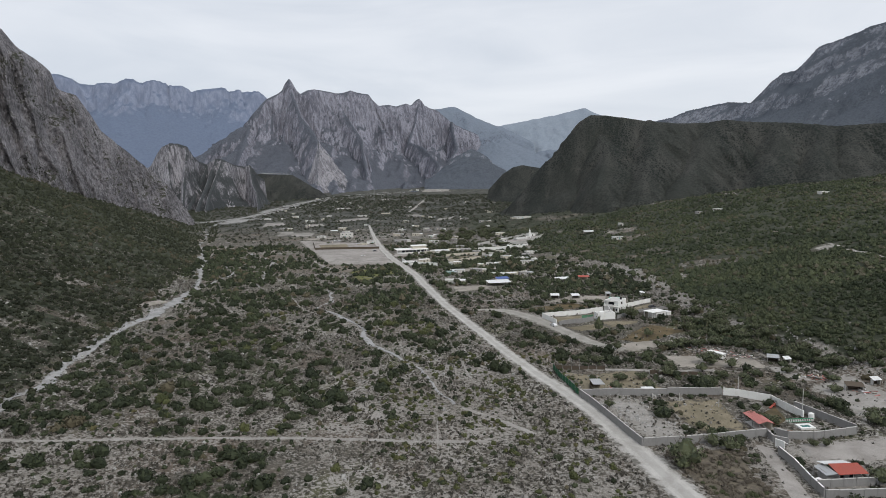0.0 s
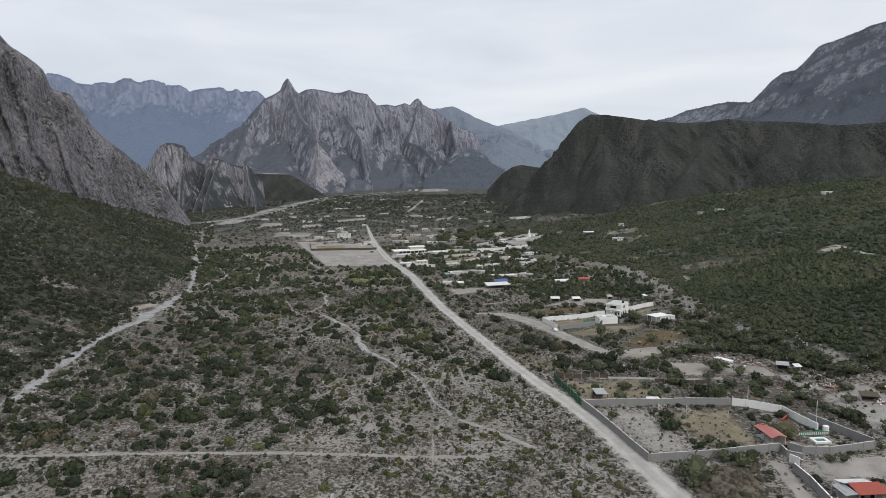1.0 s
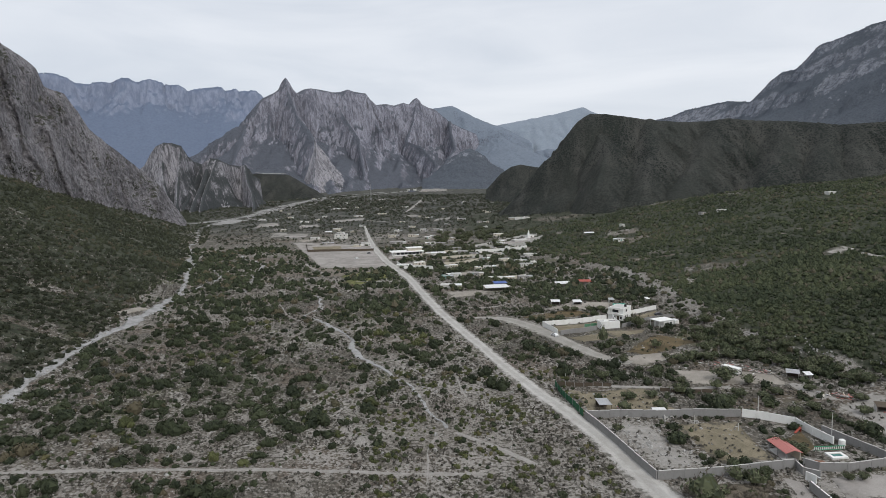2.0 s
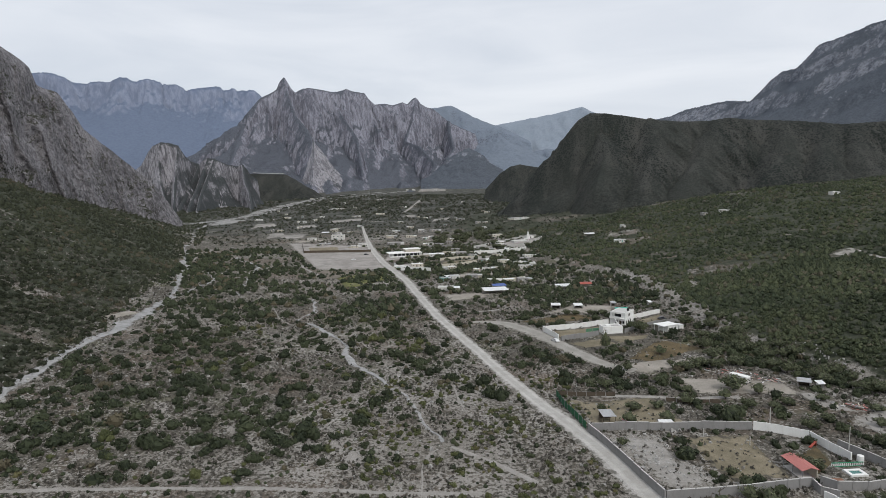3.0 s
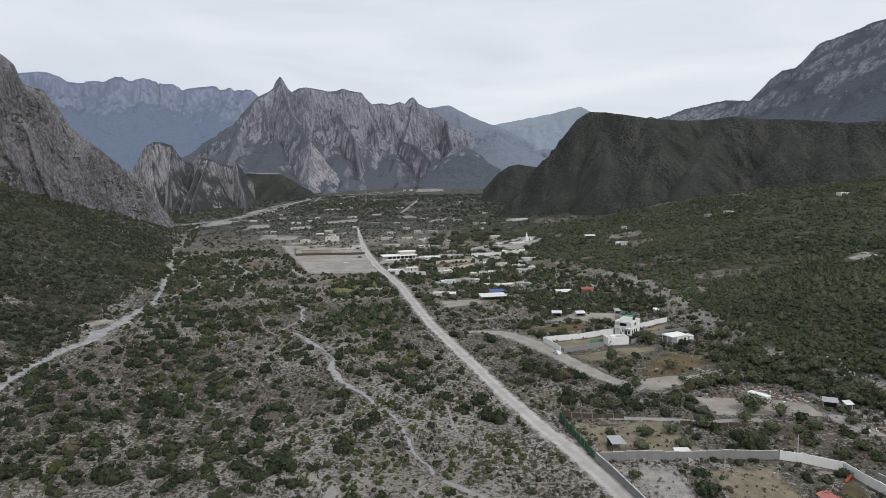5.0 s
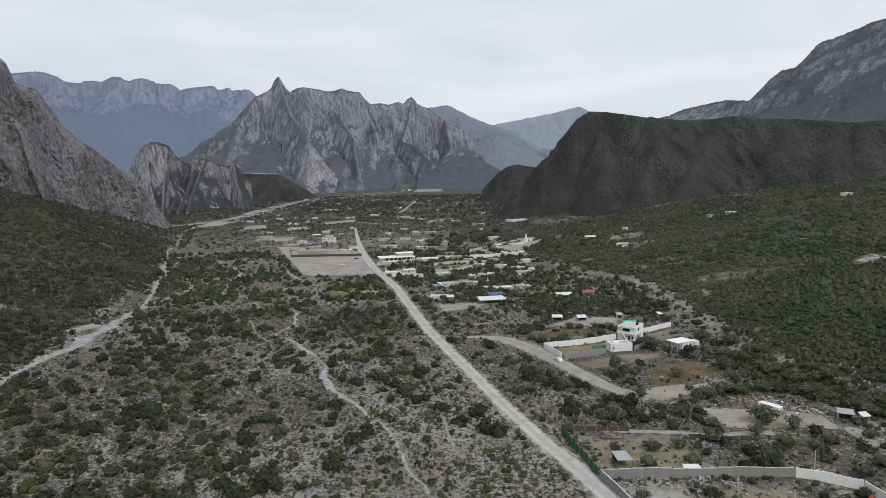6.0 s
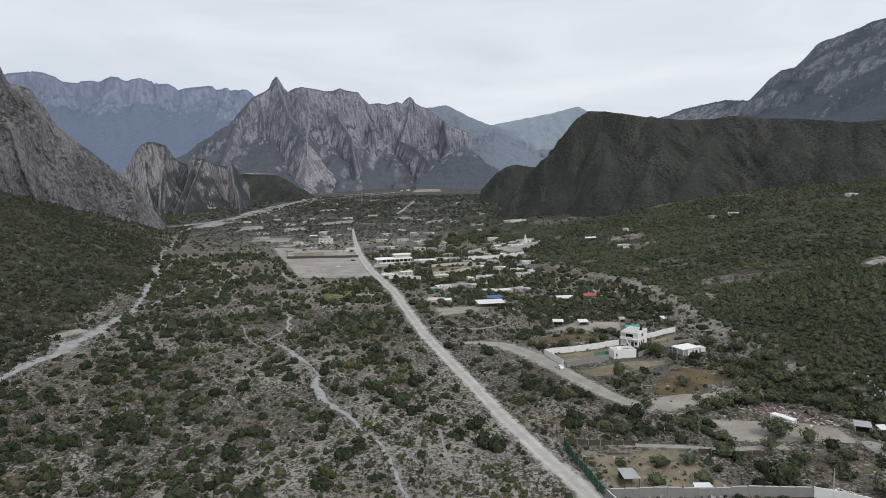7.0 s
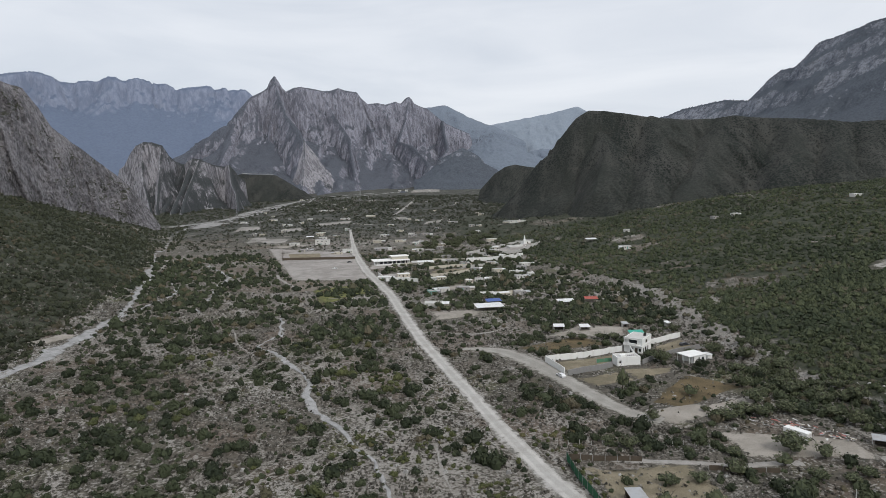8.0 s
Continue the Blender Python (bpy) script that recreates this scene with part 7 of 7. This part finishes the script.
sow("valley_scrub", "dark scrub and small trees among the houses", CLUMP, x, y, np.clip(rng.lognormal(0.95, 0.4, len(x)), 1.2, 6.0), rng.random(len(x)), SCRUB_LEAF, rng)

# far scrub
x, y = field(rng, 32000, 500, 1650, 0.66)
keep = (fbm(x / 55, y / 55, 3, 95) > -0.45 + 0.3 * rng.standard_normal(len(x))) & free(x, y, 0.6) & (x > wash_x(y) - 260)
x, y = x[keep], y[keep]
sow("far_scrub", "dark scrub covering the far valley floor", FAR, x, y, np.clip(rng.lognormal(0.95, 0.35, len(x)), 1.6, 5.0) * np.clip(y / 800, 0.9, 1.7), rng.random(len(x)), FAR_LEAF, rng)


def tree(label, seed, height, width, leaves=520):
    """A low spreading tree: tapered trunk, forking limbs and a crown of leaf sprays."""
    r = np.random.default_rng(seed)
    root = new("tree")
    TRUE.append(root.name)
    verts, faces = [], []

    def limb(a, b, ra, rb):
        a, b = np.array(a), np.array(b)
        d = (b - a) / np.linalg.norm(b - a)
        u = np.cross(d, (0.3, 0.9, 0.2))
        u /= np.linalg.norm(u)
        w = np.cross(d, u)
        k = len(verts)
        for p, rad in ((a, ra), (b, rb)):
            for j in range(6):
                verts.append(p + rad * (u * math.cos(j * 1.0472) + w * math.sin(j * 1.0472)))
        for j in range(6):
            faces.append([k + j, k + (j + 1) % 6, k + 6 + (j + 1) % 6, k + 6 + j])

    fork = np.array([r.uniform(-0.2, 0.2), r.uniform(-0.2, 0.2), height * 0.28])
    limb((0, 0, -0.2), fork, 0.05 * height, 0.036 * height)
    ends = []
    for j in range(6):
        a = j * 1.05 + r.uniform(-0.4, 0.4)
        tip = fork + np.array([math.cos(a) * width * r.uniform(0.2, 0.36), math.sin(a) * width * r.uniform(0.2, 0.36), height * r.uniform(0.1, 0.5)])
        limb(fork, tip, 0.026 * height, 0.012 * height)
        ends.append(tip)
        for _ in range(2):
            twig = tip + np.array([r.uniform(-1, 1) * width * 0.16, r.uniform(-1, 1) * width * 0.16, height * r.uniform(0.02, 0.2)])
            limb(tip, twig, 0.011 * height, 0.005 * height)
            ends.append(twig)
    trunk = mesh_from("trunk", np.array(verts), np.array(faces), BARK, True)
    trunk.parent = root
    tris = bush_shape(r, leaves, 0.052, 8, 3, 0.66, 0.6) * np.array([width, width, height * 0.95]) + np.array([0, 0, height * 0.2])
    q = tris.reshape(-1, 3)
    crown = mesh_from("crown", q, np.arange(len(q)).reshape(-1, 3), TREE_LEAF, False)
    attribute(crown, "tone", np.repeat(r.random(len(tris)) * 0.9, 3))
    crown.parent = root
    return tagged(root, label, "tree", "trees round the houses")


KINDS = [tree("small spreading mesquite tree with a thin green crown", 21, 4.2, 5.5), tree("rounded dark green thorn tree beside a yard", 22, 4.8, 5.0, 600),
         tree("sparse half-bare acacia with grey limbs", 23, 5.2, 6.0, 150), tree("low bushy dark green mesquite tree", 24, 3.4, 5.2, 600)]


def plant(kind, x, y, scale=1.0, tall=1.0):
    turn = (x * 37 + y * 19) % 360
    m = pose(x, y, float(land(x, y)), 0, 0, turn) @ Matrix.Diagonal((scale, scale, scale * tall, 1))
    t = copy_thing(KINDS[kind], m)
    TRUE.append(t.name)
    return t


for kind, scale, spots in ((1, 1.0, [(55.7, 204.1), (71, 142), (93, 150), (63, 178), (45, 189)]), (1, 0.62, [(69.7, 208.4), (57, 139), (76.4, 128.7), (78.9, 128.5), (40, 153), (62, 190)]),
                           (1, 1.45, [(73.2, 248.8), (91, 254), (97, 246)]), (3, 1.45, [(72.4, 203), (77, 206), (81, 205), (88, 206), (84, 213)]), (3, 1.85, [(78.2, 186.0)]),
                           (3, 1.0, [(48.4, 173.2), (54.5, 174), (60.8, 192.4), (65.6, 184.6), (76.6, 173.6), (82, 172), (86, 174), (90, 164), (99, 144), (104, 168), (46.3, 190), (42, 192), (96, 176), (73.6, 140.5)]),
                           (0, 1.0, [(62.5, 281), (52.8, 282), (56, 280), (67, 279), (46, 291), (36, 276), (28, 300), (18, 318), (60, 305), (74, 310), (82, 300), (90, 286), (50, 320), (10, 335), (99, 159), (84, 160), (56, 312), (40, 262)]),
                           (2, 1.0, [(46.2, 120.1), (70, 219), (73.4, 179.4), (80, 113), (62.3, 177), (83, 182), (96, 139), (54, 165.5), (45, 165), (56, 130)])):
    for px, py in spots:
        plant(kind, px, py, scale * (0.9 + 0.2 * ((px * 7 + py * 3) % 10) / 10))
plant(2, 54.3, 224.0, 0.8, 2.6)
plant(2, 47.4, 121.5, 1.7, 1.1)
plant(2, 58.5, 128.0, 1.1, 1.0)
for i in range(64):
    py = rng.uniform(178, 285)
    px = float(fan_x(py)) + rng.normal(-5, 7)
    if free(np.array([px]), np.array([py]), 2.0)[0] and (py < 236 or px > 101):
        plant((3, 1, 3, 0)[i % 4], round(px, 1), round(py, 1), rng.uniform(0.8, 1.5))
for i in range(34):
    px, py = rng.uniform(-4, 62), rng.uniform(530, 680)
    if free(np.array([px]), np.array([py]), 1.0)[0]:
        plant((1, 3)[i % 2], round(px, 1), round(py, 1), rng.uniform(1.4, 2.3))
for i in range(112):
    px, py = rng.uniform(-25, 80), rng.uniform(322, 600)
    if free(np.array([px]), np.array([py]), 1.0)[0]:
        plant((0, 1, 3)[i % 3], round(px, 1), round(py, 1), rng.uniform(0.8, 1.4))
ROWS = [((-11.9, 503), (24.8, 519)), ((-11.6, 512.9), (25.1, 527.9)), ((1.7, 520.3), (27.1, 540.4))]   # planted rows of dark trees
for (ax, ay), (bx, by) in ROWS:
    for i in range(10):
        px, py = ax + (bx - ax) * i / 9, ay + (by - ay) * i / 9
        plant(1, round(px + rng.uniform(-0.5, 0.5), 1), round(py + rng.uniform(-0.7, 0.7), 1), rng.uniform(0.55, 0.8), 1.7)
for i in range(18):
    px, py = rng.normal(22, 14), rng.normal(606, 14)
    plant((1, 3)[i % 2], round(px, 1), round(py, 1), rng.uniform(1.5, 2.4), rng.uniform(0.9, 1.4))
for i, (hx, hy, hw, hd) in enumerate(HOMES):
    if hy < 640 and i % 2:
        plant((0, 1, 3)[i % 3], round(hx + hw * rng.uniform(-0.5, 0.5), 1), round(hy - hd * 0.5 - rng.uniform(3, 5), 1), rng.uniform(0.6, 0.95))
for o in KINDS:
    o.location = (float(118 + KINDS.index(o) * 5), 178.0, float(land(118 + KINDS.index(o) * 5, 178.0)))


# pale stones in the washes, along the bank and in the rubble
STONE, _t, _b = material("pale_limestone_rubble", 0.9)
_g = _t.nodes.new("ShaderNodeNewGeometry")
_t.links.new(blend(_t, _g.outputs["Random Per Island"], (0.19, 0.185, 0.175), (0.44, 0.43, 0.41)), _b.inputs["Base Color"])


def stone_shape(r):
    """A low angular stone of unit width."""
    ring = [(0.5 * math.cos(a) * r.uniform(0.7, 1.1), 0.5 * math.sin(a) * r.uniform(0.7, 1.1), 0.0) for a in (0, 1.3, 2.5, 3.7, 5.0)]
    up = [(p[0] * 0.6 + r.uniform(-0.08, 0.08), p[1] * 0.6 + r.uniform(-0.08, 0.08), r.uniform(0.3, 0.5)) for p in ring]
    tris = []
    for j in range(5):
        k = (j + 1) % 5
        tris += [[ring[j], ring[k], up[k]], [ring[j], up[k], up[j]]]
    tris += [[up[0], up[1], up[2]], [up[0], up[2], up[3]], [up[0], up[3], up[4]]]
    return np.array(tris, np.float32)


ROCKS = [stone_shape(rng) for _ in range(6)]
yb = rng.uniform(140, 390, 1100)
xb = fan_x(yb) + rng.normal(2.5, 3.2, len(yb))
yw = rng.uniform(110, 480, 1500)
xw = wash_x(yw) + rng.normal(-1.0, 3.5, len(yw))
xp, yp = rng.normal(45, 4.0, 260), rng.normal(149, 7.0, 260)
xg, yg = field(rng, 2600, 95, 230)
keep = ~on_fan(xg, yg) & free(xg, yg, 0.0)
xs = np.concatenate([xb, xw, xp, xg[keep]])
ys = np.concatenate([yb, yw, yp, yg[keep]])
stones = sow("stones", "pale limestone rubble strewn over the ground", ROCKS, xs, ys, np.clip(rng.lognormal(-0.75, 0.5, len(xs)), 0.2, 1.8), rng.random(len(xs)), STONE, rng, 0.1, (0.6, 1.2))
stones["category"] = "stones"


# ---------- from the plan to metres ----------
def to_metres():
    """Plan units become metres: every place, and the meshes of all that is not yet at its true size."""
    exact, done = set(TRUE), set()
    grow = Matrix.Scale(K, 4)
    for o in scene.objects:
        if o.type not in {"MESH", "EMPTY"}:
            continue
        root = o
        while root.parent:
            root = root.parent
        if root.name in exact:
            if o is root:
                o.location = o.location * K
            continue
        o.location = o.location * K
        if o.type == "MESH" and o.data.name not in done:
            done.add(o.data.name)
            o.data.transform(grow)


to_metres()
